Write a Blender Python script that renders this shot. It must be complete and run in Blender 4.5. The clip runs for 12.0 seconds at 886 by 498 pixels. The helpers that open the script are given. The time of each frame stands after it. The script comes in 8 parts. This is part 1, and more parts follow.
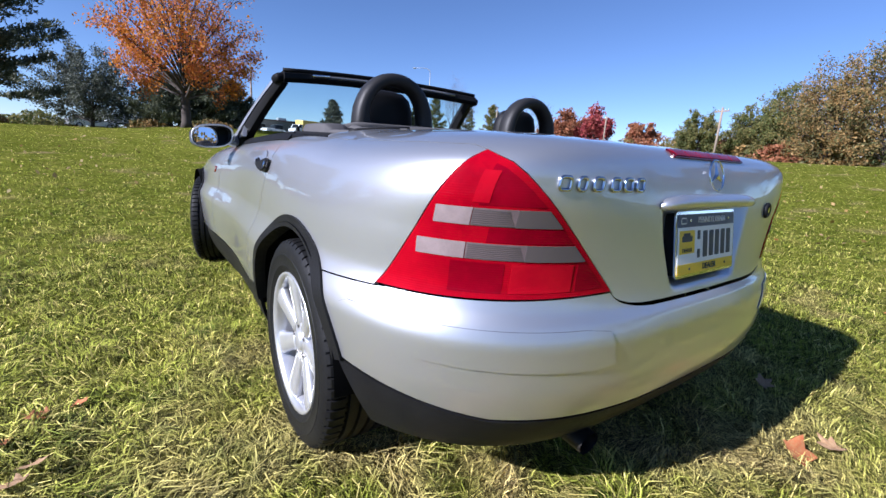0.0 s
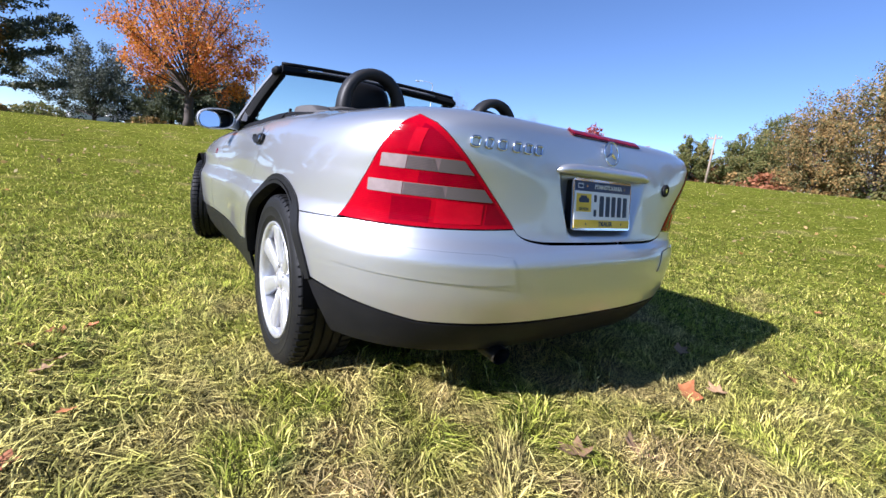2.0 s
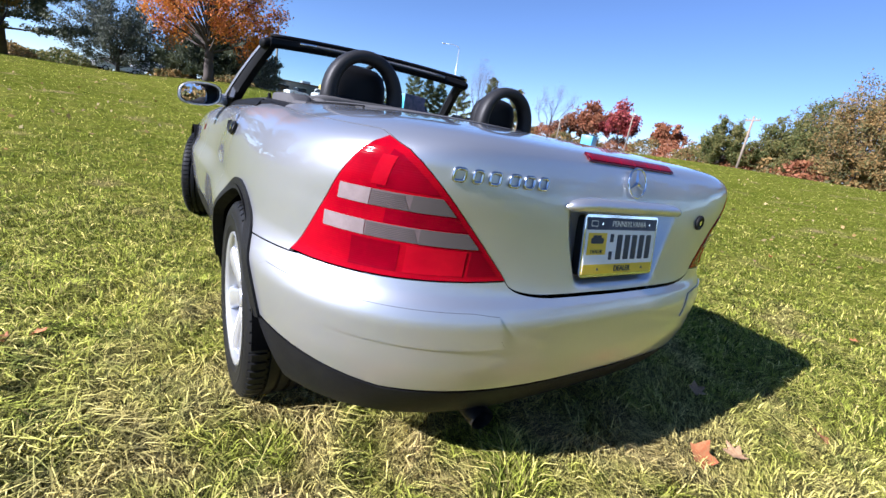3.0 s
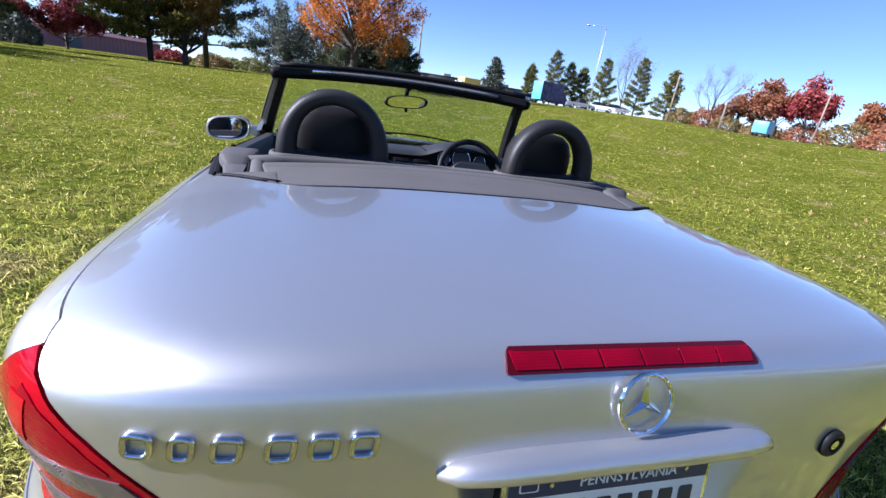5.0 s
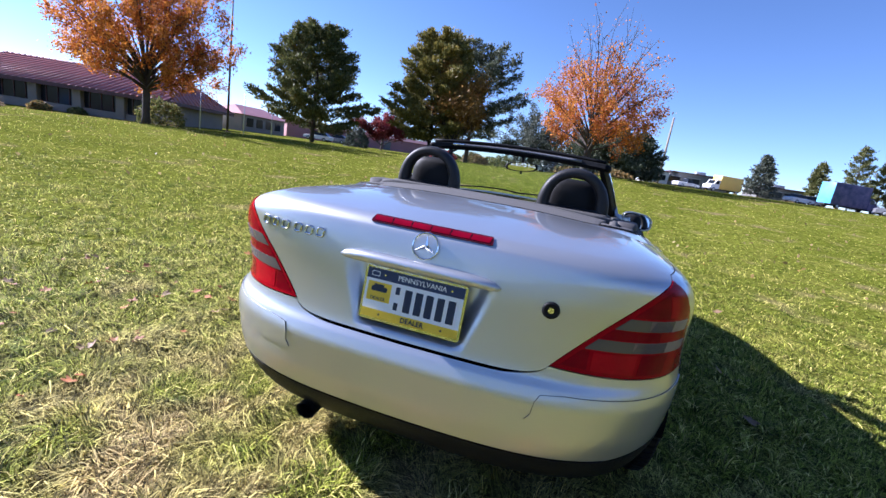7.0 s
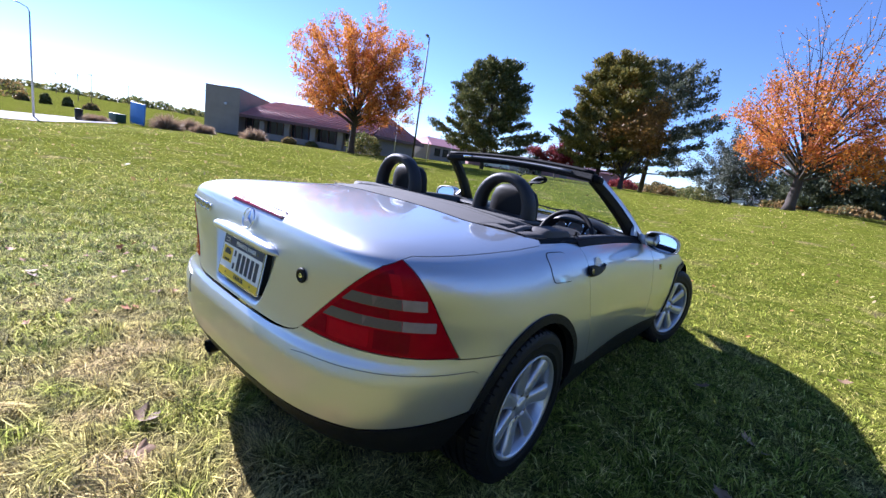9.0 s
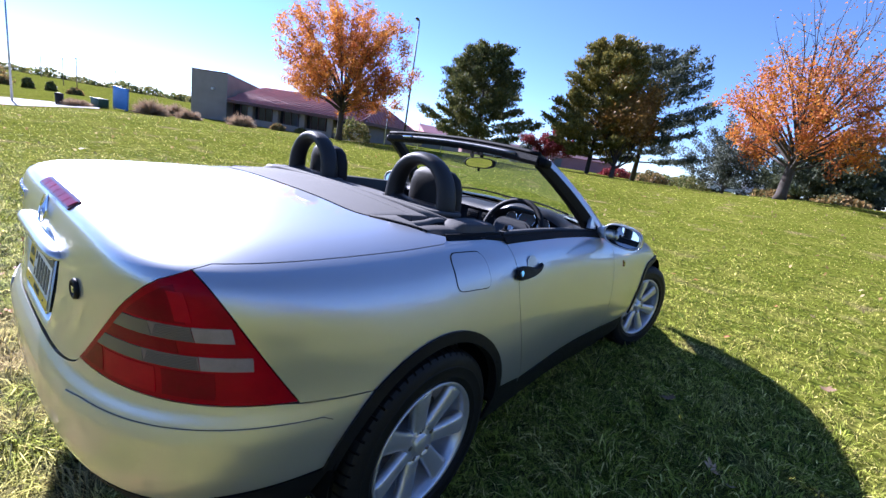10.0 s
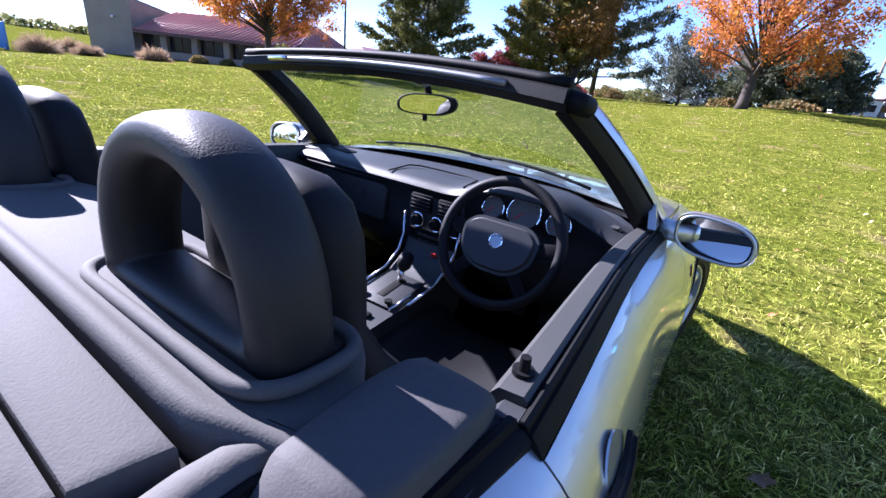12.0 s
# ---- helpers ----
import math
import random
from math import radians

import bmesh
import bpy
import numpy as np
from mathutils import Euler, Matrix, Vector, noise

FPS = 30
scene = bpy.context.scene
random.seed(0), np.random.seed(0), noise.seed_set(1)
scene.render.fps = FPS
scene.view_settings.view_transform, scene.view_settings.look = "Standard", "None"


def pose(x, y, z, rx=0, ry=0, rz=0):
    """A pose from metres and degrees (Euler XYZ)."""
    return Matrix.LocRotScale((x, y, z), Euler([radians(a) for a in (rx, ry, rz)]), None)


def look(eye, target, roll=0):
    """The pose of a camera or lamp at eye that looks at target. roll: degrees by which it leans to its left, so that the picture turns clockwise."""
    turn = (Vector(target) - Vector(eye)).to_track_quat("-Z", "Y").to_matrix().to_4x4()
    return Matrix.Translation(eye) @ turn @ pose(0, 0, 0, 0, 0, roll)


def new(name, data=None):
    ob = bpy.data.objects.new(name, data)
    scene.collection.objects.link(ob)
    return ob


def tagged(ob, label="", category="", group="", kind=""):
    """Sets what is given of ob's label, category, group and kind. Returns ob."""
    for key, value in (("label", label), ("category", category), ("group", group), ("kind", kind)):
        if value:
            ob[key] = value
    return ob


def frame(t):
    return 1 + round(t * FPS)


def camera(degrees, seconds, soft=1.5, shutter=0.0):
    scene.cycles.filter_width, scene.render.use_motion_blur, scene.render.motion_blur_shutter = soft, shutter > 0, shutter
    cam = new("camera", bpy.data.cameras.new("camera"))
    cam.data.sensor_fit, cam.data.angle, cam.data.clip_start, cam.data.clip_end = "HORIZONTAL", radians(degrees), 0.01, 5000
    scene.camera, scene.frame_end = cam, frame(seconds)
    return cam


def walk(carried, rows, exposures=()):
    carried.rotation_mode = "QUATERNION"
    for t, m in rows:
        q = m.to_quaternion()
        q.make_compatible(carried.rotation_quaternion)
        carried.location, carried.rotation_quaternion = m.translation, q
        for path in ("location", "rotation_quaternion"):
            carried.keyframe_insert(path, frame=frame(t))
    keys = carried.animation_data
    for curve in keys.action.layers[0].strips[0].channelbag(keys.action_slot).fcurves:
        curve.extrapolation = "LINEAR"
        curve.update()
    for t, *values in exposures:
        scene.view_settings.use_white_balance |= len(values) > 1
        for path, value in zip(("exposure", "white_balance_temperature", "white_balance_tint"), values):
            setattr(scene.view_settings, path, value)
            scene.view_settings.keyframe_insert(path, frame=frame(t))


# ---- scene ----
cam = camera(92.43, 12.0)
PATH = [
    (0, (-1.168, -1.229, 0.901), (-0.033, 0.358, 0.462), 3.6),
    (0.5, (-1.116, -1.408, 0.835), (-0.011, 0.202, 0.403), 5.1),
    (1, (-1.188, -1.521, 0.791), (-0.071, 0.087, 0.385), 5.8),
    (1.5, (-1.238, -1.569, 0.771), (-0.096, 0.029, 0.392), 6.1),
    (2, (-1.228, -1.578, 0.789), (-0.07, 0.008, 0.41), 6.5),
    (2.5, (-1.145, -1.512, 0.861), (-0.005, 0.072, 0.427), 7.7),
    (2.7, (-1.09, -1.473, 0.887), (0.036, 0.111, 0.415), 8.4),
    (4.3, (-0.657, -1.057, 1.174), (0.104, 0.64, 0.437), 11.9),
    (4.5, (-0.57, -1.037, 1.182), (0.107, 0.697, 0.451), 10.8),
    (5, (-0.372, -1.074, 1.203), (0.174, 0.731, 0.536), 8.1),
    (5.5, (-0.208, -1.292, 1.178), (0.187, 0.589, 0.627), 7.6),
    (6, (-0.047, -1.459, 1.14), (-0.033, 0.49, 0.688), 9.8),
    (6.5, (0.139, -1.611, 1.12), (-0.204, 0.309, 0.679), 9.9),
    (7, (0.365, -1.847, 1.137), (-0.146, 0.041, 0.719), 9.0),
    (7.5, (0.634, -1.908, 1.169), (-0.054, -0.075, 0.757), 9.2),
    (7.7, (0.748, -1.876, 1.158), (-0.026, -0.078, 0.748), 9.2),
    (9.3, (1.57, -1.28, 1.228), (0.31, 0.212, 0.796), 9.6),
    (9.5, (1.602, -1.17, 1.238), (0.341, 0.319, 0.798), 9.6),
    (10, (1.509, -0.928, 1.221), (0.31, 0.602, 0.752), 9.7),
    (10.5, (1.337, -0.638, 1.245), (0.209, 0.935, 0.744), 9.4),
    (11, (1.163, -0.306, 1.253), (0.087, 1.287, 0.701), 8.4),
    (11.5, (0.961, -0.077, 1.248), (-0.059, 1.52, 0.609), 7.8),
    (12, (0.807, 0.086, 1.239), (-0.157, 1.671, 0.49), 6.8),
]
walk(cam, [(t, look(eye, target, roll)) for t, eye, target, roll in PATH], exposures=[(0.0, 1.14, 5420, 21), (0.5, 1.32, 5460, 21), (1.0, 1.43, 5480, 21), (2.0, 1.45, 5550, 20), (2.7, 1.45, 5500, 20), (4.5, 1.50, 5450, 21), (6.5, 1.56, 5300, 24), (7.5, 1.72, 5400, 25), (9.5, 1.76, 5280, 25), (10.5, 1.92, 5300, 26), (11.3, 1.92, 5300, 27), (12.0, 2.24, 5380, 28)])

# ---------------------------------------------------------------- light
SUN_EL, SUN_AZ = 31.5, -86.3          # degrees: height, and azimuth from the car's heading
world = bpy.data.worlds.new("sky")
scene.world = world
world.use_nodes = True
wn = world.node_tree
bgnode = wn.nodes["Background"]
skynode = wn.nodes.new("ShaderNodeTexSky")
skynode.sky_type, skynode.sun_disc = "NISHITA", False
skynode.sun_elevation, skynode.sun_rotation = radians(SUN_EL), radians(SUN_AZ)
skynode.air_density, skynode.dust_density, skynode.ozone_density = 0.85, 0.0, 3.0
skynode.altitude = 1500
wn.links.new(skynode.outputs[0], bgnode.inputs[0])
bgnode.inputs[1].default_value = 0.062
sun = new("sun", bpy.data.lights.new("sun", "SUN"))
sun.data.energy, sun.data.angle, sun.data.color = 5.0, radians(0.53), (1.0, 0.94, 0.84)
sdir = Vector((math.sin(radians(SUN_AZ)) * math.cos(radians(SUN_EL)), math.cos(radians(SUN_AZ)) * math.cos(radians(SUN_EL)), math.sin(radians(SUN_EL))))
sun.matrix_world = look(sdir * 60, (0, 0, 0))


# ---------------------------------------------------------------- materials
def material(name, color, rough=0.5, metal=0.0, second=None, scale=6.0, fine=60.0, mix=0.5, bump=0.0, bump_scale=80.0,
             coat=0.0, coat_rough=0.03, spec=0.5, island=0.0, random_object=0.0, trans=0.0, ior=1.45, emit=0.0, detail=5.0, coords="Object"):
    """A principled material whose colour wanders between two tones at two scales, with fine relief."""
    m = bpy.data.materials.new(name)
    m.use_nodes = True
    nt = m.node_tree
    N, L = nt.nodes, nt.links
    b = N["Principled BSDF"]
    c4 = (*color, 1)
    s4 = (*(second or color), 1)
    tc = N.new("ShaderNodeTexCoord")
    n1, n2 = N.new("ShaderNodeTexNoise"), N.new("ShaderNodeTexNoise")
    n1.inputs["Scale"].default_value, n2.inputs["Scale"].default_value = scale, fine
    n1.inputs["Detail"].default_value = n2.inputs["Detail"].default_value = detail
    L.new(tc.outputs[coords], n1.inputs["Vector"])
    L.new(tc.outputs[coords], n2.inputs["Vector"])
    add = N.new("ShaderNodeMath")
    add.operation = "ADD"
    half = N.new("ShaderNodeMath")
    half.operation = "MULTIPLY"
    half.inputs[1].default_value = 0.5
    L.new(n2.outputs["Fac"], half.inputs[0])
    L.new(n1.outputs["Fac"], add.inputs[0])
    L.new(half.outputs[0], add.inputs[1])
    ramp = N.new("ShaderNodeMapRange")
    ramp.inputs["From Min"].default_value, ramp.inputs["From Max"].default_value = 0.75 - 0.28 * (1.2 - mix), 0.75 + 0.28 * (1.2 - mix)
    L.new(add.outputs[0], ramp.inputs["Value"])
    mixer = N.new("ShaderNodeMix")
    mixer.data_type = "RGBA"
    mixer.inputs["A"].default_value, mixer.inputs["B"].default_value = c4, s4
    L.new(ramp.outputs[0], mixer.inputs["Factor"])
    out = mixer.outputs["Result"]
    if island or random_object:
        src = N.new("ShaderNodeNewGeometry").outputs["Random Per Island"] if island else N.new("ShaderNodeObjectInfo").outputs["Random"]
        amount = island or random_object
        hsv = N.new("ShaderNodeHueSaturation")
        mr = N.new("ShaderNodeMapRange")
        mr.inputs["To Min"].default_value, mr.inputs["To Max"].default_value = 1 - amount, 1 + amount
        L.new(src, mr.inputs["Value"])
        L.new(mr.outputs[0], hsv.inputs["Value"])
        L.new(out, hsv.inputs["Color"])
        out = hsv.outputs["Color"]
    L.new(out, b.inputs["Base Color"])
    b.inputs["Roughness"].default_value, b.inputs["Metallic"].default_value = rough, metal
    b.inputs["Coat Weight"].default_value, b.inputs["Coat Roughness"].default_value = coat, coat_rough
    b.inputs["Specular IOR Level"].default_value = spec
    b.inputs["Transmission Weight"].default_value, b.inputs["IOR"].default_value = trans, ior
    if emit:
        L.new(out, b.inputs["Emission Color"])
        b.inputs["Emission Strength"].default_value = emit
    if bump:
        n3 = N.new("ShaderNodeTexNoise")
        n3.inputs["Scale"].default_value, n3.inputs["Detail"].default_value = bump_scale, 3
        L.new(tc.outputs[coords], n3.inputs["Vector"])
        bn = N.new("ShaderNodeBump")
        bn.inputs["Strength"].default_value, bn.inputs["Distance"].default_value = bump, 0.01
        L.new(n3.outputs["Fac"], bn.inputs["Height"])
        L.new(bn.outputs[0], b.inputs["Normal"])
    return m


def leafy(name, a, b_, island=0.35, through_light=0.35, rough=0.6):
    """Thin leaves: two tones drawn leaf by leaf, and light that shines through."""
    m = bpy.data.materials.new(name)
    m.use_nodes = True
    nt = m.node_tree
    N, L = nt.nodes, nt.links
    p, out = N["Principled BSDF"], N["Material Output"]
    g = N.new("ShaderNodeNewGeometry")
    tc = N.new("ShaderNodeTexCoord")
    n = N.new("ShaderNodeTexNoise")
    n.inputs["Scale"].default_value = 0.6
    L.new(tc.outputs["Object"], n.inputs["Vector"])
    ma = N.new("ShaderNodeMath")
    ma.operation = "MULTIPLY_ADD"
    ma.inputs[1].default_value, ma.inputs[2].default_value = 0.6, -0.3
    L.new(g.outputs["Random Per Island"], ma.inputs[0])
    mb = N.new("ShaderNodeMath")
    mb.operation = "ADD"
    mb.use_clamp = True
    L.new(n.outputs["Fac"], mb.inputs[0])
    L.new(ma.outputs[0], mb.inputs[1])
    mr0 = N.new("ShaderNodeMapRange")
    mr0.inputs["From Min"].default_value, mr0.inputs["From Max"].default_value = 0.3, 0.7
    L.new(mb.outputs[0], mr0.inputs["Value"])
    mix = N.new("ShaderNodeMix")
    mix.data_type = "RGBA"
    mix.inputs["A"].default_value, mix.inputs["B"].default_value = (*a, 1), (*b_, 1)
    L.new(mr0.outputs[0], mix.inputs["Factor"])
    hsv = N.new("ShaderNodeHueSaturation")
    mr = N.new("ShaderNodeMapRange")
    mr.inputs["To Min"].default_value, mr.inputs["To Max"].default_value = 1 - island, 1 + island
    w = N.new("ShaderNodeTexWhiteNoise")
    w.noise_dimensions = "1D"
    L.new(g.outputs["Random Per Island"], w.inputs["W"])
    L.new(w.outputs["Value"], mr.inputs["Value"])
    L.new(mr.outputs[0], hsv.inputs["Value"])
    L.new(mix.outputs["Result"], hsv.inputs["Color"])
    L.new(hsv.outputs["Color"], p.inputs["Base Color"])
    p.inputs["Roughness"].default_value, p.inputs["Specular IOR Level"].default_value = rough, 0.3
    tr = N.new("ShaderNodeBsdfTranslucent")
    L.new(hsv.outputs["Color"], tr.inputs["Color"])
    sh = N.new("ShaderNodeMixShader")
    sh.inputs[0].default_value = through_light
    L.new(p.outputs[0], sh.inputs[1])
    L.new(tr.outputs[0], sh.inputs[2])
    L.new(sh.outputs[0], out.inputs["Surface"])
    return m


# ---------------------------------------------------------------- mesh helpers
def mesh_of(name, verts, faces, smooth=True):
    me = bpy.data.meshes.new(name)
    me.from_pydata([tuple(v) for v in verts], [], faces)
    if smooth:
        me.shade_smooth()
    me.update()
    return me


def soup(name, verts, size):
    """A mesh of unjoined polygons, size corners each, from one array of corners."""
    verts = np.asarray(verts, dtype=np.float32).reshape(-1, 3)
    n = len(verts) // size
    me = bpy.data.meshes.new(name)
    me.vertices.add(len(verts))
    me.vertices.foreach_set("co", verts.ravel())
    me.loops.add(len(verts))
    me.loops.foreach_set("vertex_index", np.arange(len(verts), dtype=np.int32))
    me.polygons.add(n)
    me.polygons.foreach_set("loop_start", np.arange(0, len(verts), size, dtype=np.int32))
    me.update(calc_edges=True)
    return me


def thing(name, label, category, group="", kind="", at=None):
    ob = new(name)
    ob.empty_display_size = 0.1
    if at is not None:
        ob.matrix_world = at
    return tagged(ob, label, category, group, kind)


def part(name, me, mat, parent=None, label="", smooth_angle=None, m=None):
    """Links a mesh or bmesh as one object, under a thing or a part."""
    if isinstance(me, bmesh.types.BMesh):
        bm = me
        me = bpy.data.meshes.new(name)
        bm.to_mesh(me)
        bm.free()
        if smooth_angle is None:
            smooth_angle = 40
    ob = new(name, me)
    if mat and not me.materials:
        me.materials.append(mat)
    if smooth_angle is not None:
        me.shade_smooth()
        me.set_sharp_from_angle(angle=radians(smooth_angle))
    if m is not None:
        ob.matrix_local = m
    if parent is not None:
        ob.parent = parent
    if label:
        tagged(ob, label)
    return ob


def box_bm(sx, sy, sz, bevel=0.0, at=(0, 0, 0), seg=2):
    bm = bmesh.new()
    bmesh.ops.create_cube(bm, size=1.0, matrix=Matrix.Translation(at) @ Matrix.Diagonal((sx, sy, sz, 1)))
    if bevel:
        bmesh.ops.bevel(bm, geom=list(bm.edges), offset=bevel, segments=seg, profile=0.5, affect="EDGES")
    return bm


def tube(points, radii, sides=8, closed=False, caps=True, flat=1.0, up=(0, 0, 1)):
    """A swept tube along points; flat squeezes it along the second cross axis."""
    pts = [Vector(p) for p in points]
    n = len(pts)
    radii = radii if hasattr(radii, "__len__") else [radii] * n
    V, F = [], []
    upv = Vector(up)
    for i, p in enumerate(pts):
        a = pts[(i - 1) % n] if (closed or i > 0) else p
        b = pts[(i + 1) % n] if (closed or i < n - 1) else p
        d = (b - a).normalized()
        s = d.cross(upv)
        s = s.normalized() if s.length > 1e-4 else d.orthogonal().normalized()
        u = s.cross(d).normalized()
        for k in range(sides):
            t = 2 * math.pi * k / sides
            V.append(p + s * (math.cos(t) * radii[i]) + u * (math.sin(t) * radii[i] * flat))
    for i in range(n if closed else n - 1):
        j = (i + 1) % n
        for k in range(sides):
            k2 = (k + 1) % sides
            F.append((i * sides + k, i * sides + k2, j * sides + k2, j * sides + k))
    if caps and not closed:
        F.append(tuple(range(sides - 1, -1, -1)))
        F.append(tuple((n - 1) * sides + k for k in range(sides)))
    return V, F


def tube_mesh(name, points, radii, **kw):
    return mesh_of(name, *tube(points, radii, **kw))


def lathe(profile, steps=32, axis="x", arc=2 * math.pi):
    """Revolves (radius, along) pairs round an axis."""
    V, F = [], []
    closed = abs(arc - 2 * math.pi) < 1e-6
    n = steps if closed else steps + 1
    for i in range(n):
        t = arc * i / steps
        for r, h in profile:
            c, s = r * math.cos(t), r * math.sin(t)
            V.append((h, c, s) if axis == "x" else (c, h, s) if axis == "y" else (c, s, h))
    k = len(profile)
    for i in range(n if closed else n - 1):
        j = (i + 1) % n
        for a in range(k - 1):
            F.append((i * k + a, i * k + a + 1, j * k + a + 1, j * k + a))
    return V, F


def fix_normals(me):
    bm = bmesh.new()
    bm.from_mesh(me)
    bmesh.ops.remove_doubles(bm, verts=bm.verts, dist=1e-5)
    bmesh.ops.recalc_face_normals(bm, faces=bm.faces)
    bm.to_mesh(me)
    bm.free()
    return me


def curve_at(table, x):
    """A smooth curve through a short table of (x, y), never overshooting."""
    xs = [p[0] for p in table]
    ys = [p[1] for p in table]
    if x <= xs[0]:
        return ys[0]
    if x >= xs[-1]:
        return ys[-1]
    n = len(xs)
    d = [(ys[i + 1] - ys[i]) / (xs[i + 1] - xs[i]) for i in range(n - 1)]
    m = [d[0]] + [0 if d[i - 1] * d[i] <= 0 else 2 * d[i - 1] * d[i] / (d[i - 1] + d[i]) for i in range(1, n - 1)] + [d[-1]]
    i = max(k for k in range(n - 1) if xs[k] <= x)
    h = xs[i + 1] - xs[i]
    t = (x - xs[i]) / h
    return ys[i] * (1 + 2 * t) * (1 - t) ** 2 + h * m[i] * t * (1 - t) ** 2 + ys[i + 1] * t * t * (3 - 2 * t) + h * m[i + 1] * t * t * (t - 1)


def smoothstep(a, b, x):
    t = min(1.0, max(0.0, (x - a) / (b - a)))
    return t * t * (3 - 2 * t)


# ---------------------------------------------------------------- ground
HORIZON = [(-180, 0.6), (-130, -0.8), (-95, -3.4), (-87, -3.2), (-78, -2.3), (-68, -1.9), (-54, -1.5), (-41, -0.9), (-33, -0.7), (-19, -0.3), (-7, -0.1), (5, 0.9),
           (25, 1.0), (40, 1.0), (52, 0.6), (65, 0.9), (80, 0.8), (100, 0.9), (140, 0.9), (180, 0.6)]


def ground_z(x, y):
    """The lawn: level where the car stands, then rising or falling by the slope of each bearing."""
    r = math.hypot(x, y)
    if r < 2.5:
        return 0.0
    slope = math.tan(radians(curve_at(HORIZON, math.degrees(math.atan2(x, y)))))
    near = smoothstep(2.5, 27, r)
    if slope > 0:
        k = smoothstep(60, 260, r)
        return near * (1.13 + min(r, 400.0) * (slope * (1 - k) + 0.0026 * k))
    # downhill: a level shelf past the lawn, then far fields that rise again
    shelf = 1.13 + 45 * slope
    down = near * (1.13 + min(r, 45.0) * slope)
    return down + (2.2 - shelf) * smoothstep(70, 430, r)


GRASS_A, GRASS_B, GRASS_DRY, GRASS_LIT, GRASS_DEEP, GRASS_STRAW = (0.122, 0.139, 0.016), (0.170, 0.182, 0.024), (0.25, 0.195, 0.085), (0.222, 0.214, 0.040), (0.060, 0.084, 0.010), (0.27, 0.208, 0.088)


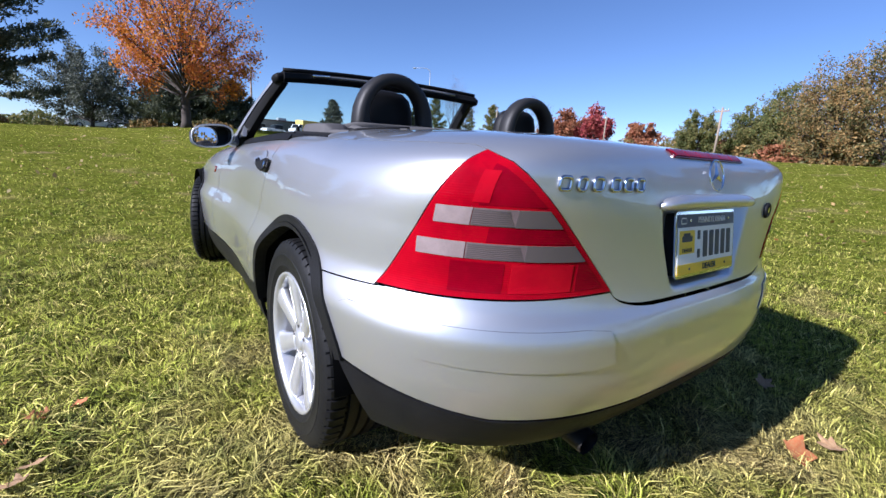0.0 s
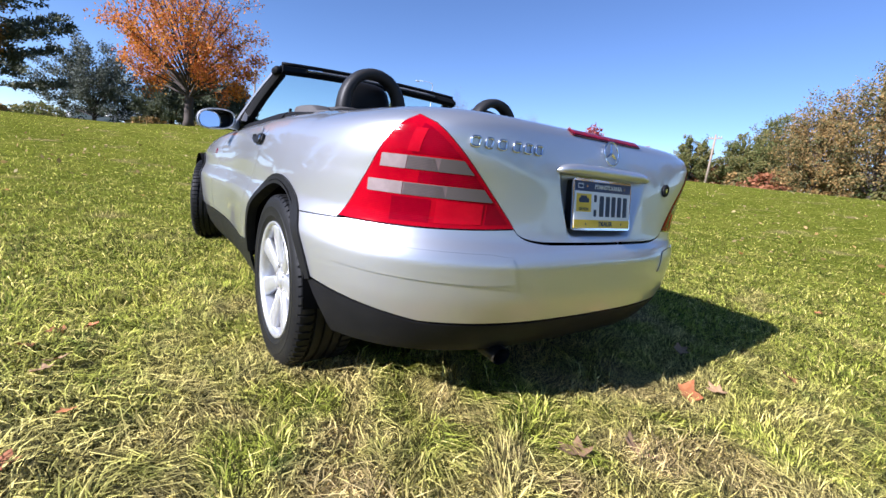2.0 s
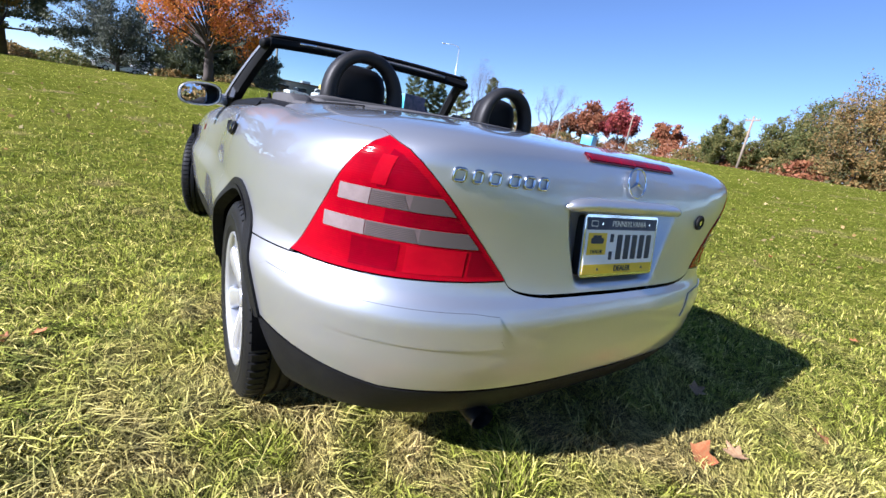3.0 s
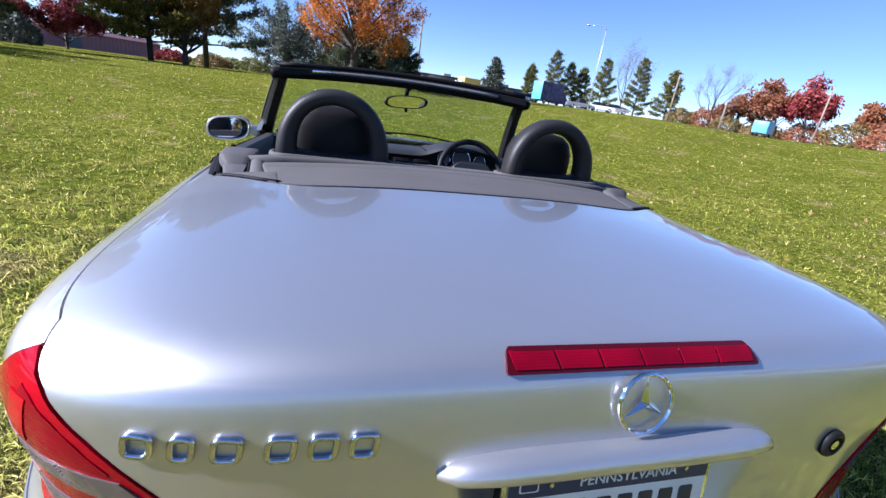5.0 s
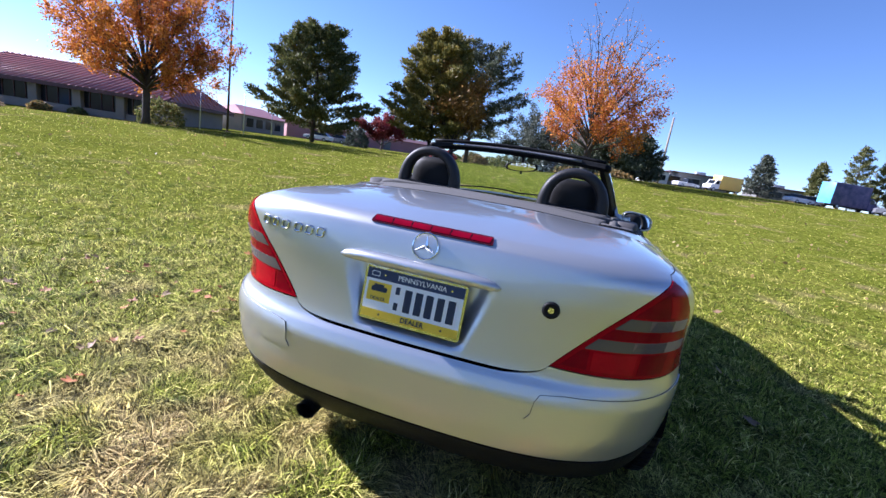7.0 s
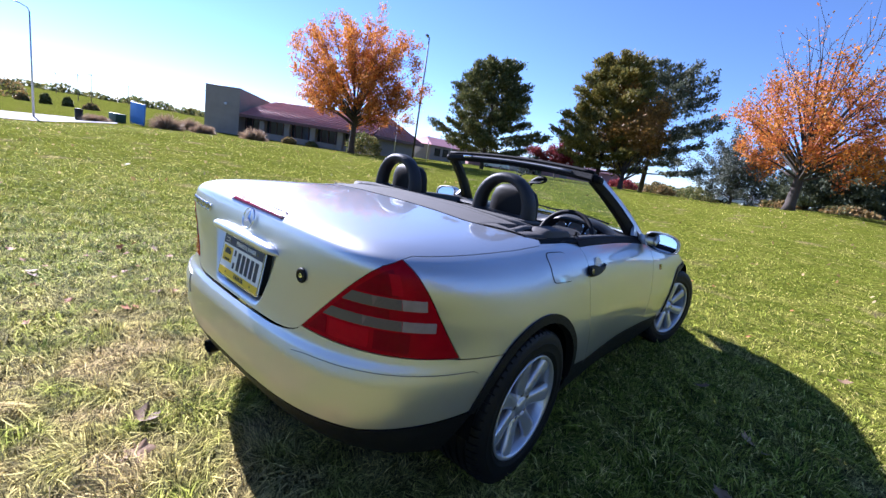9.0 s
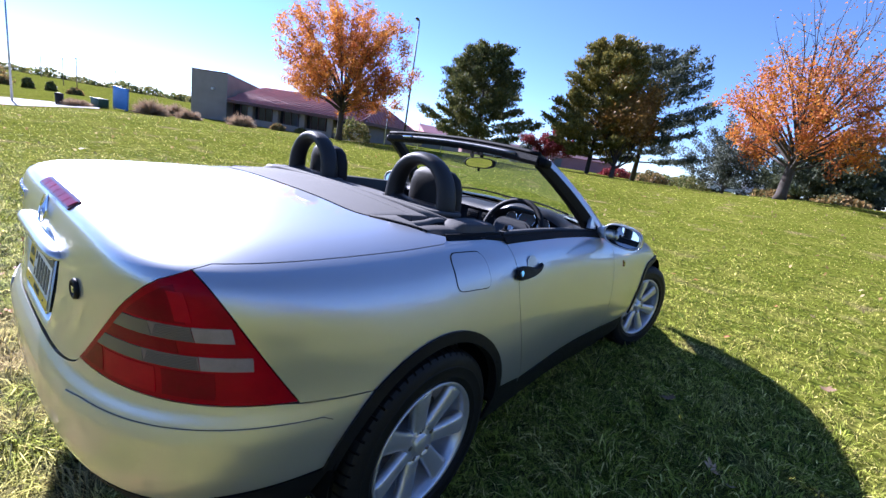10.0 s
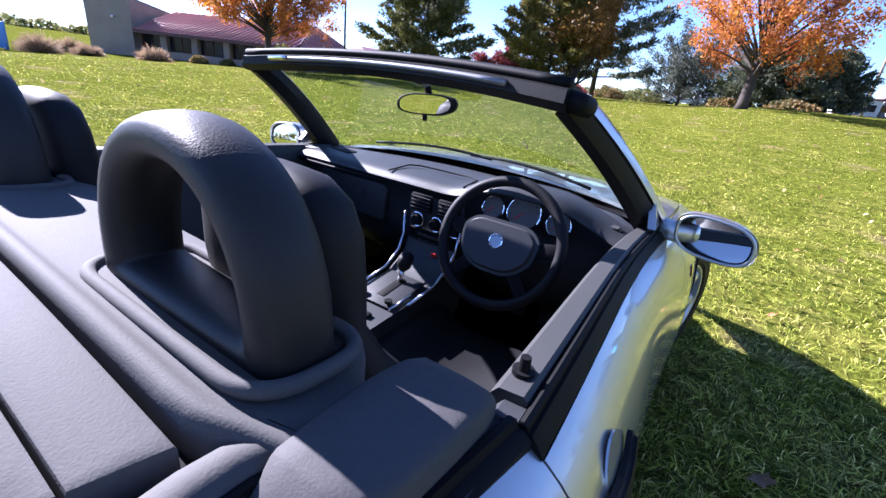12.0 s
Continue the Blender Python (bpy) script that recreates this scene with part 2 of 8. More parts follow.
def lawn_material(name, blades):
    """Turf: green in patches of two tones, with dry straw-coloured spots."""
    m = bpy.data.materials.new(name)
    m.use_nodes = True
    nt = m.node_tree
    N, L = nt.nodes, nt.links
    p = N["Principled BSDF"]
    tc = N.new("ShaderNodeTexCoord")

    def fac(scale, lo, hi, detail=4.0):
        n = N.new("ShaderNodeTexNoise")
        n.inputs["Scale"].default_value, n.inputs["Detail"].default_value = scale, detail
        L.new(tc.outputs["Object"], n.inputs["Vector"])
        r = N.new("ShaderNodeMapRange")
        r.inputs["From Min"].default_value, r.inputs["From Max"].default_value = lo, hi
        L.new(n.outputs["Fac"], r.inputs["Value"])
        return r.outputs[0]

    def mixed(f, a, b):
        x = N.new("ShaderNodeMix")
        x.data_type = "RGBA"
        for v, k in ((a, "A"), (b, "B")):
            if isinstance(v, tuple):
                x.inputs[k].default_value = (*v, 1)
            else:
                L.new(v, x.inputs[k])
        L.new(f, x.inputs["Factor"])
        return x.outputs["Result"]

    c = mixed(fac(0.35, 0.35, 0.65), GRASS_A, GRASS_B)
    c = mixed(fac(2.2, 0.48, 0.72), c, GRASS_LIT)
    c = mixed(fac(9.0, 0.53, 0.68, 3.0), c, GRASS_DEEP)
    c = mixed(fac(1.1, 0.60, 0.74, 6.0), c, GRASS_DRY)
    # worn, straw-dry turf in a patch where the ground has been trodden
    dist = N.new("ShaderNodeVectorMath")
    dist.operation = "DISTANCE"
    dist.inputs[1].default_value = (-0.4, -0.9, 0.0)
    L.new(tc.outputs["Object"], dist.inputs[0])
    near = N.new("ShaderNodeMapRange")
    near.inputs["From Min"].default_value, near.inputs["From Max"].default_value = 0.45, 1.9
    near.inputs["To Min"].default_value, near.inputs["To Max"].default_value = 1.0, 0.0
    L.new(dist.outputs["Value"], near.inputs["Value"])
    worn = N.new("ShaderNodeMath")
    worn.operation = "MULTIPLY"
    L.new(near.outputs[0], worn.inputs[0])
    L.new(fac(3.1, 0.40, 0.58, 6.0), worn.inputs[1])
    c = mixed(worn.outputs[0], c, GRASS_STRAW)
    if blades:
        g = N.new("ShaderNodeNewGeometry")
        mr = N.new("ShaderNodeMapRange")
        mr.inputs["From Min"].default_value, mr.inputs["From Max"].default_value = 0.70, 0.95
        L.new(g.outputs["Random Per Island"], mr.inputs["Value"])
        c = mixed(mr.outputs[0], c, (0.36, 0.305, 0.095))
        w = N.new("ShaderNodeTexWhiteNoise")
        w.noise_dimensions = "1D"
        L.new(g.outputs["Random Per Island"], w.inputs["W"])
        h = N.new("ShaderNodeHueSaturation")
        m2 = N.new("ShaderNodeMapRange")
        m2.inputs["To Min"].default_value, m2.inputs["To Max"].default_value = 0.18, 3.9
        few = N.new("ShaderNodeMath")
        few.operation = "POWER"
        few.inputs[1].default_value = 1.7
        L.new(w.outputs["Value"], few.inputs[0])
        L.new(few.outputs[0], m2.inputs["Value"])
        L.new(m2.outputs[0], h.inputs["Value"])
        L.new(c, h.inputs["Color"])
        c = h.outputs["Color"]
        tr = N.new("ShaderNodeBsdfTranslucent")
        L.new(c, tr.inputs["Color"])
        # the sward scatters light like one soft surface: normals drawn towards the sky
        vm = N.new("ShaderNodeVectorMath")
        vm.operation = "MULTIPLY_ADD"
        vm.inputs[1].default_value, vm.inputs[2].default_value = (1.3, 1.3, 1.3), (0, 0, 1)
        L.new(g.outputs["Normal"], vm.inputs[0])
        vn = N.new("ShaderNodeVectorMath")
        vn.operation = "NORMALIZE"
        L.new(vm.outputs[0], vn.inputs[0])
        L.new(vn.outputs[0], p.inputs["Normal"])
        sh = N.new("ShaderNodeMixShader")
        sh.inputs[0].default_value = 0.22
        L.new(p.outputs[0], sh.inputs[1])
        L.new(tr.outputs[0], sh.inputs[2])
        L.new(sh.outputs[0], N["Material Output"].inputs["Surface"])
    else:
        n = N.new("ShaderNodeTexNoise")
        n.inputs["Scale"].default_value, n.inputs["Detail"].default_value = 9.0, 8.0
        L.new(tc.outputs["Object"], n.inputs["Vector"])
        b = N.new("ShaderNodeBump")
        b.inputs["Strength"].default_value, b.inputs["Distance"].default_value = 0.5, 0.02
        L.new(n.outputs["Fac"], b.inputs["Height"])
        L.new(b.outputs[0], p.inputs["Normal"])
        h = N.new("ShaderNodeHueSaturation")
        h.inputs["Value"].default_value = 0.9
        f2 = N.new("ShaderNodeMapRange")
        f2.inputs["From Min"].default_value, f2.inputs["From Max"].default_value = 0.3, 0.7
        f2.inputs["To Min"].default_value, f2.inputs["To Max"].default_value = 0.22, 1.2
        n4 = N.new("ShaderNodeTexNoise")
        n4.inputs["Scale"].default_value, n4.inputs["Detail"].default_value = 22.0, 6.0
        L.new(tc.outputs["Object"], n4.inputs["Vector"])
        L.new(n4.outputs["Fac"], f2.inputs["Value"])
        L.new(f2.outputs[0], h.inputs["Value"])
        L.new(c, h.inputs["Color"])
        c = h.outputs["Color"]
    L.new(c, p.inputs["Base Color"])
    p.inputs["Roughness"].default_value, p.inputs["Specular IOR Level"].default_value = 0.85, 0.15 if blades else 0.0
    return m


M_TURF, M_BLADE = lawn_material("turf", False), lawn_material("grass blades", True)


def build_ground():
    radii = [0.0] + [0.6 * 1.085 ** k for k in range(110)]
    radii = [r for r in radii if r < 3500] + [4200]
    steps = 144
    V, F = [(0, 0, 0)], []
    for r in radii[1:]:
        for k in range(steps):
            a = 2 * math.pi * k / steps
            x, y = r * math.sin(a), r * math.cos(a)
            V.append((x, y, ground_z(x, y)))
    for k in range(steps):
        F.append((0, 1 + (k + 1) % steps, 1 + k))
    for i in range(len(radii) - 2):
        for k in range(steps):
            a, b = 1 + i * steps + k, 1 + i * steps + (k + 1) % steps
            F.append((a, b, b + steps, a + steps))
    ob = part("ground", fix_normals(mesh_of("ground", V, F)), M_TURF)
    tagged(ob, "mown green lawn with dry straw-coloured patches on a gentle hill", "lawn", kind="structure")


build_ground()


def build_grass():
    """Blades of turf round the car: bent tapering strips, thinning out with distance."""
    rng = np.random.default_rng(5)
    out = []
    # dense near the car, thinning smoothly outwards while the blades grow broader
    for r0, r1, count in ((0.0, 3.4, 440000), (3.4, 9.0, 200000), (9.0, 26.0, 90000)):
        grid = np.linspace(r0, r1, 400)
        dens = grid / (1 + (grid / 2.2) ** 2.3)
        cum = np.cumsum(dens)
        r = np.interp(rng.uniform(0, cum[-1], count), cum, grid)
        half = math.pi if r0 < 9 else math.radians(115)
        a = rng.uniform(-half, half, count)
        x, y = r * np.sin(a), r * np.cos(a) - 0.5
        tall, wide = 0.036 + 0.040 * np.exp(-r / 3.5), 0.0030 * (1 + r / 4.0) ** 1.0
        keep = ~((np.abs(x) < 0.62) & (y > -0.2) & (y < 2.6))
        x, y, wide, tall = x[keep], y[keep], wide[keep], tall[keep]
        n = len(x)
        # tufts: heights wander from place to place
        lump = 0.85 + 0.42 * np.sin(x * 9.1 + 3 * np.sin(y * 4.3)) * np.sin(y * 8.3 + 2 * np.sin(x * 5.7)) + 0.30 * np.sin(x * 31 + 4 * np.sin(y * 13)) * np.sin(y * 27 + 3 * np.sin(x * 17))
        h = tall * rng.uniform(0.45, 1.35, n) * lump
        z = np.array([ground_z(a, b) for a, b in zip(x, y)])
        head = 2.5 * np.sin(x * 6.3 + 2 * np.sin(y * 3.1)) + 2.5 * np.sin(y * 5.1 + 1.7 * np.sin(x * 4.4)) + rng.normal(size=n) * 1.1
        lean = rng.uniform(0.3, 2.55, n)
        dx, dy = np.cos(head), np.sin(head)
        w = wide * rng.uniform(0.6, 1.3, n)
        px, py = -dy * w / 2, dx * w / 2
        base = np.stack([x, y, z - 0.004], 1)
        mid = base + np.stack([dx * h * 0.32 * lean, dy * h * 0.32 * lean, h * 0.6], 1)
        tip = base + np.stack([dx * h * 0.95 * lean, dy * h * 0.95 * lean, h * (1.05 - 0.38 * lean)], 1)
        side = np.stack([px, py, np.zeros(n)], 1)
        out.append(np.stack([base - side, mid + side * 0.9, tip, mid - side * 0.9], 1).reshape(-1, 3))
    me = soup("grass", np.concatenate(out), 4)
    ob = part("grass", me, M_BLADE)
    tagged(ob, "short mown grass blades, green mixed with dry straw", "grass", kind="stuff")


# ---------------------------------------------------------------- trees
M_BARK = material("bark", (0.070, 0.056, 0.046), 0.9, second=(0.036, 0.029, 0.024), scale=3, fine=30, bump=0.8, bump_scale=14)
M_ORANGE = leafy("orange maple leaves", (0.40, 0.115, 0.020), (0.60, 0.255, 0.03), through_light=0.45)
M_ORANGE2 = leafy("orange and pink maple leaves", (0.56, 0.235, 0.022), (0.46, 0.135, 0.04), through_light=0.42)
M_PINE = leafy("pine needles", (0.075, 0.092, 0.030), (0.17, 0.16, 0.050), through_light=0.25)
M_PINE2 = leafy("yellowing pine needles", (0.115, 0.118, 0.032), (0.25, 0.20, 0.045), through_light=0.3)
M_PINE3 = leafy("dull blue-green needles", (0.060, 0.076, 0.046), (0.13, 0.14, 0.08), through_light=0.2)
M_BRONZE = leafy("bronze-brown oak leaves", (0.19, 0.11, 0.024), (0.31, 0.165, 0.035), through_light=0.3)
M_BLUEPINE = leafy("grey-green needles", (0.062, 0.075, 0.056), (0.12, 0.13, 0.09), through_light=0.12)
M_RED = leafy("dark red leaves", (0.17, 0.022, 0.03), (0.25, 0.05, 0.04))
M_OAK = leafy("olive and brown leaves", (0.110, 0.115, 0.042), (0.34, 0.21, 0.075))
M_CRIMSON = leafy("crimson leaves", (0.24, 0.035, 0.045), (0.34, 0.08, 0.06))
M_RUST = leafy("faded rust-red leaves", (0.24, 0.085, 0.04), (0.34, 0.15, 0.07))
M_GREEN = leafy("green leaves", (0.085, 0.11, 0.030), (0.22, 0.19, 0.06))
M_TWIG = material("bare twigs", (0.20, 0.15, 0.12), 0.9, second=(0.11, 0.085, 0.07))


def leaf_quads(rng, centres, size, flat=0.0, stretch=1.0):
    """Small four-cornered leaves, each turned its own way."""
    n = len(centres)
    a = rng.normal(size=(n, 3))
    if flat:
        a[:, 2] *= 1 - flat
    a /= np.linalg.norm(a, axis=1)[:, None]
    b = np.cross(a, rng.normal(size=(n, 3)))
    b /= np.linalg.norm(b, axis=1)[:, None]
    s = (size * rng.uniform(0.6, 1.4, n))[:, None]
    return np.stack([centres - a * s * stretch, centres - b * s * 0.6, centres + a * s * stretch, centres + b * s * 0.6], 1).reshape(-1, 3)


def grow(rng, tips, V, F, p, d, length, radius, depth, spread, up):
    """A limb that bends on its way and forks, ending in twigs."""
    pts, rad = [p], [radius]
    k = 4
    for i in range(k):
        d = (d + Vector(rng.normal(size=3)) * 0.12 + Vector((0, 0, up * 0.12))).normalized()
        p = p + d * (length / k)
        pts.append(p)
        rad.append(radius * (1 - 0.5 * (i + 1) / k))
    v, f = tube(pts, rad, sides=6 if depth > 1 else 4, caps=False, up=(0.3, 0.2, 1))
    o = len(V)
    V.extend(v)
    F.extend(tuple(i + o for i in q) for q in f)
    if depth == 0:
        tips.extend(pts[1:])
        return
    if depth == 1:
        tips.extend(pts[2:])
    for i in range(3 if depth > 1 else 4):
        q = pts[int(rng.integers(2, k + 1))] if i else pts[-1]
        side = Vector(rng.normal(size=3)).normalized()
        nd = (d * (1 - spread) + side * spread + Vector((0, 0, up * 0.35))).normalized()
        grow(rng, tips, V, F, q, nd, length * float(rng.uniform(0.55, 0.8)), rad[-1] * 0.75, depth - 1, spread, up)


def broad_tree(name, label, x, y, height, width, leaf_mat, leaves, leaf=0.13, trunk=0.17, clear=0.22, seed=1, bare_top=0.0, group="", lean=0.0, limbs=7, fork_up=1.0, loose=0.034):
    """A forked broad-leaved tree: trunk, rising limbs, and a loose crown of leaves round the twigs."""
    rng = np.random.default_rng(seed)
    root = thing(name, label, "tree", group, at=pose(x, y, ground_z(x, y) - 0.05))
    V, F, tips = [], [], []
    fork = Vector((lean * height * clear, 0, height * clear))
    v, f = tube([(0, 0, 0), (0.1 * fork.x, 0, 0.12 * fork.z), fork * 0.6, fork, fork + Vector((lean * 0.8, 0, height * 0.22))], [trunk * 1.5, trunk * 1.1, trunk, trunk * 0.85, trunk * 0.4], sides=10, up=(0, 1, 0))
    V.extend(v)
    F.extend(f)
    for i in range(limbs):
        a = 2 * math.pi * (i + float(rng.uniform(-0.3, 0.3))) / limbs
        e = (0.38 + 0.85 * ((i * 0.618) % 1.0)) * fork_up
        d = Vector((math.cos(a), math.sin(a), math.tan(e))).normalized()
        q = fork + Vector((0, 0, height * float(rng.uniform(-0.04, 0.16))))
        grow(rng, tips, V, F, q, d, height * float(rng.uniform(0.26, 0.36)), trunk * 0.5, 3, 0.42, 0.8)
    grow(rng, tips, V, F, fork + Vector((0, 0, height * 0.15)), Vector((lean, 0, 1)), height * 0.36, trunk * 0.5, 3, 0.35, 1.0)
    T = np.array([tuple(t) for t in tips])
    A = np.array([tuple(v_) for v_ in V])
    # scale the crown to its given width and height
    cz = fork.z * 0.9
    top, rad = np.percentile(T[:, 2], 99.5), np.percentile(np.hypot(T[:, 0], T[:, 1]), 97)
    kz, kr = (height * 0.98 - cz) / (top - cz), width / 2 / rad
    for B in (T, A):
        m = np.clip((B[:, 2] - cz) / (fork.z * 0.3 + 0.01), 0, 1)
        B[:, 0] *= 1 + (kr - 1) * m
        B[:, 1] *= 1 + (kr - 1) * m
        B[:, 2] = np.where(B[:, 2] > cz, cz + (B[:, 2] - cz) * kz, B[:, 2])
    part("trunk", mesh_of("trunk", A, F), M_BARK, root)
    pick = T[rng.integers(0, len(T), leaves)] + rng.normal(size=(leaves, 3)) * height * loose
    if bare_top:
        low = (pick[:, 2] - cz) / (height - cz)
        pick = pick[rng.uniform(size=leaves) > np.clip(low * 1.7 - 0.55, 0, bare_top)]
    part("crown", soup("crown", leaf_quads(rng, pick, leaf), 4), leaf_mat, root)
    return root


def fan_maple(name, label, x, y, height, width, leaf_mat, leaves, leaf=0.085, trunk=0.19, clear=0.13, seed=1, bare_top=0.0, limbs=46, inner=0.45, loose=0.022, widest=0.36, group=""):
    """A tree whose many slender limbs fan out from a short trunk to a rounded crown."""
    rng = np.random.default_rng(seed)
    root = thing(name, label, "tree", group, at=pose(x, y, ground_z(x, y) - 0.05))
    z0 = height * clear
    V, F = tube([(0, 0, 0), (0, 0, 0.25 * z0), (0.02, 0, z0), (0.05, 0, height * 0.4), (0.08, 0, height * 0.7)], [trunk * 1.45, trunk * 1.05, trunk * 0.95, trunk * 0.45, trunk * 0.12], sides=10, up=(0, 1, 0))
    V, F, tips = list(V), list(F), []

    def add(pts, rad, sides):
        v, f = tube(pts, rad, sides=sides, caps=False, up=(0.3, 0.2, 1))
        o = len(V)
        V.extend(v)
        F.extend(tuple(j + o for j in q) for q in f)

    for i in range(limbs):
        q = 0.07 + 0.93 * ((i + 0.5) / limbs) ** 0.85
        a = i * 2.39996 + float(rng.uniform(-0.35, 0.35))
        d = abs(q - widest) / (1 - widest if q > widest else widest + 0.10)
        reach = width / 2 * max(0.10, 1 - d * d) ** 0.5 * float(rng.uniform(0.78, 1.08))
        end = Vector((math.cos(a) * reach, math.sin(a) * reach, z0 + (q * float(rng.uniform(0.94, 1.04))) * (height - z0)))
        start = Vector((0.02, 0, z0 * 0.92 + 0.20 * q * (height - z0)))
        ctrl = Vector((end.x * 0.40, end.y * 0.40, start.z + 0.50 * (end.z - start.z) + 0.035 * height * (1 - q)))
        pts = []
        for k in range(7):
            t = k / 6
            p = start * (1 - t) ** 2 + ctrl * 2 * t * (1 - t) + end * t * t
            pts.append(p + Vector(rng.normal(size=3)) * 0.05 * t)
        r0 = trunk * (0.34 - 0.10 * q)
        add(pts, [r0 * (1 - 0.86 * k / 6) for k in range(7)], 5)
        tips.extend(pts[4:])
        for j in range(8):
            t = inner + (1 - inner) * float(rng.uniform(0, 1))
            k = min(5, int(t * 6))
            p = pts[k].lerp(pts[k + 1], t * 6 - k)
            dirn = ((pts[k + 1] - pts[k]).normalized() * 0.8 + Vector(rng.normal(size=3)) * 0.42 + Vector((0, 0, 0.15))).normalized()
            length = height * float(rng.uniform(0.06, 0.13))
            tw = [p, p + dirn * length * 0.5, p + dirn * length + Vector((0, 0, 0.06 * length))]
            add(tw, [0.014, 0.010, 0.005], 3)
            tips.extend(tw[1:])
            tips.append(tw[2])
    part("trunk", mesh_of("trunk", V, F), M_BARK, root)
    T = np.array([tuple(t) for t in tips])
    pick = T[rng.integers(0, len(T), leaves)] + rng.normal(size=(leaves, 3)) * height * loose
    if bare_top:
        low = (pick[:, 2] - z0) / (height - z0)
        patch = 0.18 * np.sin(pick[:, 0] * 1.7 + 1.0) * np.sin(pick[:, 1] * 1.9)
        pick = pick[rng.uniform(size=leaves) > np.clip((low + patch) * 2.1 - 0.58, 0, bare_top)]
    part("crown", soup("crown", leaf_quads(rng, pick, leaf), 4), leaf_mat, root)
    return root


def pine_tree(name, label, x, y, height, width, mat, tufts, leaf=0.2, seed=1, clear=0.15, group="", shape=0.8, trunk=0.16, droop=0.0, boughs=58, low=0.72, ragged=0.22):
    """An evergreen: a straight trunk, whorls of boughs with side twigs, and brushes of needles that point up and out along them."""
    rng = np.random.default_rng(seed)
    root = thing(name, label, "tree", group, at=pose(x, y, ground_z(x, y) - 0.05))
    V, F = tube([(0, 0, 0), (0, 0, height * 0.5), (0, 0, height * 0.97)], [trunk, trunk * 0.65, 0.015], sides=8, up=(0, 1, 0))
    V, F = list(V), list(F)
    centres, heads, sizes = [], [], []
    for i in range(boughs):
        h = clear + (0.97 - clear) * ((i + 0.5) / boughs) ** 0.95
        k = (h - clear) / (1 - clear)
        reach = width / 2 * (1 - k) ** shape * min(1.0, low + k * 2.0) * float(rng.uniform(1 - ragged, 1 + 0.6 * ragged)) + 0.12
        a = i * 2.4 + float(rng.uniform(-0.5, 0.5))
        rise = 0.04 + 0.60 * k - droop
        out = np.array([math.cos(a), math.sin(a), 0.0])
        side = np.array([-math.sin(a), math.cos(a), 0.0])
        at = lambda s_: out * reach * s_ + np.array([0, 0, height * h + reach * s_ * rise + 0.14 * reach * s_ * s_])
        v, f = tube([at(s_) for s_ in (0, 0.35, 0.7, 1.0)], [0.045 * (1 - k) + 0.012, 0.03 * (1 - k) + 0.01, 0.014, 0.006], sides=4, caps=False, up=(0.1, 0, 1))
        o = len(V)
        V.extend(v)
        F.extend(tuple(j + o for j in q) for q in f)
        twigs = 5 + int(14 * reach / (width / 2))
        for j in range(twigs):
            s_ = 0.22 + 0.80 * (j + float(rng.uniform(0, 1))) / twigs
            span = reach * (0.10 + 0.34 * (1.05 - s_)) * float(rng.uniform(0.6, 1.2))
            turn = side * (1 if j % 2 else -1) * 0.8 + out * 0.7
            for q in (0.25, 0.65, 1.0):
                centres.append(at(s_) + turn * span * q + np.array([0, 0, 0.05 * span]) + rng.normal(size=3) * 0.035 * width / 4)
                heads.append(turn * 0.5 + out * 0.3 + np.array([0, 0, 0.75]))
    for j in range(10):
        centres.append(np.array([0, 0, height * (0.90 + 0.01 * j)]) + rng.normal(size=3) * 0.05)
        heads.append(np.array([0, 0, 1.0]))
    part("trunk", mesh_of("trunk", V, F), M_BARK, root)
    C, H = np.array(centres), np.array(heads)
    n = max(6, int(tufts / len(C)))
    C, H = np.repeat(C, n, 0), np.repeat(H, n, 0)
    C = C + rng.normal(size=C.shape) * np.array([1, 1, 0.55]) * leaf * 0.85
    D = H + rng.normal(size=H.shape) * 0.62
    D /= np.linalg.norm(D, axis=1)[:, None]
    W = np.cross(D, rng.normal(size=D.shape))
    W /= np.linalg.norm(W, axis=1)[:, None]
    ln = (leaf * rng.uniform(0.9, 1.9, len(C)))[:, None]
    W = W * leaf * 0.30
    part("crown", soup("crown", np.stack([C, C + D * ln * 0.4 + W, C + D * ln, C + D * ln * 0.4 - W], 1).reshape(-1, 3), 4), mat, root)
    return root


def polar(az, r, ex=0.8, ey=-1.3):
    return ex + r * math.sin(radians(az)), ey + r * math.cos(radians(az))


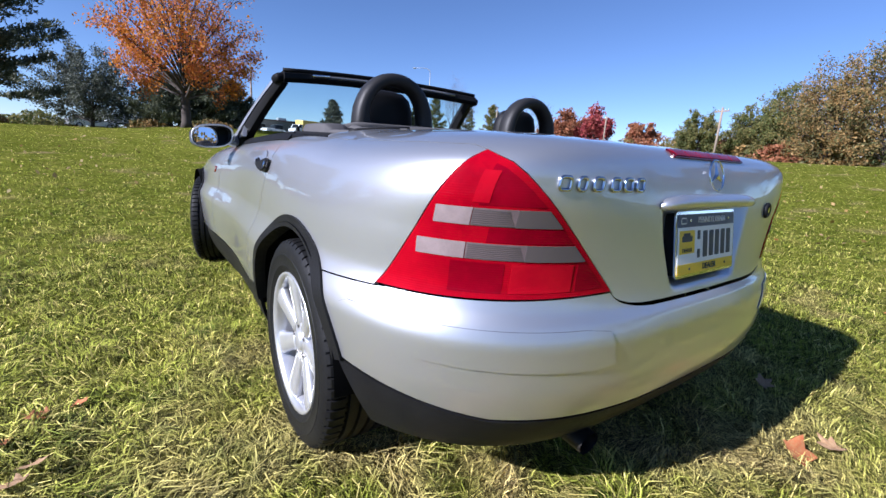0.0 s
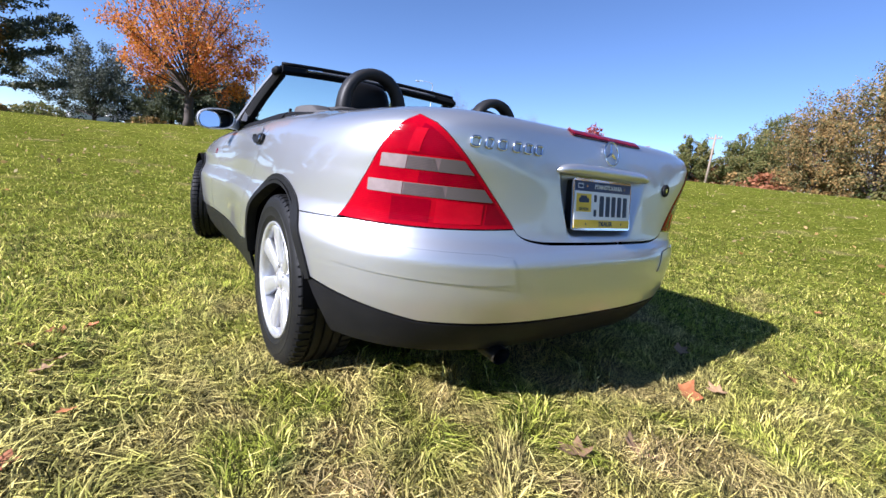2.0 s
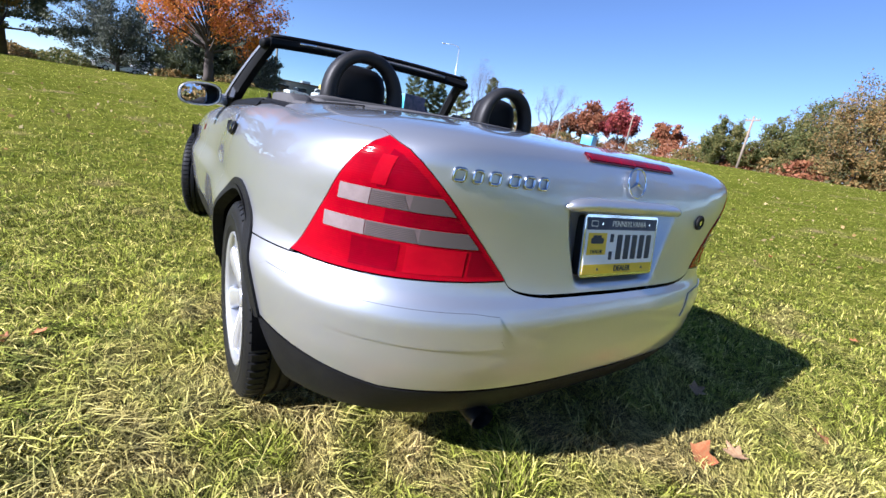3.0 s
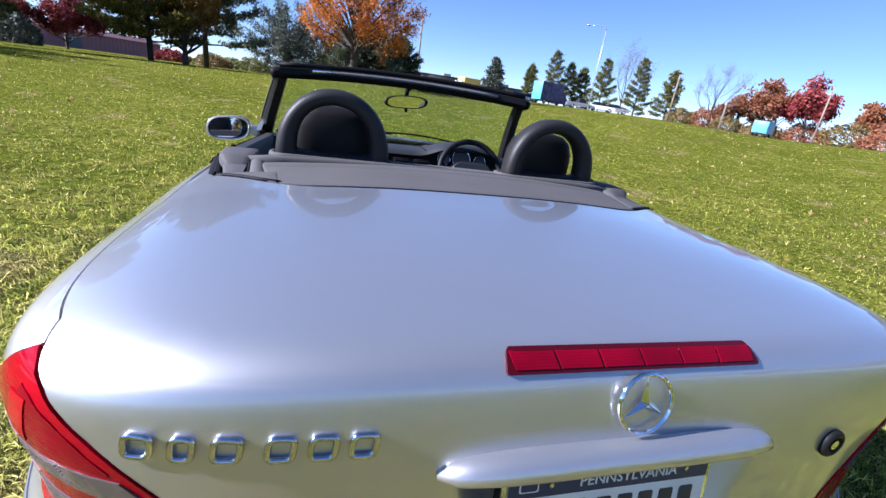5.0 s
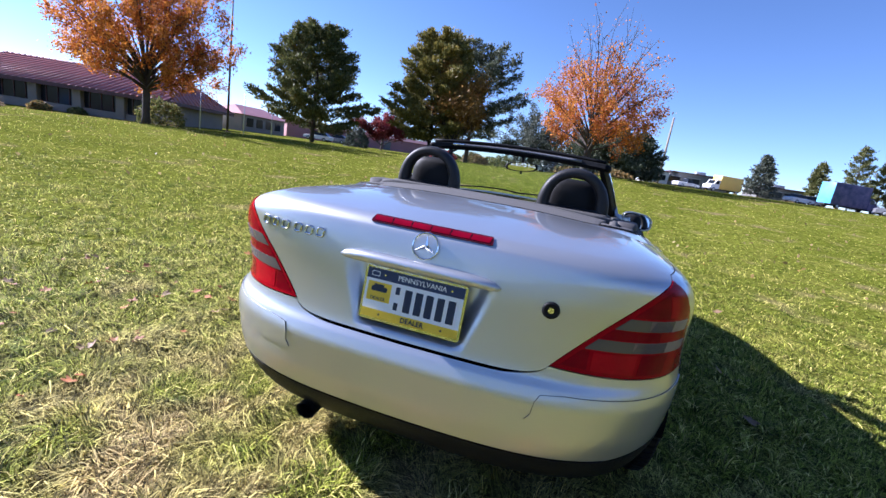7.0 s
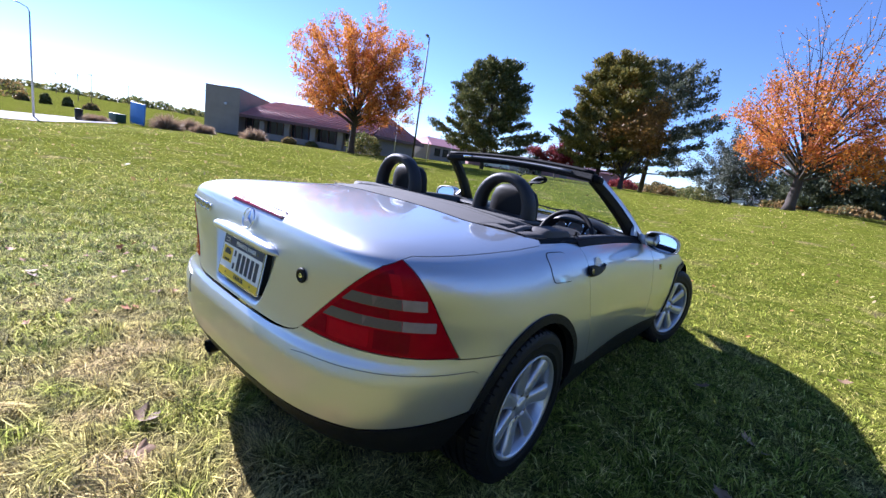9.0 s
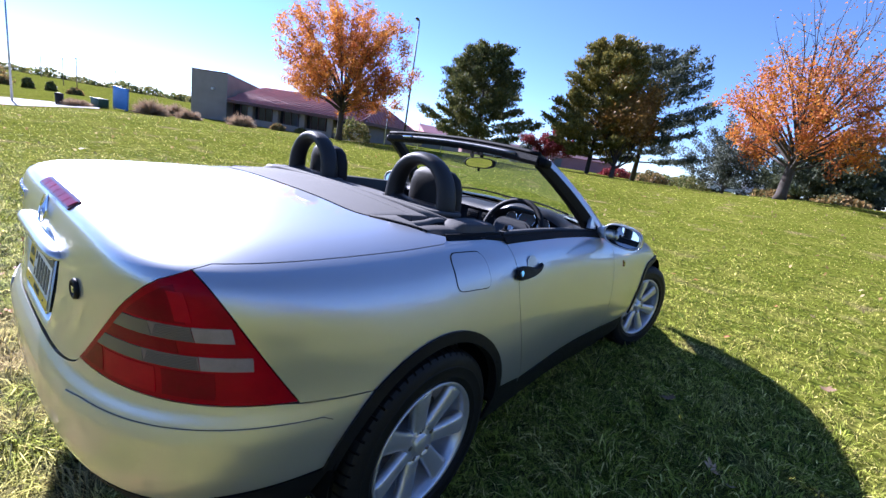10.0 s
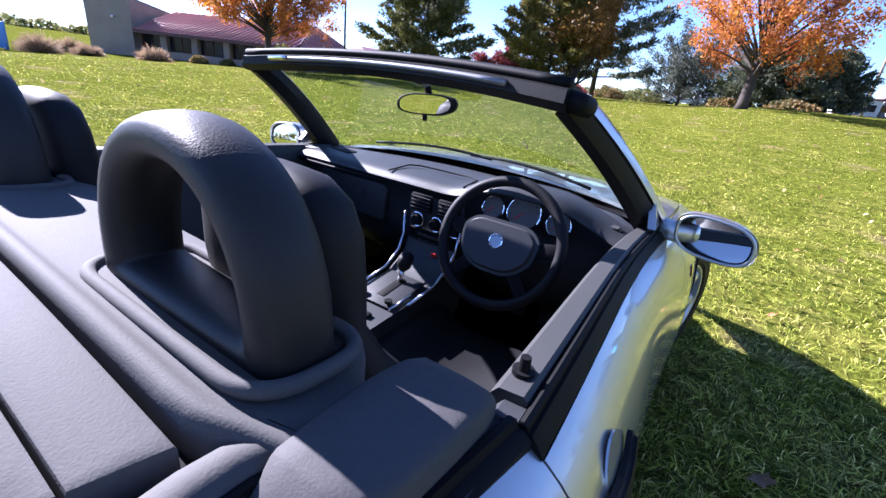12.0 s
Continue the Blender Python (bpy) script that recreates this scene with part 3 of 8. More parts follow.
def bush(name, label, x, y, height, width, mat, count, leaf=0.07, seed=1, group="", spiky=0.0, category="bush"):
    """A rounded shrub: leaves thick at the outside, on a few stems."""
    rng = np.random.default_rng(seed)
    root = thing(name, label, category, group, at=pose(x, y, ground_z(x, y) - 0.03))
    d = rng.normal(size=(count, 3))
    d[:, 2] = np.abs(d[:, 2])
    d /= np.linalg.norm(d, axis=1)[:, None]
    lump = 1 + 0.12 * np.sin(d[:, 0] * 7 + seed) * np.sin(d[:, 1] * 6) + 0.1 * np.sin(d[:, 2] * 9 + d[:, 0] * 5)
    r = rng.uniform(0.55, 1.0, count) ** 0.5 * lump
    P = d * r[:, None] * np.array([width / 2, width / 2, height])
    if spiky:
        b = P * 0.35
        side = np.cross(P, rng.normal(size=(count, 3)))
        side *= (leaf * 0.25 / (np.linalg.norm(side, axis=1) + 1e-6))[:, None]
        verts = np.stack([b - side, b + side, P * 1.03 + side * 0.4, P * 1.05], 1).reshape(-1, 3)
    else:
        verts = leaf_quads(rng, P, leaf)
    part("foliage", soup("foliage", verts, 4), mat, root)
    V, F = [], []
    for i in range(6):
        a = 2 * math.pi * i / 6
        v, f = tube([(0.05 * math.cos(a), 0.05 * math.sin(a), 0), (width * 0.2 * math.cos(a), width * 0.2 * math.sin(a), height * 0.6)], [0.03, 0.012], sides=5)
        o = len(V)
        V.extend(v)
        F.extend(tuple(j + o for j in q) for q in f)
    part("stem", mesh_of("stem", V, F), M_BARK, root)
    return root


M_TAN = leafy("dry ornamental grass", (0.30, 0.20, 0.12), (0.42, 0.31, 0.20), through_light=0.3)


def build_trees():
    fan_maple("maple_tree", "orange maple, thinly leaved, bare grey twigs towards the top", 0.80, 23.6, 8.0, 6.0, M_ORANGE2, 40000, 0.056, 0.20, 0.16, 3, bare_top=0.97, limbs=52, inner=0.5, loose=0.020)
    x, y = polar(-52.4, 31)
    fan_maple("maple_tree", "rust-orange maple with a full round crown", x, y, 8.8, 9.2, M_ORANGE, 52000, 0.062, 0.20, 0.21, 8, limbs=58, inner=0.35, loose=0.020, widest=0.42)
    x, y = polar(-35.0, 33)
    pine_tree("pine_tree", "dark green pine with layered boughs", x, y, 7.7, 8.2, M_PINE, 52000, 0.15, 2, 0.10, shape=0.60)
    x, y = polar(-20.2, 31)
    pine_tree("pine_tree", "tall broad pine with yellowing needles", x, y, 7.9, 6.4, M_PINE2, 56000, 0.15, 7, 0.12, shape=0.42, boughs=64)
    x, y = polar(-17.2, 30)
    broad_tree("oak_tree", "bronze-brown oak close beside the pine", x, y, 6.4, 4.4, M_BRONZE, 26000, 0.075, 0.16, 0.10, 17, limbs=12, fork_up=0.9, loose=0.036)
    x, y = polar(-15.0, 35)
    pine_tree("pine_tree", "open blue-green pine with long level boughs", x, y, 8.2, 8.6, M_PINE3, 30000, 0.15, 23, 0.16, shape=0.42, boughs=38, ragged=0.34, trunk=0.19)
    x, y = polar(-25.8, 58)
    broad_tree("crab_apple_tree", "small round tree with dark red leaves", x, y, 4.6, 7.0, M_RED, 20000, 0.095, 0.12, 0.10, 5, loose=0.05)
    x, y = polar(-29.0, 56)
    bush("bush", "grey-green shrub by the metal building", x, y, 2.4, 3.0, M_BLUEPINE, 1800, 0.14, 6)
    x, y = polar(-6.0, 50)
    fan_maple("tree", "grey-green tree with an airy crown", x, y, 6.8, 8.4, M_BLUEPINE, 30000, 0.075, 0.16, 0.06, 14, limbs=44, inner=0.3, loose=0.03, widest=0.28)
    for az, r, h, w, s in ((0.6, 46, 4.2, 6.4, 12), (3.4, 46, 5.0, 6.4, 14), (6.6, 48, 4.4, 5.4, 13)):
        x, y = polar(az, r)
        pine_tree("spruce_tree", "low dark green spruce behind the maple", x, y, h, w, M_PINE3, 15000, 0.19, s, 0.02, group="spruces behind the maple", boughs=54)
    for az, r, h, w, mat, s in ((-17.5, 62, 1.3, 4, M_RED, 62), (-13.5, 60, 1.4, 4, M_OAK, 63), (-9.5, 62, 1.6, 5, M_GREEN, 64), (-1.5, 46, 0.7, 3.0, M_OAK, 65), (4.2, 40, 0.6, 3.0, M_OAK, 66)):
        x, y = polar(az, r)
        bush("bush", "low autumn-coloured bush on the lawn's far edge", x, y, h, w, mat, 1600, 0.13, s, group="bushes at the lawn's edge")
    # along the far car park
    for az, r, h, w, mat, s in ((19.4, 85, 6.6, 5.0, M_BLUEPINE, 31), (24.0, 105, 8.0, 5.0, M_PINE, 32), (26.7, 110, 12.0, 8.0, M_PINE, 33), (28.6, 112, 10.0, 7.0, M_GREEN, 34), (30.2, 114, 9.4, 7.0, M_PINE, 38), (32.6, 108, 11.2, 8.0, M_PINE, 35), (36.6, 104, 11.6, 7.5, M_PINE, 36), (40.0, 100, 9.4, 7.0, M_GREEN, 37)):
        x, y = polar(az, r)
        pine_tree("spruce_tree", "dark green spruce beside the car park", x, y, h, w * 0.9, mat, 6000, 0.26, s, 0.03, group="spruces by the car park", shape=0.85, boughs=34)
    for az, r, h, w, mat, nl, s in ((35.0, 98, 15, 10, M_TWIG, 5000, 41), (44.5, 95, 11.5, 12, M_TWIG, 4500, 42), (47.3, 100, 6.4, 10, M_RUST, 5200, 43), (50.0, 92, 9.0, 10, M_RUST, 6400, 44), (53.0, 90, 9.6, 9, M_CRIMSON, 7000, 45), (57.8, 92, 6.6, 8, M_RUST, 5600, 46)):
        x, y = polar(az, r)
        broad_tree("tree", "bare grey-brown tree with thin twigs" if mat is M_TWIG else "rounded autumn tree with red and orange leaves", x, y, h, w, mat, nl, 0.24 if mat is not M_TWIG else 0.055, 0.18, 0.12, s, group="autumn trees by the road")
    for k, (az, r, h, w, mat) in enumerate(((41.8, 96, 2.6, 6, M_OAK), (44.0, 96, 3.2, 7, M_RUST), (46.2, 94, 2.4, 6, M_OAK), (49.6, 92, 2.6, 6, M_OAK), (53.2, 92, 3.0, 7, M_RUST), (56.4, 90, 3.4, 8, M_OAK), (60.0, 86, 2.6, 9, M_RUST), (62.0, 70, 2.6, 7, M_OAK), (66.2, 58, 2.6, 6, M_RUST), (68.2, 60, 2.8, 7, M_OAK), (70.4, 56, 2.6, 7, M_OAK), (73.5, 52, 2.4, 8, M_RUST), (76.6, 50, 2.6, 8, M_OAK), (79.5, 50, 2.8, 8, M_OAK), (83, 48, 2.6, 8, M_GREEN), (87, 48, 3, 8, M_OAK), (92, 48, 3, 8, M_OAK))):
        x, y = polar(az, r)
        bush("bush", "dense autumn bush at the foot of the trees", x, y, h, w, mat, 2600, 0.17, 70 + k, group="bushes under the trees")
    # the row goes on round behind: unseen trees, added for the paint to reflect
    for az, r, h, w, s in ((104, 48, 10.5, 10, 151), (110, 50, 11.5, 11, 152), (117, 50, 10.5, 11, 153), (124, 54, 12, 12, 154), (131, 56, 11, 12, 155), (139, 60, 11.5, 13, 156), (148, 66, 11, 13, 157)):
        x, y = polar(az, r)
        broad_tree("oak_tree", "olive and brown leaved tree in a row", x, y, h, w, M_OAK, 5000, 0.24, 0.17, 0.04, s, group="row of oaks", fork_up=0.62, limbs=5, loose=0.034)
    # the row on the right
    for az, r, h, w, mat, s in ((63.9, 56, 5.0, 5.4, M_GREEN, 51), (69.0, 56, 5.8, 5.6, M_GREEN, 52), (72.0, 53, 7.6, 6.0, M_GREEN, 53), (75.4, 48, 8.8, 7.0, M_OAK, 54), (79.8, 46, 10.0, 8, M_OAK, 55), (85, 44, 11, 10, M_OAK, 56), (91, 46, 10, 10, M_OAK, 57), (98, 48, 10, 10, M_OAK, 58)):
        x, y = polar(az, r)
        if az < 82:
            fan_maple("oak_tree", "olive green tree in a row" if mat is M_GREEN else "olive and brown leaved tree in a row", x, y, h, w, mat, 25000, 0.082, 0.17, 0.03, s, limbs=46, inner=0.3, loose=0.026, widest=0.30, group="row of oaks")
        else:
            broad_tree("oak_tree", "olive and brown leaved tree in a row", x, y, h, w, mat, 10000, 0.16, 0.17, 0.04, s, group="row of oaks", fork_up=0.75, limbs=9, loose=0.026)


build_trees()
build_grass()


# ---------------------------------------------------------------- fallen leaves
M_FALLEN = material("fallen maple leaf", (0.22, 0.12, 0.055), 0.7, second=(0.32, 0.21, 0.11), scale=9, random_object=0.35)
M_FALLEN2 = material("orange fallen leaf", (0.42, 0.11, 0.035), 0.7, second=(0.38, 0.19, 0.07), scale=9, random_object=0.3)


def fallen_leaf_mesh(seed):
    """A dry five-lobed leaf, curled, with a stalk."""
    rng = random.Random(seed)
    pts = []
    for k in range(5):
        a = radians(-120 + 60 * k)
        L = (0.62, 0.9, 1.0, 0.9, 0.62)[k] * rng.uniform(0.85, 1.1)
        for da, q in ((-27, 0.60), (-12, 0.80), (0, 1.0), (12, 0.80)):
            t = a + radians(da)
            pts.append((math.sin(t) * L * q, math.cos(t) * L * q))
    pts.append((0.03, -0.25))
    pts.append((-0.03, -0.25))
    curl, tw = rng.uniform(0.25, 0.8), rng.uniform(-0.6, 0.6)
    bend = lambda x, y: curl * (x * x + 0.6 * y * y) + tw * x * y
    V = [(0, 0, 0)] + [(x, y, bend(x, y)) for x, y in pts] + [(0.015, -0.75, 0.1), (-0.015, -0.75, 0.1)]
    n = len(pts)
    F = [(0, 1 + i, 1 + (i + 1) % n) for i in range(n)] + [(n, n - 1, n + 2, n + 1)]
    return mesh_of("fallen_leaf", V, F)


def build_fallen():
    rng = random.Random(4)
    meshes = [fallen_leaf_mesh(k) for k in range(5)]
    for k, me in enumerate(meshes):
        me.materials.append(M_FALLEN if k < 3 else M_FALLEN2)
    places = [(-0.24, -0.975, 0.075), (-0.06, -1.04, 0.07), (1.11, -1.08, 0.06), (0.47, -0.93, 0.075), (0.62, -0.99, 0.06), (0.9, -0.7, 0.05), (1.5, 0.6, 0.06), (1.25, 1.7, 0.06), (1.55, 1.2, 0.06), (2.9, 1.6, 0.07), (3.2, 1.1, 0.07), (2.0, 2.9, 0.06), (-1.5, 0.4, 0.05), (-2.2, 1.2, 0.06)]
    for k in range(70):
        places.append((rng.uniform(-2.9, -1.35), rng.uniform(-1.6, 0.5), rng.uniform(0.028, 0.048)))
    while len(places) < 200:
        x, y = rng.uniform(-6.5, 6.5), rng.uniform(-3.0, 9.0)
        if not (abs(x) < 0.95 and -0.9 < y < 3.3):
            places.append((x, y, rng.uniform(0.020, 0.045)))
    for x, y, s in places:
        me = meshes[rng.randrange(5) if x > -0.7 or y > 0.5 else rng.choice((1, 3, 4, 3, 4))]
        ob = new("fallen_leaf", me)
        ob.matrix_world = pose(x, y, ground_z(x, y) + 0.042, rng.uniform(-25, 25), rng.uniform(-25, 25), rng.uniform(0, 360)) @ Matrix.Diagonal((s, s, s, 1))
        tagged(ob, "dry curled brown maple leaf lying on the grass" if me.materials[0] is M_FALLEN else "dry orange maple leaf lying on the grass", "leaf", "fallen leaves")
    r = np.random.default_rng(9)
    n = 1700
    a, d = np.radians(r.uniform(-100, 100, n)), r.uniform(6, 40, n)
    P = np.stack([d * np.sin(a), d * np.cos(a), np.zeros(n)], 1)
    P[:, 2] = [ground_z(p[0], p[1]) + 0.05 for p in P]
    tagged(part("leaf_litter", soup("leaf_litter", leaf_quads(r, P, 0.038, flat=0.0), 4), leafy("yellow leaf litter", (0.33, 0.21, 0.07), (0.42, 0.33, 0.15))), "scattered small yellow leaves over the lawn", "leaves", kind="stuff")


build_fallen()


# ---------------------------------------------------------------- road, far fields, poles
M_ASPHALT = material("pale worn asphalt", (0.30, 0.285, 0.26), 0.9, second=(0.24, 0.23, 0.21), scale=0.4, fine=12, bump=0.3, bump_scale=20)
M_POLE = material("weathered wooden pole", (0.30, 0.24, 0.18), 0.85, second=(0.20, 0.16, 0.12), scale=4)
M_STEEL = material("galvanised steel", (0.55, 0.56, 0.57), 0.4, 0.6, second=(0.48, 0.49, 0.50), scale=3)
M_DPOLE = material("dark bronze paint", (0.022, 0.02, 0.018), 0.6, second=(0.03, 0.027, 0.024), spec=0.3)


def build_road():
    V, F = [], []
    n = 40
    for i in range(n + 1):
        az = -112 + (112 - 77.5) * i / n
        end = smoothstep(-84, -77.5, az)
        for r in (47 + 2.0 * end, 51, 55, 60 - 6 * end):
            x, y = polar(az, r)
            V.append((x, y, ground_z(x, y) + 0.05))
    for i in range(n):
        for j in range(3):
            a = i * 4 + j
            F.append((a, a + 1, a + 5, a + 4))
    tagged(part("road", fix_normals(mesh_of("road", V, F)), M_ASPHALT), "pale grey asphalt drive beyond the lawn", "road", kind="structure")
    V, F = [], []
    for i in range(n + 1):
        az = 8 + 55 * i / n
        for r in (78, 84, 90, 97):
            x, y = polar(az, r)
            V.append((x, y, ground_z(x, y) + 0.04))
    for i in range(n):
        for j in range(3):
            a = i * 4 + j
            F.append((a, a + 1, a + 5, a + 4))
    tagged(part("pavement", fix_normals(mesh_of("pavement", V, F)), M_ASPHALT), "asphalt car park past the brow of the hill", "car park", kind="structure")


build_road()


def street_lamp(az, r, h, arm, head_az, mat, label, thick=0.09):
    """A pole with a bent arm and a lamp head."""
    x, y = polar(az, r)
    root = thing("street_lamp", label, "street lamp", at=pose(x, y, ground_z(x, y), 0, 0, -head_az))
    part("pole", tube_mesh("pole", [(0, 0, 0), (0, 0, h * 0.5), (0, 0, h - 0.5)], [thick, thick * 0.8, thick * 0.6], sides=12, up=(0, 1, 0)), mat, root)
    part("base_plate", box_bm(0.4, 0.4, 0.06, 0.01, (0, 0, 0.03)), mat, root)
    pts = [(0, 0, h - 0.5), (0.05 * arm, 0, h - 0.2), (0.3 * arm, 0, h + 0.02), (0.7 * arm, 0, h + 0.08), (arm, 0, h + 0.02)]
    part("arm", tube_mesh("arm", pts, [thick * 0.6, thick * 0.55, thick * 0.5, thick * 0.45, thick * 0.4], sides=10, up=(0, 1, 0)), mat, root)
    rows = []
    for t, w, d in ((-0.1, 0.04, 0.03), (0.05, 0.10, 0.06), (0.35, 0.15, 0.08), (0.55, 0.12, 0.06), (0.65, 0.03, 0.02)):
        rows.append([Vector((arm + t, w * math.cos(2 * math.pi * k / 12), h + d * math.sin(2 * math.pi * k / 12))) for k in range(12)])
    head = part("lamp_head", blob_mesh(rows, "lamp_head"), mat, root)
    part("lens", mesh_of("lens", [(arm + 0.1, -0.08, h - 0.06), (arm + 0.5, -0.08, h - 0.06), (arm + 0.5, 0.08, h - 0.06), (arm + 0.1, 0.08, h - 0.06), (arm + 0.15, 0, h - 0.12), (arm + 0.45, 0, h - 0.12)], [(0, 1, 5, 4), (1, 2, 5), (2, 3, 4, 5), (3, 0, 4)]), material("frosted lamp glass", (0.6, 0.6, 0.58), 0.3), head)
    return root


def blob_mesh(rows, name):
    V = [p for r in rows for p in r]
    k = len(rows[0])
    F = []
    for i in range(len(rows) - 1):
        for j in range(k):
            F.append((i * k + j, i * k + (j + 1) % k, (i + 1) * k + (j + 1) % k, (i + 1) * k + j))
    F.append(tuple(range(k)))
    F.append(tuple((len(rows) - 1) * k + j for j in range(k)))
    return fix_normals(mesh_of(name, V, F))


street_lamp(-83.9, 54, 9.3, 2.2, 82, M_STEEL, "tall pale steel street lamp beside the drive")
street_lamp(31.2, 72, 11.6, 2.2, 215, M_STEEL, "tall pale steel street lamp in the car park")
street_lamp(-44.4, 36.5, 9.7, 0.4, 60, M_DPOLE, "dark pole with a small lamp head on the lawn", 0.085)


def utility_pole(az, r, h, cross=True, label="weathered wooden utility pole", mat=None, thick=0.13, lean=0.0):
    x, y = polar(az, r)
    root = thing("utility_pole", label, "pole", "poles beyond the lawn", at=pose(x, y, ground_z(x, y) - 0.1, 0, lean, az))
    part("post", tube_mesh("post", [(0, 0, 0), (0, 0, h)], [thick, thick * 0.75], sides=10, up=(0, 1, 0)), mat or M_POLE, root)
    if cross:
        part("crossarm", box_bm(1.8, 0.10, 0.12, 0.01, (0, 0, h - 0.4)), mat or M_POLE, root)
        for k in (-0.8, -0.4, 0.4, 0.8):
            part("insulator", tube_mesh("insulator", [(k, 0, h - 0.34), (k, 0, h - 0.18)], [0.05, 0.035], sides=8, up=(0, 1, 0)), M_STEEL, root)
    return root


for az, r, h, cross in ((9.3, 56, 7.6, False), (40.2, 74, 6.6, False), (53.9, 80, 7.0, True), (45.6, 84, 4.4, False), (65.7, 52, 5.4, True), (80.5, 48, 2.6, False)):
    utility_pole(az, r, h, cross)
for az, r, h in ((-79.6, 170, 8.5), (-80.6, 180, 8.0), (-76.6, 230, 8.0), (-82.2, 260, 9.0)):
    utility_pole(az, r, h, True, "thin utility pole across the fields")
for az, r, h in ((-42.6, 40, 3.4), (-39.5, 42, 3.2), (-47.0, 44, 4.2)):
    utility_pole(az, r, h, False, "slim white flagpole by the building", M_STEEL, 0.035)


def hedge_line():
    """The far wooded edge of the fields and woods all round."""
    rng = np.random.default_rng(14)
    P = []
    for az in np.arange(-180, 180, 0.3):
        r = 300 + 40 * math.sin(az * 0.2) + 14 * math.sin(az * 1.7)
        h = 3.0 + 1.0 * math.sin(az * 0.9) + 1.0 * math.sin(az * 2.3 + 1) + (4 if az > 95 or az < -95 else 0)
        x, y = polar(az, r)
        n = 30
        P.append(np.stack([x + rng.normal(size=n) * 1.2, y + rng.normal(size=n) * 1.2, ground_z(x, y) + rng.uniform(0, 1, n) * max(1.5, h)], 1))
    tagged(part("far_woods", soup("far_woods", leaf_quads(rng, np.concatenate(P), 0.9), 4), M_GREEN), "far line of woods and hedges along the horizon", "woods", kind="stuff")


hedge_line()
for k, (az, r, h, w, mat) in enumerate(((-88.5, 120, 4.2, 5, M_GREEN), (-85.8, 125, 3.6, 8, M_OAK), (-83.0, 105, 1.6, 1.5, M_PINE), (-81.4, 104, 1.5, 1.4, M_PINE), (-84.6, 110, 1.1, 1.8, M_OAK), (-79.6, 96, 1.0, 2, M_OAK))):
    x, y = polar(az, r)
    bush("bush", "dark bush in the far field", x, y, h, w, mat, 700, 0.3, 200 + k, group="bushes in the far field")

# ornamental grasses and shrubs along the building
for k, (az, r, h, w, mat, sp) in enumerate(((-73.1, 50, 1.5, 3.4, M_TAN, 1), (-70.9, 54, 1.3, 2.8, M_TAN, 1), (-69.6, 50, 0.95, 2.6, M_TAN, 1), (-64.2, 49, 1.25, 3.0, M_TAN, 1), (-79.2, 52, 0.7, 2.6, M_TAN, 1), (-60.2, 51, 0.7, 1.6, M_OAK, 0), (-57.5, 51, 0.6, 1.4, M_GREEN, 0))):
    x, y = polar(az, r)
    bush("ornamental_grass" if sp else "bush", "rounded tan tuft of ornamental grass" if sp else "low straggling flower bush by the wall", x, y, h, w, mat, 1500, 0.10, 90 + k, "planting by the building", spiky=float(sp), category="grass" if sp else "bush")
x, y = polar(-50.8, 36)
bush("bush", "dense rounded green shrub beside the maple", x, y, 1.75, 2.9, M_GREEN, 3000, 0.08, 99)


# ---------------------------------------------------------------- the low building
M_STUCCO = material("tan stucco", (0.27, 0.235, 0.195), 0.9, second=(0.23, 0.20, 0.165), scale=0.8, fine=25, bump=0.3, bump_scale=30)
M_ROOF = material("dusty red roofing metal", (0.46, 0.215, 0.20), 0.42, 0.2, second=(0.38, 0.17, 0.16), scale=0.5, fine=9)
M_FASCIA = material("dark red-brown fascia", (0.10, 0.04, 0.04), 0.6, second=(0.08, 0.035, 0.035))
M_PANE = material("dark window glass", (0.012, 0.014, 0.017), 0.12, 0.0, second=(0.02, 0.022, 0.026), scale=0.6, spec=0.25)
M_WHITEWALL = material("white siding", (0.62, 0.61, 0.58), 0.8, second=(0.55, 0.54, 0.52), scale=0.6)
M_GREYWALL = material("grey siding", (0.17, 0.16, 0.155), 0.8, second=(0.14, 0.135, 0.13), scale=0.6)
M_PINKWALL = material("faded red siding", (0.36, 0.17, 0.17), 0.7, second=(0.32, 0.15, 0.15), scale=0.5, fine=6)


def building_frame(az0, az1, r0, r1):
    """A frame on the ground: x runs along the wall from one bearing to the other, y away from the lawn."""
    p0, p1 = Vector((*polar(az0, r0, 1.6, -1.2), 0)), Vector((*polar(az1, r1, 1.6, -1.2), 0))
    u = p1 - p0
    ang = math.degrees(math.atan2(u.y, u.x))
    z = min(ground_z(p0.x, p0.y), ground_z(p1.x, p1.y))
    return pose(p0.x, p0.y, z, 0, 0, ang), u.length


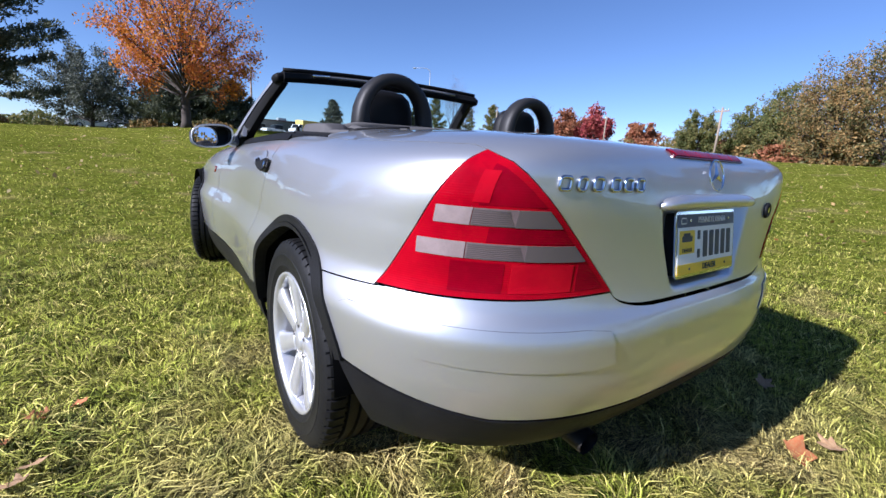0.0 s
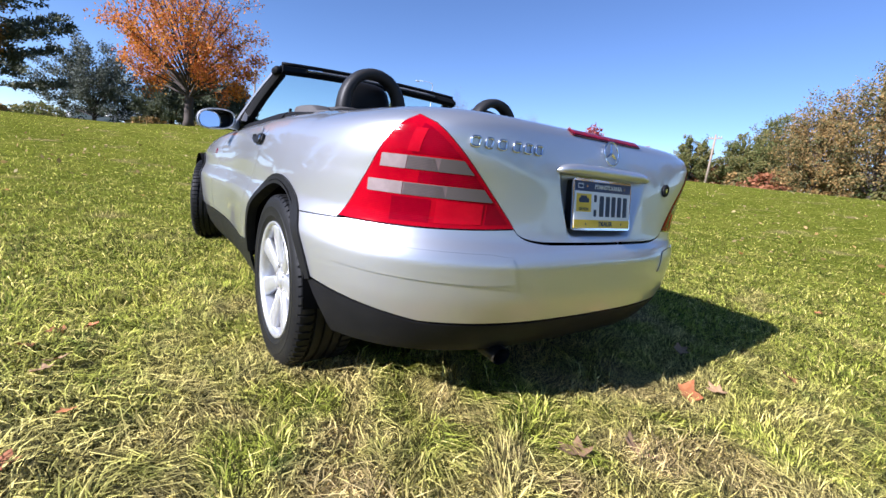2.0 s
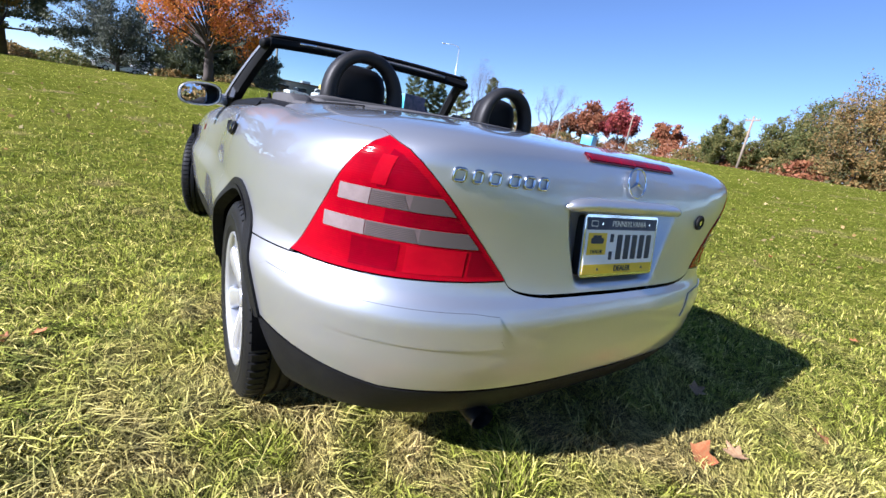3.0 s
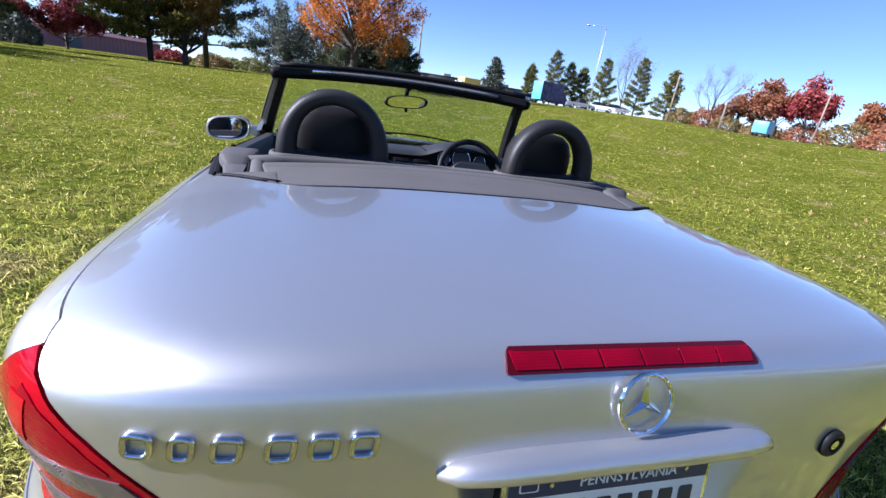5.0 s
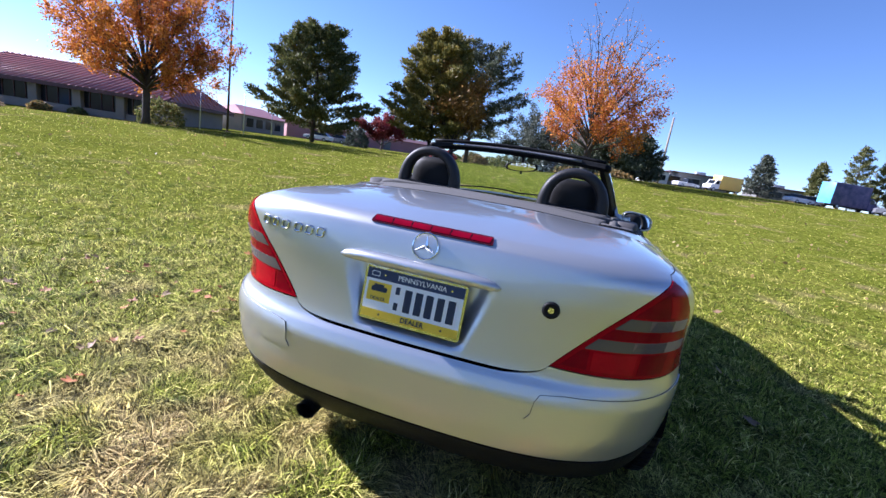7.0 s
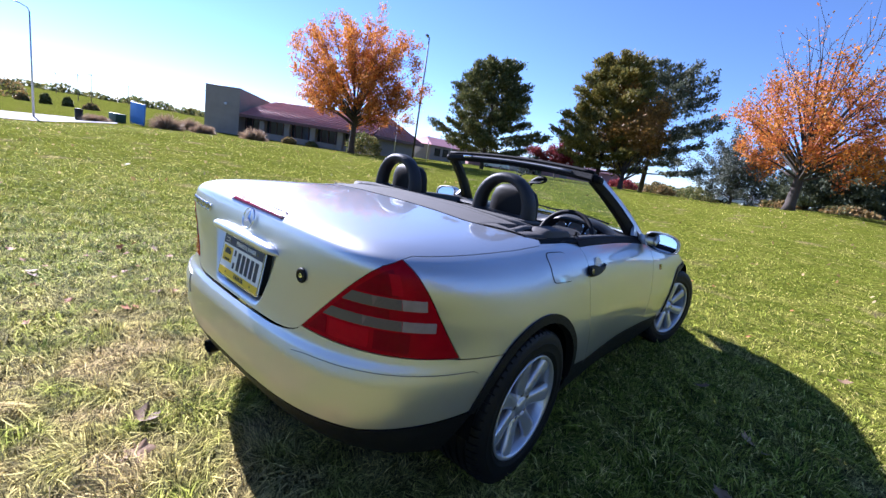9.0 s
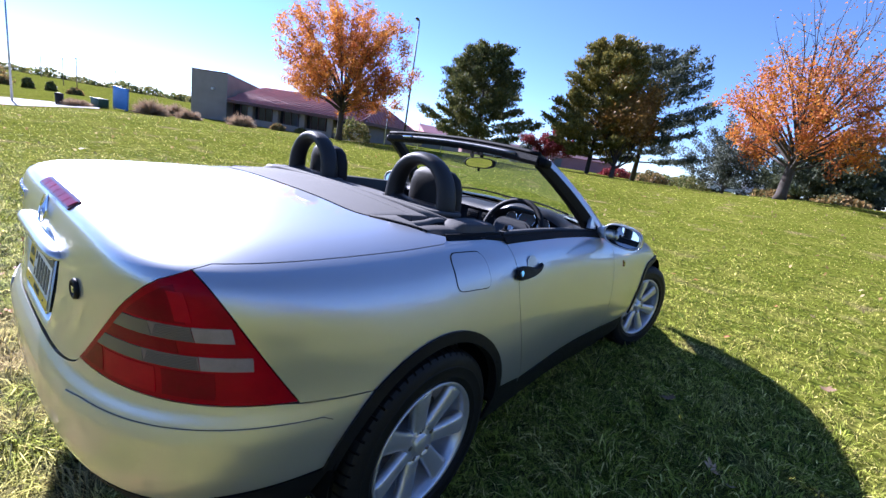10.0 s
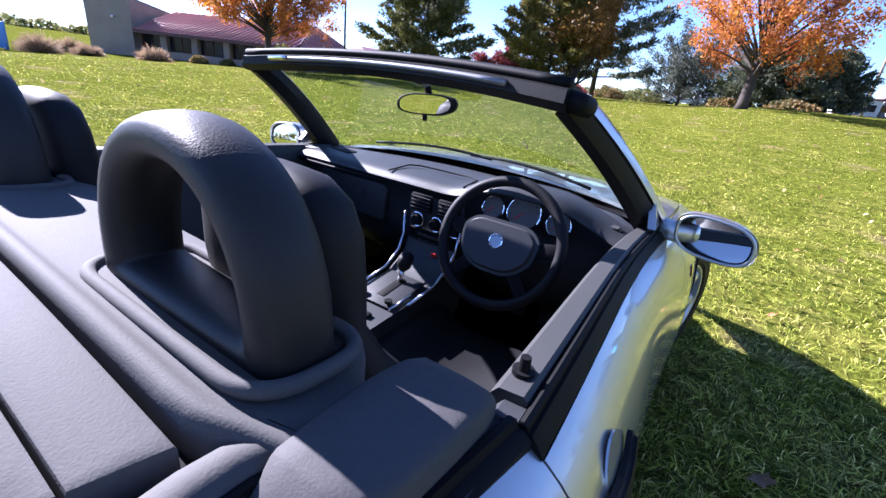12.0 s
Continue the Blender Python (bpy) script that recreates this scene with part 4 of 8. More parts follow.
def main_building():
    m, L = building_frame(-66.3, -51.0, 61, 49)
    hall = thing("building", "long low stucco building with a red metal roof", "building", at=m)
    wall_h, over, depth = 2.55, 0.9, 11.5
    # plinth, piers and lintel leave the window bays open
    part("wall", box_bm(L, 0.3, 0.85, 0.01, (L / 2, 0.15, 0.40)), M_STUCCO, hall)
    part("wall", box_bm(L, 0.3, 0.35, 0.01, (L / 2, 0.15, wall_h - 0.1)), M_STUCCO, hall)
    bays = 5
    for k in range(bays + 1):
        part("pier", box_bm(0.75, 0.55, wall_h, 0.015, (L * k / bays + (0.3 if k == 0 else -0.3 if k == bays else 0), 0.05, wall_h / 2)), M_STUCCO, hall)
    for k in range(bays):
        x0, x1 = L * k / bays + 0.38, L * (k + 1) / bays - 0.38
        w = part("window", box_bm(x1 - x0, 0.03, 1.65, 0, ((x0 + x1) / 2, 0.26, 1.63)), M_PANE, hall, "dark wide window")
        for j in range(3):
            part("mullion", box_bm(0.06, 0.08, 1.65, 0, (x0 + (x1 - x0) * (j + 0.5) / 3, 0.22, 1.63)), M_FASCIA, w)
    part("end_wall", box_bm(0.3, depth, wall_h, 0, (L - 0.15, depth / 2, wall_h / 2)), M_STUCCO, hall)
    part("back_wall", box_bm(L, 0.3, wall_h, 0, (L / 2, depth, wall_h / 2)), M_STUCCO, hall)
    e, rz = wall_h, wall_h + 2.4
    y0, y1, ym = -over, depth + over, depth / 2
    x0, x1, hip = 0.05, L + over, 2.0
    V = [(x0, y0, e), (x1, y0, e), (x1, y1, e), (x0, y1, e), (x0, ym, rz), (x1 - hip, ym, rz)]
    roof = part("roof", mesh_of("roof", V + [(x, y, z - 0.12) for x, y, z in V], [(0, 1, 5, 4), (1, 2, 5), (2, 3, 4, 5), (3, 0, 4), (9, 8, 7, 6)], smooth=False), M_ROOF, hall, "standing-seam red metal roof")
    part("fascia", box_bm(x1 - x0, 0.06, 0.32, 0, ((x0 + x1) / 2, y0 - 0.02, e - 0.12)), M_FASCIA, hall)
    part("fascia", box_bm(0.06, y1 - y0, 0.32, 0, (x1 + 0.02, ym, e - 0.12)), M_FASCIA, hall)
    n = 34
    for k in range(n):
        x = x0 + (x1 - x0) * (k + 0.5) / n
        t = 1.0 if x < x1 - hip else (x1 - x) / hip
        if t > 0.06:
            part("seam", tube_mesh("seam", [(x, y0, e + 0.05), (x, y0 + (ym - y0) * t, e + 0.05 + (rz - e) * t)], 0.095, sides=4, up=(0, 1, 0)), M_ROOF, roof)
    for k in range(18):
        y = y0 + (y1 - y0) * (k + 0.5) / 18
        t = 1 - abs(y - ym) / (ym - y0)
        if t > 0.06:
            part("seam", tube_mesh("seam", [(x1, y, e + 0.05), (x1 - hip * t, y, e + 0.05 + (rz - e) * t)], 0.095, sides=4, up=(0, 1, 0)), M_ROOF, roof)
    part("ridge_cap", tube_mesh("ridge_cap", [(x0, ym, rz + 0.02), (x1 - hip, ym, rz + 0.02)], 0.10, sides=6, up=(0, 1, 0)), M_FASCIA, roof)
    for yy in (y0, y1):
        part("hip_cap", tube_mesh("hip_cap", [(x1 - hip, ym, rz + 0.02), (x1, yy, e + 0.02)], 0.09, sides=6), M_FASCIA, roof)
    for x in (3.0, 6.5, 9.5):
        part("vent_pipe", tube_mesh("vent_pipe", [(L - x, ym - 0.4, rz - 0.3), (L - x, ym - 0.4, rz + 0.45)], 0.12, sides=10, up=(0, 1, 0)), M_STEEL, roof)
    part("floor_slab", box_bm(L, depth, 0.8, 0, (L / 2, depth / 2 + 0.1, -0.42)), M_STUCCO, hall)

    tm, TL = building_frame(-69.9, -66.4, 62.3, 59.7)
    tower = thing("building", "blank tan stucco block with a sloping parapet", "building", at=tm)
    H, D = 5.55, 7.0
    V = [(0, 0, -1), (TL, 0, -1), (TL, D, -1), (0, D, -1), (0, 0, H), (TL, 0, H), (TL, D, H - 0.7), (0, D, H - 0.7)]
    part("wall", mesh_of("wall", V, [(0, 1, 5, 4), (1, 2, 6, 5), (2, 3, 7, 6), (3, 0, 4, 7), (4, 5, 6, 7)], smooth=False), M_STUCCO, tower)
    part("coping", tube_mesh("coping", [(0, 0, H), (TL, 0, H), (TL, D, H - 0.7)], 0.07, sides=6), M_FASCIA, tower)
    part("wall_lamp", box_bm(0.3, 0.25, 0.25, 0.03, (TL * 0.62, -0.12, 3.6)), M_STEEL, tower)
    part("vent_pipe", tube_mesh("vent_pipe", [(-0.05, 0.4, H - 0.7), (-0.35, 0.4, H - 0.75)], 0.08, sides=8), M_STEEL, tower)

    wm, WL = building_frame(-43.0, -38.2, 68, 74)
    wing = thing("building", "lower dark stucco wing with a red roof", "building", at=wm)
    part("wall", box_bm(WL, 6, 3.4, 0.02, (WL / 2, 3, 0.6)), M_STUCCO, wing)
    part("roof", mesh_of("roof", [(-0.5, -0.6, 2.3), (WL + 0.5, -0.6, 2.3), (WL + 0.5, 6.6, 2.3), (-0.5, 6.6, 2.3), (1.5, 3, 3.6), (WL - 1.5, 3, 3.6)], [(0, 1, 5, 4), (1, 2, 5), (2, 3, 4, 5), (3, 0, 4), (3, 2, 1, 0)], smooth=False), M_ROOF, wing)
    for k in range(4):
        part("window", box_bm(1.2, 0.06, 1.2, 0, (1.5 + (WL - 3) * k / 3, -0.02, 1.3)), M_PANE, wing)

    sm, SL = building_frame(-37.8, -18.5, 84, 92)
    shed = thing("building", "long low shed with faded red metal siding", "building", at=sm)
    part("wall", box_bm(SL, 10, 4.0, 0.02, (SL / 2, 5, 0.55)), M_PINKWALL, shed)
    part("roof", mesh_of("roof", [(-0.4, -0.5, 2.52), (SL + 0.4, -0.5, 2.52), (SL + 0.4, 5, 3.3), (-0.4, 5, 3.3), (SL + 0.4, 10.5, 2.52), (-0.4, 10.5, 2.52)], [(0, 1, 2, 3), (3, 2, 4, 5), (0, 3, 5), (1, 4, 2)], smooth=False), M_FASCIA, shed)
    for k in range(56):
        part("rib", box_bm(0.07, 0.06, 2.4, 0, (SL * (k + 0.5) / 56, -0.03, 1.3)), M_PINKWALL, shed)
    for f in (0.30, 0.62):
        part("door", box_bm(1.5, 0.08, 2.0, 0.01, (SL * f, -0.06, 0.95)), M_GREYWALL, shed, "grey metal door")


main_building()


def grey_buildings():
    for az0, az1, r, h, mat, lab in ((10.2, 16.2, 112, 3.3, M_GREYWALL, "flat-roofed dark grey industrial building"), (19.0, 23.0, 114, 2.7, M_GREYWALL, "flat-roofed grey shed past the car park"), (7.6, 10.1, 108, 3.0, M_WHITEWALL, "white-walled flat building past the car park")):
        m, L = building_frame(az0, az1, r, r + 3)
        b = thing("building", lab, "building", at=m)
        part("wall", box_bm(L, 9, h + 2, 0.02, (L / 2, 4.5, h / 2 - 1)), mat, b)
        part("roof", box_bm(L + 0.5, 9.5, 0.25, 0.02, (L / 2, 4.5, h + 0.1)), M_FASCIA, b)
        for k in range(3):
            w = part("window", box_bm(2.4, 0.08, 1.2, 0, (L * (k + 0.5) / 3 - 1, -0.03, h * 0.55)), M_PANE, b)
            part("frame", box_bm(2.6, 0.05, 0.08, 0, (L * (k + 0.5) / 3 - 1, -0.05, h * 0.55 + 0.62)), M_WHITEWALL, w)
        part("roof_unit", box_bm(2, 2, 0.8, 0.05, (L * 0.6, 5, h + 0.6)), M_STEEL, b)


grey_buildings()


# ---------------------------------------------------------------- parked vehicles far off
M_BLUEPAINT = material("sky-blue van paint", (0.10, 0.45, 0.72), 0.35, second=(0.14, 0.50, 0.76), scale=1.2, coat=0.4)
M_NAVYPAINT = material("dark graphic wrap", (0.05, 0.06, 0.12), 0.6, second=(0.16, 0.13, 0.22), scale=1.5, spec=0.2)
M_YELLOWPAINT = material("yellow truck box", (0.75, 0.50, 0.10), 0.45, second=(0.70, 0.46, 0.09), scale=0.8)
M_WHITEPAINT = material("white vehicle paint", (0.72, 0.72, 0.72), 0.35, second=(0.66, 0.66, 0.66), coat=0.4)
M_GREYPAINT = material("grey vehicle paint", (0.22, 0.22, 0.24), 0.35, second=(0.18, 0.18, 0.20), coat=0.4)
M_RUBBER = material("dull tyre", (0.015, 0.015, 0.015), 0.8)
M_TANBOX = material("tan trailer skin", (0.42, 0.33, 0.22), 0.6, second=(0.36, 0.28, 0.19))


def wheels_for(root, xs, half, r=0.38):
    for x in xs:
        for sg in (-1, 1):
            V = [(c, s + sg * half, z) for s, c, z in lathe_pts(r, 0.12)[0]]
            w = part("wheel", mesh_of("wheel", [(a, b, z + r) for a, b, z in V], lathe_pts(r, 0.12)[1]), M_RUBBER, root, m=pose(x, 0, 0))
            part("rim", mesh_of("rim", [(0.6 * a, b * 1.0 + sg * 0.012, 0.6 * (z) + r) for a, b, z in V], lathe_pts(r, 0.12)[1]), M_STEEL, w)


def lathe_pts(r, w):
    return lathe([(0.02, -w), (r * 0.8, -w), (r, -w * 0.7), (r, w * 0.7), (r * 0.8, w), (0.02, w)], 20, "x")


def box_truck(az, r, turn, length, height, body_mat, tail_mat, cab_mat, label, category="truck", cab=True):
    """A van or truck: box body, cab with bonnet, windows, wheels, bumper."""
    x, y = polar(az, r)
    root = thing("truck" if category == "truck" else category.replace(" ", "_"), label, category, at=pose(x, y, ground_z(x, y), 0, 0, turn))
    w, z0 = 2.1, 0.55
    part("box", box_bm(length, w, height - z0, 0.06, (0, 0, (height + z0) / 2)), body_mat, root)
    part("tail_door", box_bm(0.05, w - 0.1, height - z0 - 0.15, 0.02, (-length / 2 - 0.02, 0, (height + z0) / 2)), tail_mat, root)
    part("chassis", box_bm(length + (1.4 if cab else 0), 0.9, 0.25, 0.02, (0.5 if cab else 0, 0, 0.5)), M_RUBBER, root)
    if cab:
        rows = []
        c = length / 2
        for yy in (-w / 2 + 0.05, -w / 2 + 0.12, w / 2 - 0.12, w / 2 - 0.05):
            rows.append([Vector((c + a, yy, z)) for a, z in ((0.05, 0.5), (1.75, 0.5), (1.8, 1.1), (1.2, 1.3), (0.75, 2.05), (0.05, 2.1))])
        cabp = part("cab", blob_mesh(rows, "cab"), cab_mat, root, smooth_angle=25)
        for sg in (-1, 1):
            part("side_window", mesh_of("side_window", [(c + 0.25, sg * (w / 2 - 0.03), 1.35), (c + 1.05, sg * (w / 2 - 0.03), 1.35), (c + 0.72, sg * (w / 2 - 0.03), 1.95), (c + 0.25, sg * (w / 2 - 0.03), 1.95)], [(0, 1, 2, 3)], smooth=False), M_PANE, cabp)
        part("windscreen", mesh_of("windscreen", [(c + 1.23, -0.8, 1.34), (c + 1.23, 0.8, 1.34), (c + 0.82, 0.75, 2.0), (c + 0.82, -0.75, 2.0)], [(0, 1, 2, 3)], smooth=False), M_PANE, cabp)
        part("bumper", box_bm(0.15, w - 0.1, 0.25, 0.03, (c + 1.82, 0, 0.55)), M_GREYPAINT, root)
    wheels_for(root, (-length * 0.3, length / 2 + 1.1 if cab else length * 0.3), w / 2 - 0.15)
    return root


def far_car(az, r, turn, mat, label, pickup=False):
    """A parked car: lofted body with a glasshouse, wheels and lamps."""
    x, y = polar(az, r)
    root = thing("parked_car", label, "car", "parked cars far off", at=pose(x, y, ground_z(x, y), 0, 0, turn))
    rows = []
    for yy, k in ((-0.86, 0.93), (-0.80, 1.0), (0.80, 1.0), (0.86, 0.93)):
        rows.append([Vector((a, yy, 0.3 + (z - 0.3) * k)) for a, z in ((-2.2, 0.35), (2.2, 0.35), (2.25, 0.65), (2.0, 0.78), (1.0, 0.9), (-2.0, 0.95), (-2.22, 0.8))])
    bodyp = part("body", blob_mesh(rows, "body"), mat, root, smooth_angle=30)
    prof = ((-0.3, 0.9), (1.0, 0.9), (0.5, 1.55), (-0.2, 1.6)) if pickup else ((-1.9, 0.92), (1.0, 0.9), (0.25, 1.42), (-1.2, 1.44))
    rows = [[Vector((a, yy * (1 if z < 1 else 0.86), z)) for a, z in prof] for yy in (-0.78, -0.72, 0.72, 0.78)]
    part("glasshouse", blob_mesh(rows, "glasshouse"), M_PANE, root, smooth_angle=30)
    part("roof", box_bm(0.9 if not pickup else 0.6, 1.22, 0.05, 0.02, (-0.45 if not pickup else 0.15, 0, 1.45 if not pickup else 1.59)), mat, root)
    for sg in (-1, 1):
        part("headlamp", box_bm(0.06, 0.35, 0.14, 0.02, (2.22, sg * 0.55, 0.66)), M_STEEL, bodyp)
    wheels_for(root, (-1.3, 1.35), 0.76, 0.33)


box_truck(26.2, 80, 22, 5.6, 3.5, M_NAVYPAINT, M_BLUEPAINT, M_NAVYPAINT, "box van with a sky-blue tail and dark patterned sides")
box_truck(16.4, 92, 205, 4.4, 2.9, M_YELLOWPAINT, M_TANBOX, M_WHITEPAINT, "yellow box truck with a white cab")
box_truck(49.6, 84, 20, 2.6, 2.3, M_BLUEPAINT, M_BLUEPAINT, M_WHITEPAINT, "small sky-blue box trailer by the road", "trailer", False)
box_truck(7.0, 66, 10, 3.0, 2.0, M_TANBOX, M_TANBOX, M_WHITEPAINT, "tan box trailer parked by the pole", "trailer", False)
box_truck(-2.7, 64, 10, 4.0, 1.5, M_WHITEPAINT, M_WHITEPAINT, M_WHITEPAINT, "long low white trailer behind the lawn", "trailer", False)
far_car(-5.6, 62, 20, M_WHITEPAINT, "white car half hidden behind the brow")
far_car(22.9, 88, 30, M_WHITEPAINT, "white car in the car park")
far_car(23.8, 92, 15, M_GREYPAINT, "dark car in the car park")
far_car(30.2, 78, -20, M_GREYPAINT, "grey pick-up in the car park", True)
far_car(32.8, 80, -30, M_WHITEPAINT, "white car in the car park")
far_car(34.5, 84, -30, M_GREYPAINT, "grey car in the car park")
far_car(12.4, 90, 25, M_WHITEPAINT, "white pick-up in front of the grey building", True)
far_car(-33.6, 74, 190, M_WHITEPAINT, "white car in front of the red shed")
far_car(-31.4, 76, 190, M_GREYPAINT, "silver car in front of the red shed")

# blue sign board and green cabinet by the drive
x, y = polar(-75.8, 52)
sign = thing("sign_board", "leaning plain blue sign board beside the drive", "sign", at=pose(x, y, ground_z(x, y), 0, 3, 18))
part("board", box_bm(2.1, 0.14, 2.0, 0.03, (0, 0, 1.1)), material("blue sign paint", (0.06, 0.19, 0.50), 0.45, second=(0.07, 0.22, 0.54)), sign)
for sg in (-1, 1):
    part("foot", box_bm(0.1, 0.3, 0.25, 0.01, (0.8 * sg, 0, 0.1)), M_STEEL, sign)
x, y = polar(-77.5, 53)
cab_ = thing("utility_cabinet", "dark green metal utility cabinet by the drive", "cabinet", at=pose(x, y, ground_z(x, y), 0, 0, 15))
part("body", box_bm(1.3, 0.9, 0.75, 0.05, (0, 0, 0.42)), material("dark green enamel", (0.03, 0.07, 0.04), 0.5, second=(0.04, 0.085, 0.05)), cab_)
part("lid", box_bm(1.36, 0.96, 0.08, 0.02, (0, 0, 0.82)), material("pale green enamel", (0.10, 0.16, 0.10), 0.5), cab_)
x, y = polar(-80.6, 53)
bin_ = thing("litter_bin", "dark litter bin beside the drive", "bin", at=pose(x, y, ground_z(x, y)))
part("body", tube_mesh("body", [(0, 0, 0), (0, 0, 0.9)], [0.28, 0.32], sides=16, up=(0, 1, 0)), M_DPOLE, bin_)
part("lid", tube_mesh("lid", [(0, 0, 0.9), (0, 0, 1.0), (0, 0, 1.08)], [0.34, 0.32, 0.1], sides=16, up=(0, 1, 0)), M_DPOLE, bin_)
# pale house gable seen through the trees
m, L = building_frame(77.0, 79.2, 66, 66)
hut = thing("house", "pale little house half hidden by trees", "house", at=m)
part("wall", mesh_of("wall", [(0, 0, -1), (L, 0, -1), (L, 4, -1), (0, 4, -1), (0, 0, 1.1), (L, 0, 1.1), (L, 4, 1.1), (0, 4, 1.1), (L / 2, 0, 1.9), (L / 2, 4, 1.9)], [(0, 1, 5, 8, 4), (1, 2, 6, 5), (2, 3, 7, 9, 6), (3, 0, 4, 7)], smooth=False), M_WHITEWALL, hut)
part("roof", mesh_of("roof", [(-0.2, -0.2, 1.05), (L / 2, -0.2, 1.98), (L + 0.2, -0.2, 1.05), (-0.2, 4.2, 1.05), (L / 2, 4.2, 1.98), (L + 0.2, 4.2, 1.05)], [(0, 1, 4, 3), (1, 2, 5, 4)], smooth=False), M_WHITEWALL, hut)
part("window", box_bm(0.5, 0.06, 0.5, 0, (L * 0.3, -0.03, 0.9)), M_PANE, hut)


# ---------------------------------------------------------------- the car: its skin as a smooth function
# metres; x to the car's right, y ahead from the rear axle, z up
T_REAR = [(0.16, -0.60), (0.22, -0.665), (0.30, -0.735), (0.38, -0.776), (0.45, -0.790), (0.53, -0.791), (0.575, -0.780), (0.605, -0.765), (0.65, -0.757), (0.72, -0.749), (0.80, -0.743),
          (0.86, -0.735), (0.89, -0.729), (0.915, -0.7215), (0.932, -0.706), (0.9425, -0.684), (0.9475, -0.655), (0.955, -0.59), (0.965, -0.48), (0.975, -0.30), (0.983, -0.05), (0.986, 0.25)]
T_WIDE = [(0.16, 0.78), (0.22, 0.816), (0.30, 0.843), (0.40, 0.861), (0.52, 0.868), (0.62, 0.863), (0.70, 0.853), (0.77, 0.839), (0.82, 0.823), (0.86, 0.802), (0.89, 0.775), (0.912, 0.743),
          (0.93, 0.702), (0.945, 0.652), (0.955, 0.60), (0.965, 0.51), (0.975, 0.37), (0.983, 0.19), (0.986, 0.0)]
T_POWER = [(0.16, 3.4), (0.62, 3.6), (0.75, 4.2), (0.85, 5.4), (0.91, 6.4), (0.95, 6.4), (0.986, 3.0)]
T_NOSE = [(0.16, 3.05), (0.25, 3.16), (0.45, 3.21), (0.60, 3.20), (0.75, 3.14), (0.85, 3.02), (0.91, 2.80), (0.95, 2.40), (0.97, 2.0), (0.986, 1.2)]
T_BELT = [(-0.1, 0.93), (0.15, 0.938), (0.45, 0.940), (0.8, 0.932), (1.2, 0.914), (1.6, 0.885), (2.1, 0.845), (2.5, 0.79), (2.9, 0.71), (3.2, 0.62)]
YC, YF, Z_SEAM = 0.25, 2.25, 0.922
_zs = np.linspace(0.16, 0.986, 1200)
DENSE = {k: np.array([curve_at(t, z) for z in _zs]) for k, t in (("r", T_REAR), ("w", T_WIDE), ("n", T_POWER), ("f", T_NOSE))}


def table(key, z):
    return float(np.interp(z, _zs, DENSE[key]))


def belt_scale(y):
    return (curve_at(T_BELT, y) - 0.5) / (0.93 - 0.5)


def waist(y):
    return 1 - 0.036 * math.exp(-((y - 1.1) / 0.55) ** 2) - 0.02 * smoothstep(1.6, 2.4, y) * 1.0


X_MID = 0.0135


def upper(z):
    """How far the upper body sits off the middle line of the wheels, by level."""
    return smoothstep(0.54, 0.66, z)


def across(x, sg):
    """A place on the right side, or its twin on the left."""
    return x if sg > 0 else 2 * X_MID - x


def skin(s, z):
    """A point of the skin: s runs from the middle of the tail (0) round the corner (1) and ahead along the flank, below 0 on the left; z is the level."""
    sign, s = (1, s) if s >= 0 else (-1, -s)
    n, w, yr = table("n", z), table("w", z), table("r", z)
    if s <= 1:
        c, q = max(math.cos(s * math.pi / 2), 0), math.sin(s * math.pi / 2)
        k = (c ** n + q ** n) ** (-1 / n)
        x, y = w * q * k, YC - (YC - yr) * c * k
    elif s <= 1 + YF - YC:
        x, y = w, YC + s - 1
    else:
        t = min(1.0, (s - 1 - YF + YC)) * math.pi / 2
        yf = table("f", z)
        x, y = w * math.cos(t) ** (2 / 2.7), YF + (yf - YF) * math.sin(t) ** (2 / 2.7)
    x *= waist(y)
    f = upper(z)
    if z > 0.5 and y > -0.1:
        z = 0.5 + (z - 0.5) * belt_scale(y)
    return Vector((sign * x * (1 - 0.02 * f) + X_MID * f, y, z))


def s_of_y(y, z):
    """Where on the right flank the skin at that level lies at y."""
    if y >= YC:
        return 1 + y - YC
    n = table("n", z)
    v = min(1.0, (YC - y) / (YC - table("r", z)))
    return math.atan2((1 - v ** n) ** (1 / n), v) / (math.pi / 2)


def s_of_x(x, z):
    n, f = table("n", z), upper(z)
    x = (x - X_MID * f) / (1 - 0.02 * f)
    u = min(1.0, abs(x) / table("w", z))
    return math.atan2(u, (1 - u ** n) ** (1 / n)) / (math.pi / 2) * (1 if x >= 0 else -1)


def skin_normal(s, z):
    e = 0.004
    a = skin(s + e, z) - skin(s - e, z)
    b = skin(s, min(z + e, 0.985)) - skin(s, max(z - e, 0.165))
    n = a.cross(b)
    n.normalize()
    p = skin(s, z)
    return -n if n.dot(Vector((p.x, p.y - 1.2, 0.25))) < 0 else n


def deck(x, y):
    """The height of the skin over a point of the plan, for the boot lid and the bonnet."""
    lo, hi = 0.66, 0.986
    x = (x - X_MID) / 0.98
    sc = belt_scale(y) if y > -0.1 else 1.0
    wa = waist(y)
    for _ in range(26):
        z = (lo + hi) / 2
        w = max(table("w", z) * wa, 1e-5)
        if y < YC:
            n = table("n", z)
            d = (abs(x) / w) ** n + ((YC - y) / max(YC - table("r", z), 1e-5)) ** n
        elif y <= YF:
            d = abs(x) / w
        else:
            d = (abs(x) / w) ** 2.7 + ((y - YF) / max(table("f", z) - YF, 1e-5)) ** 2.7
        if d > 1:
            hi = z
        else:
            lo = z
    return 0.5 + (lo - 0.5) * sc


def deck_point(x, y):
    return Vector((x, y, deck(x, y)))


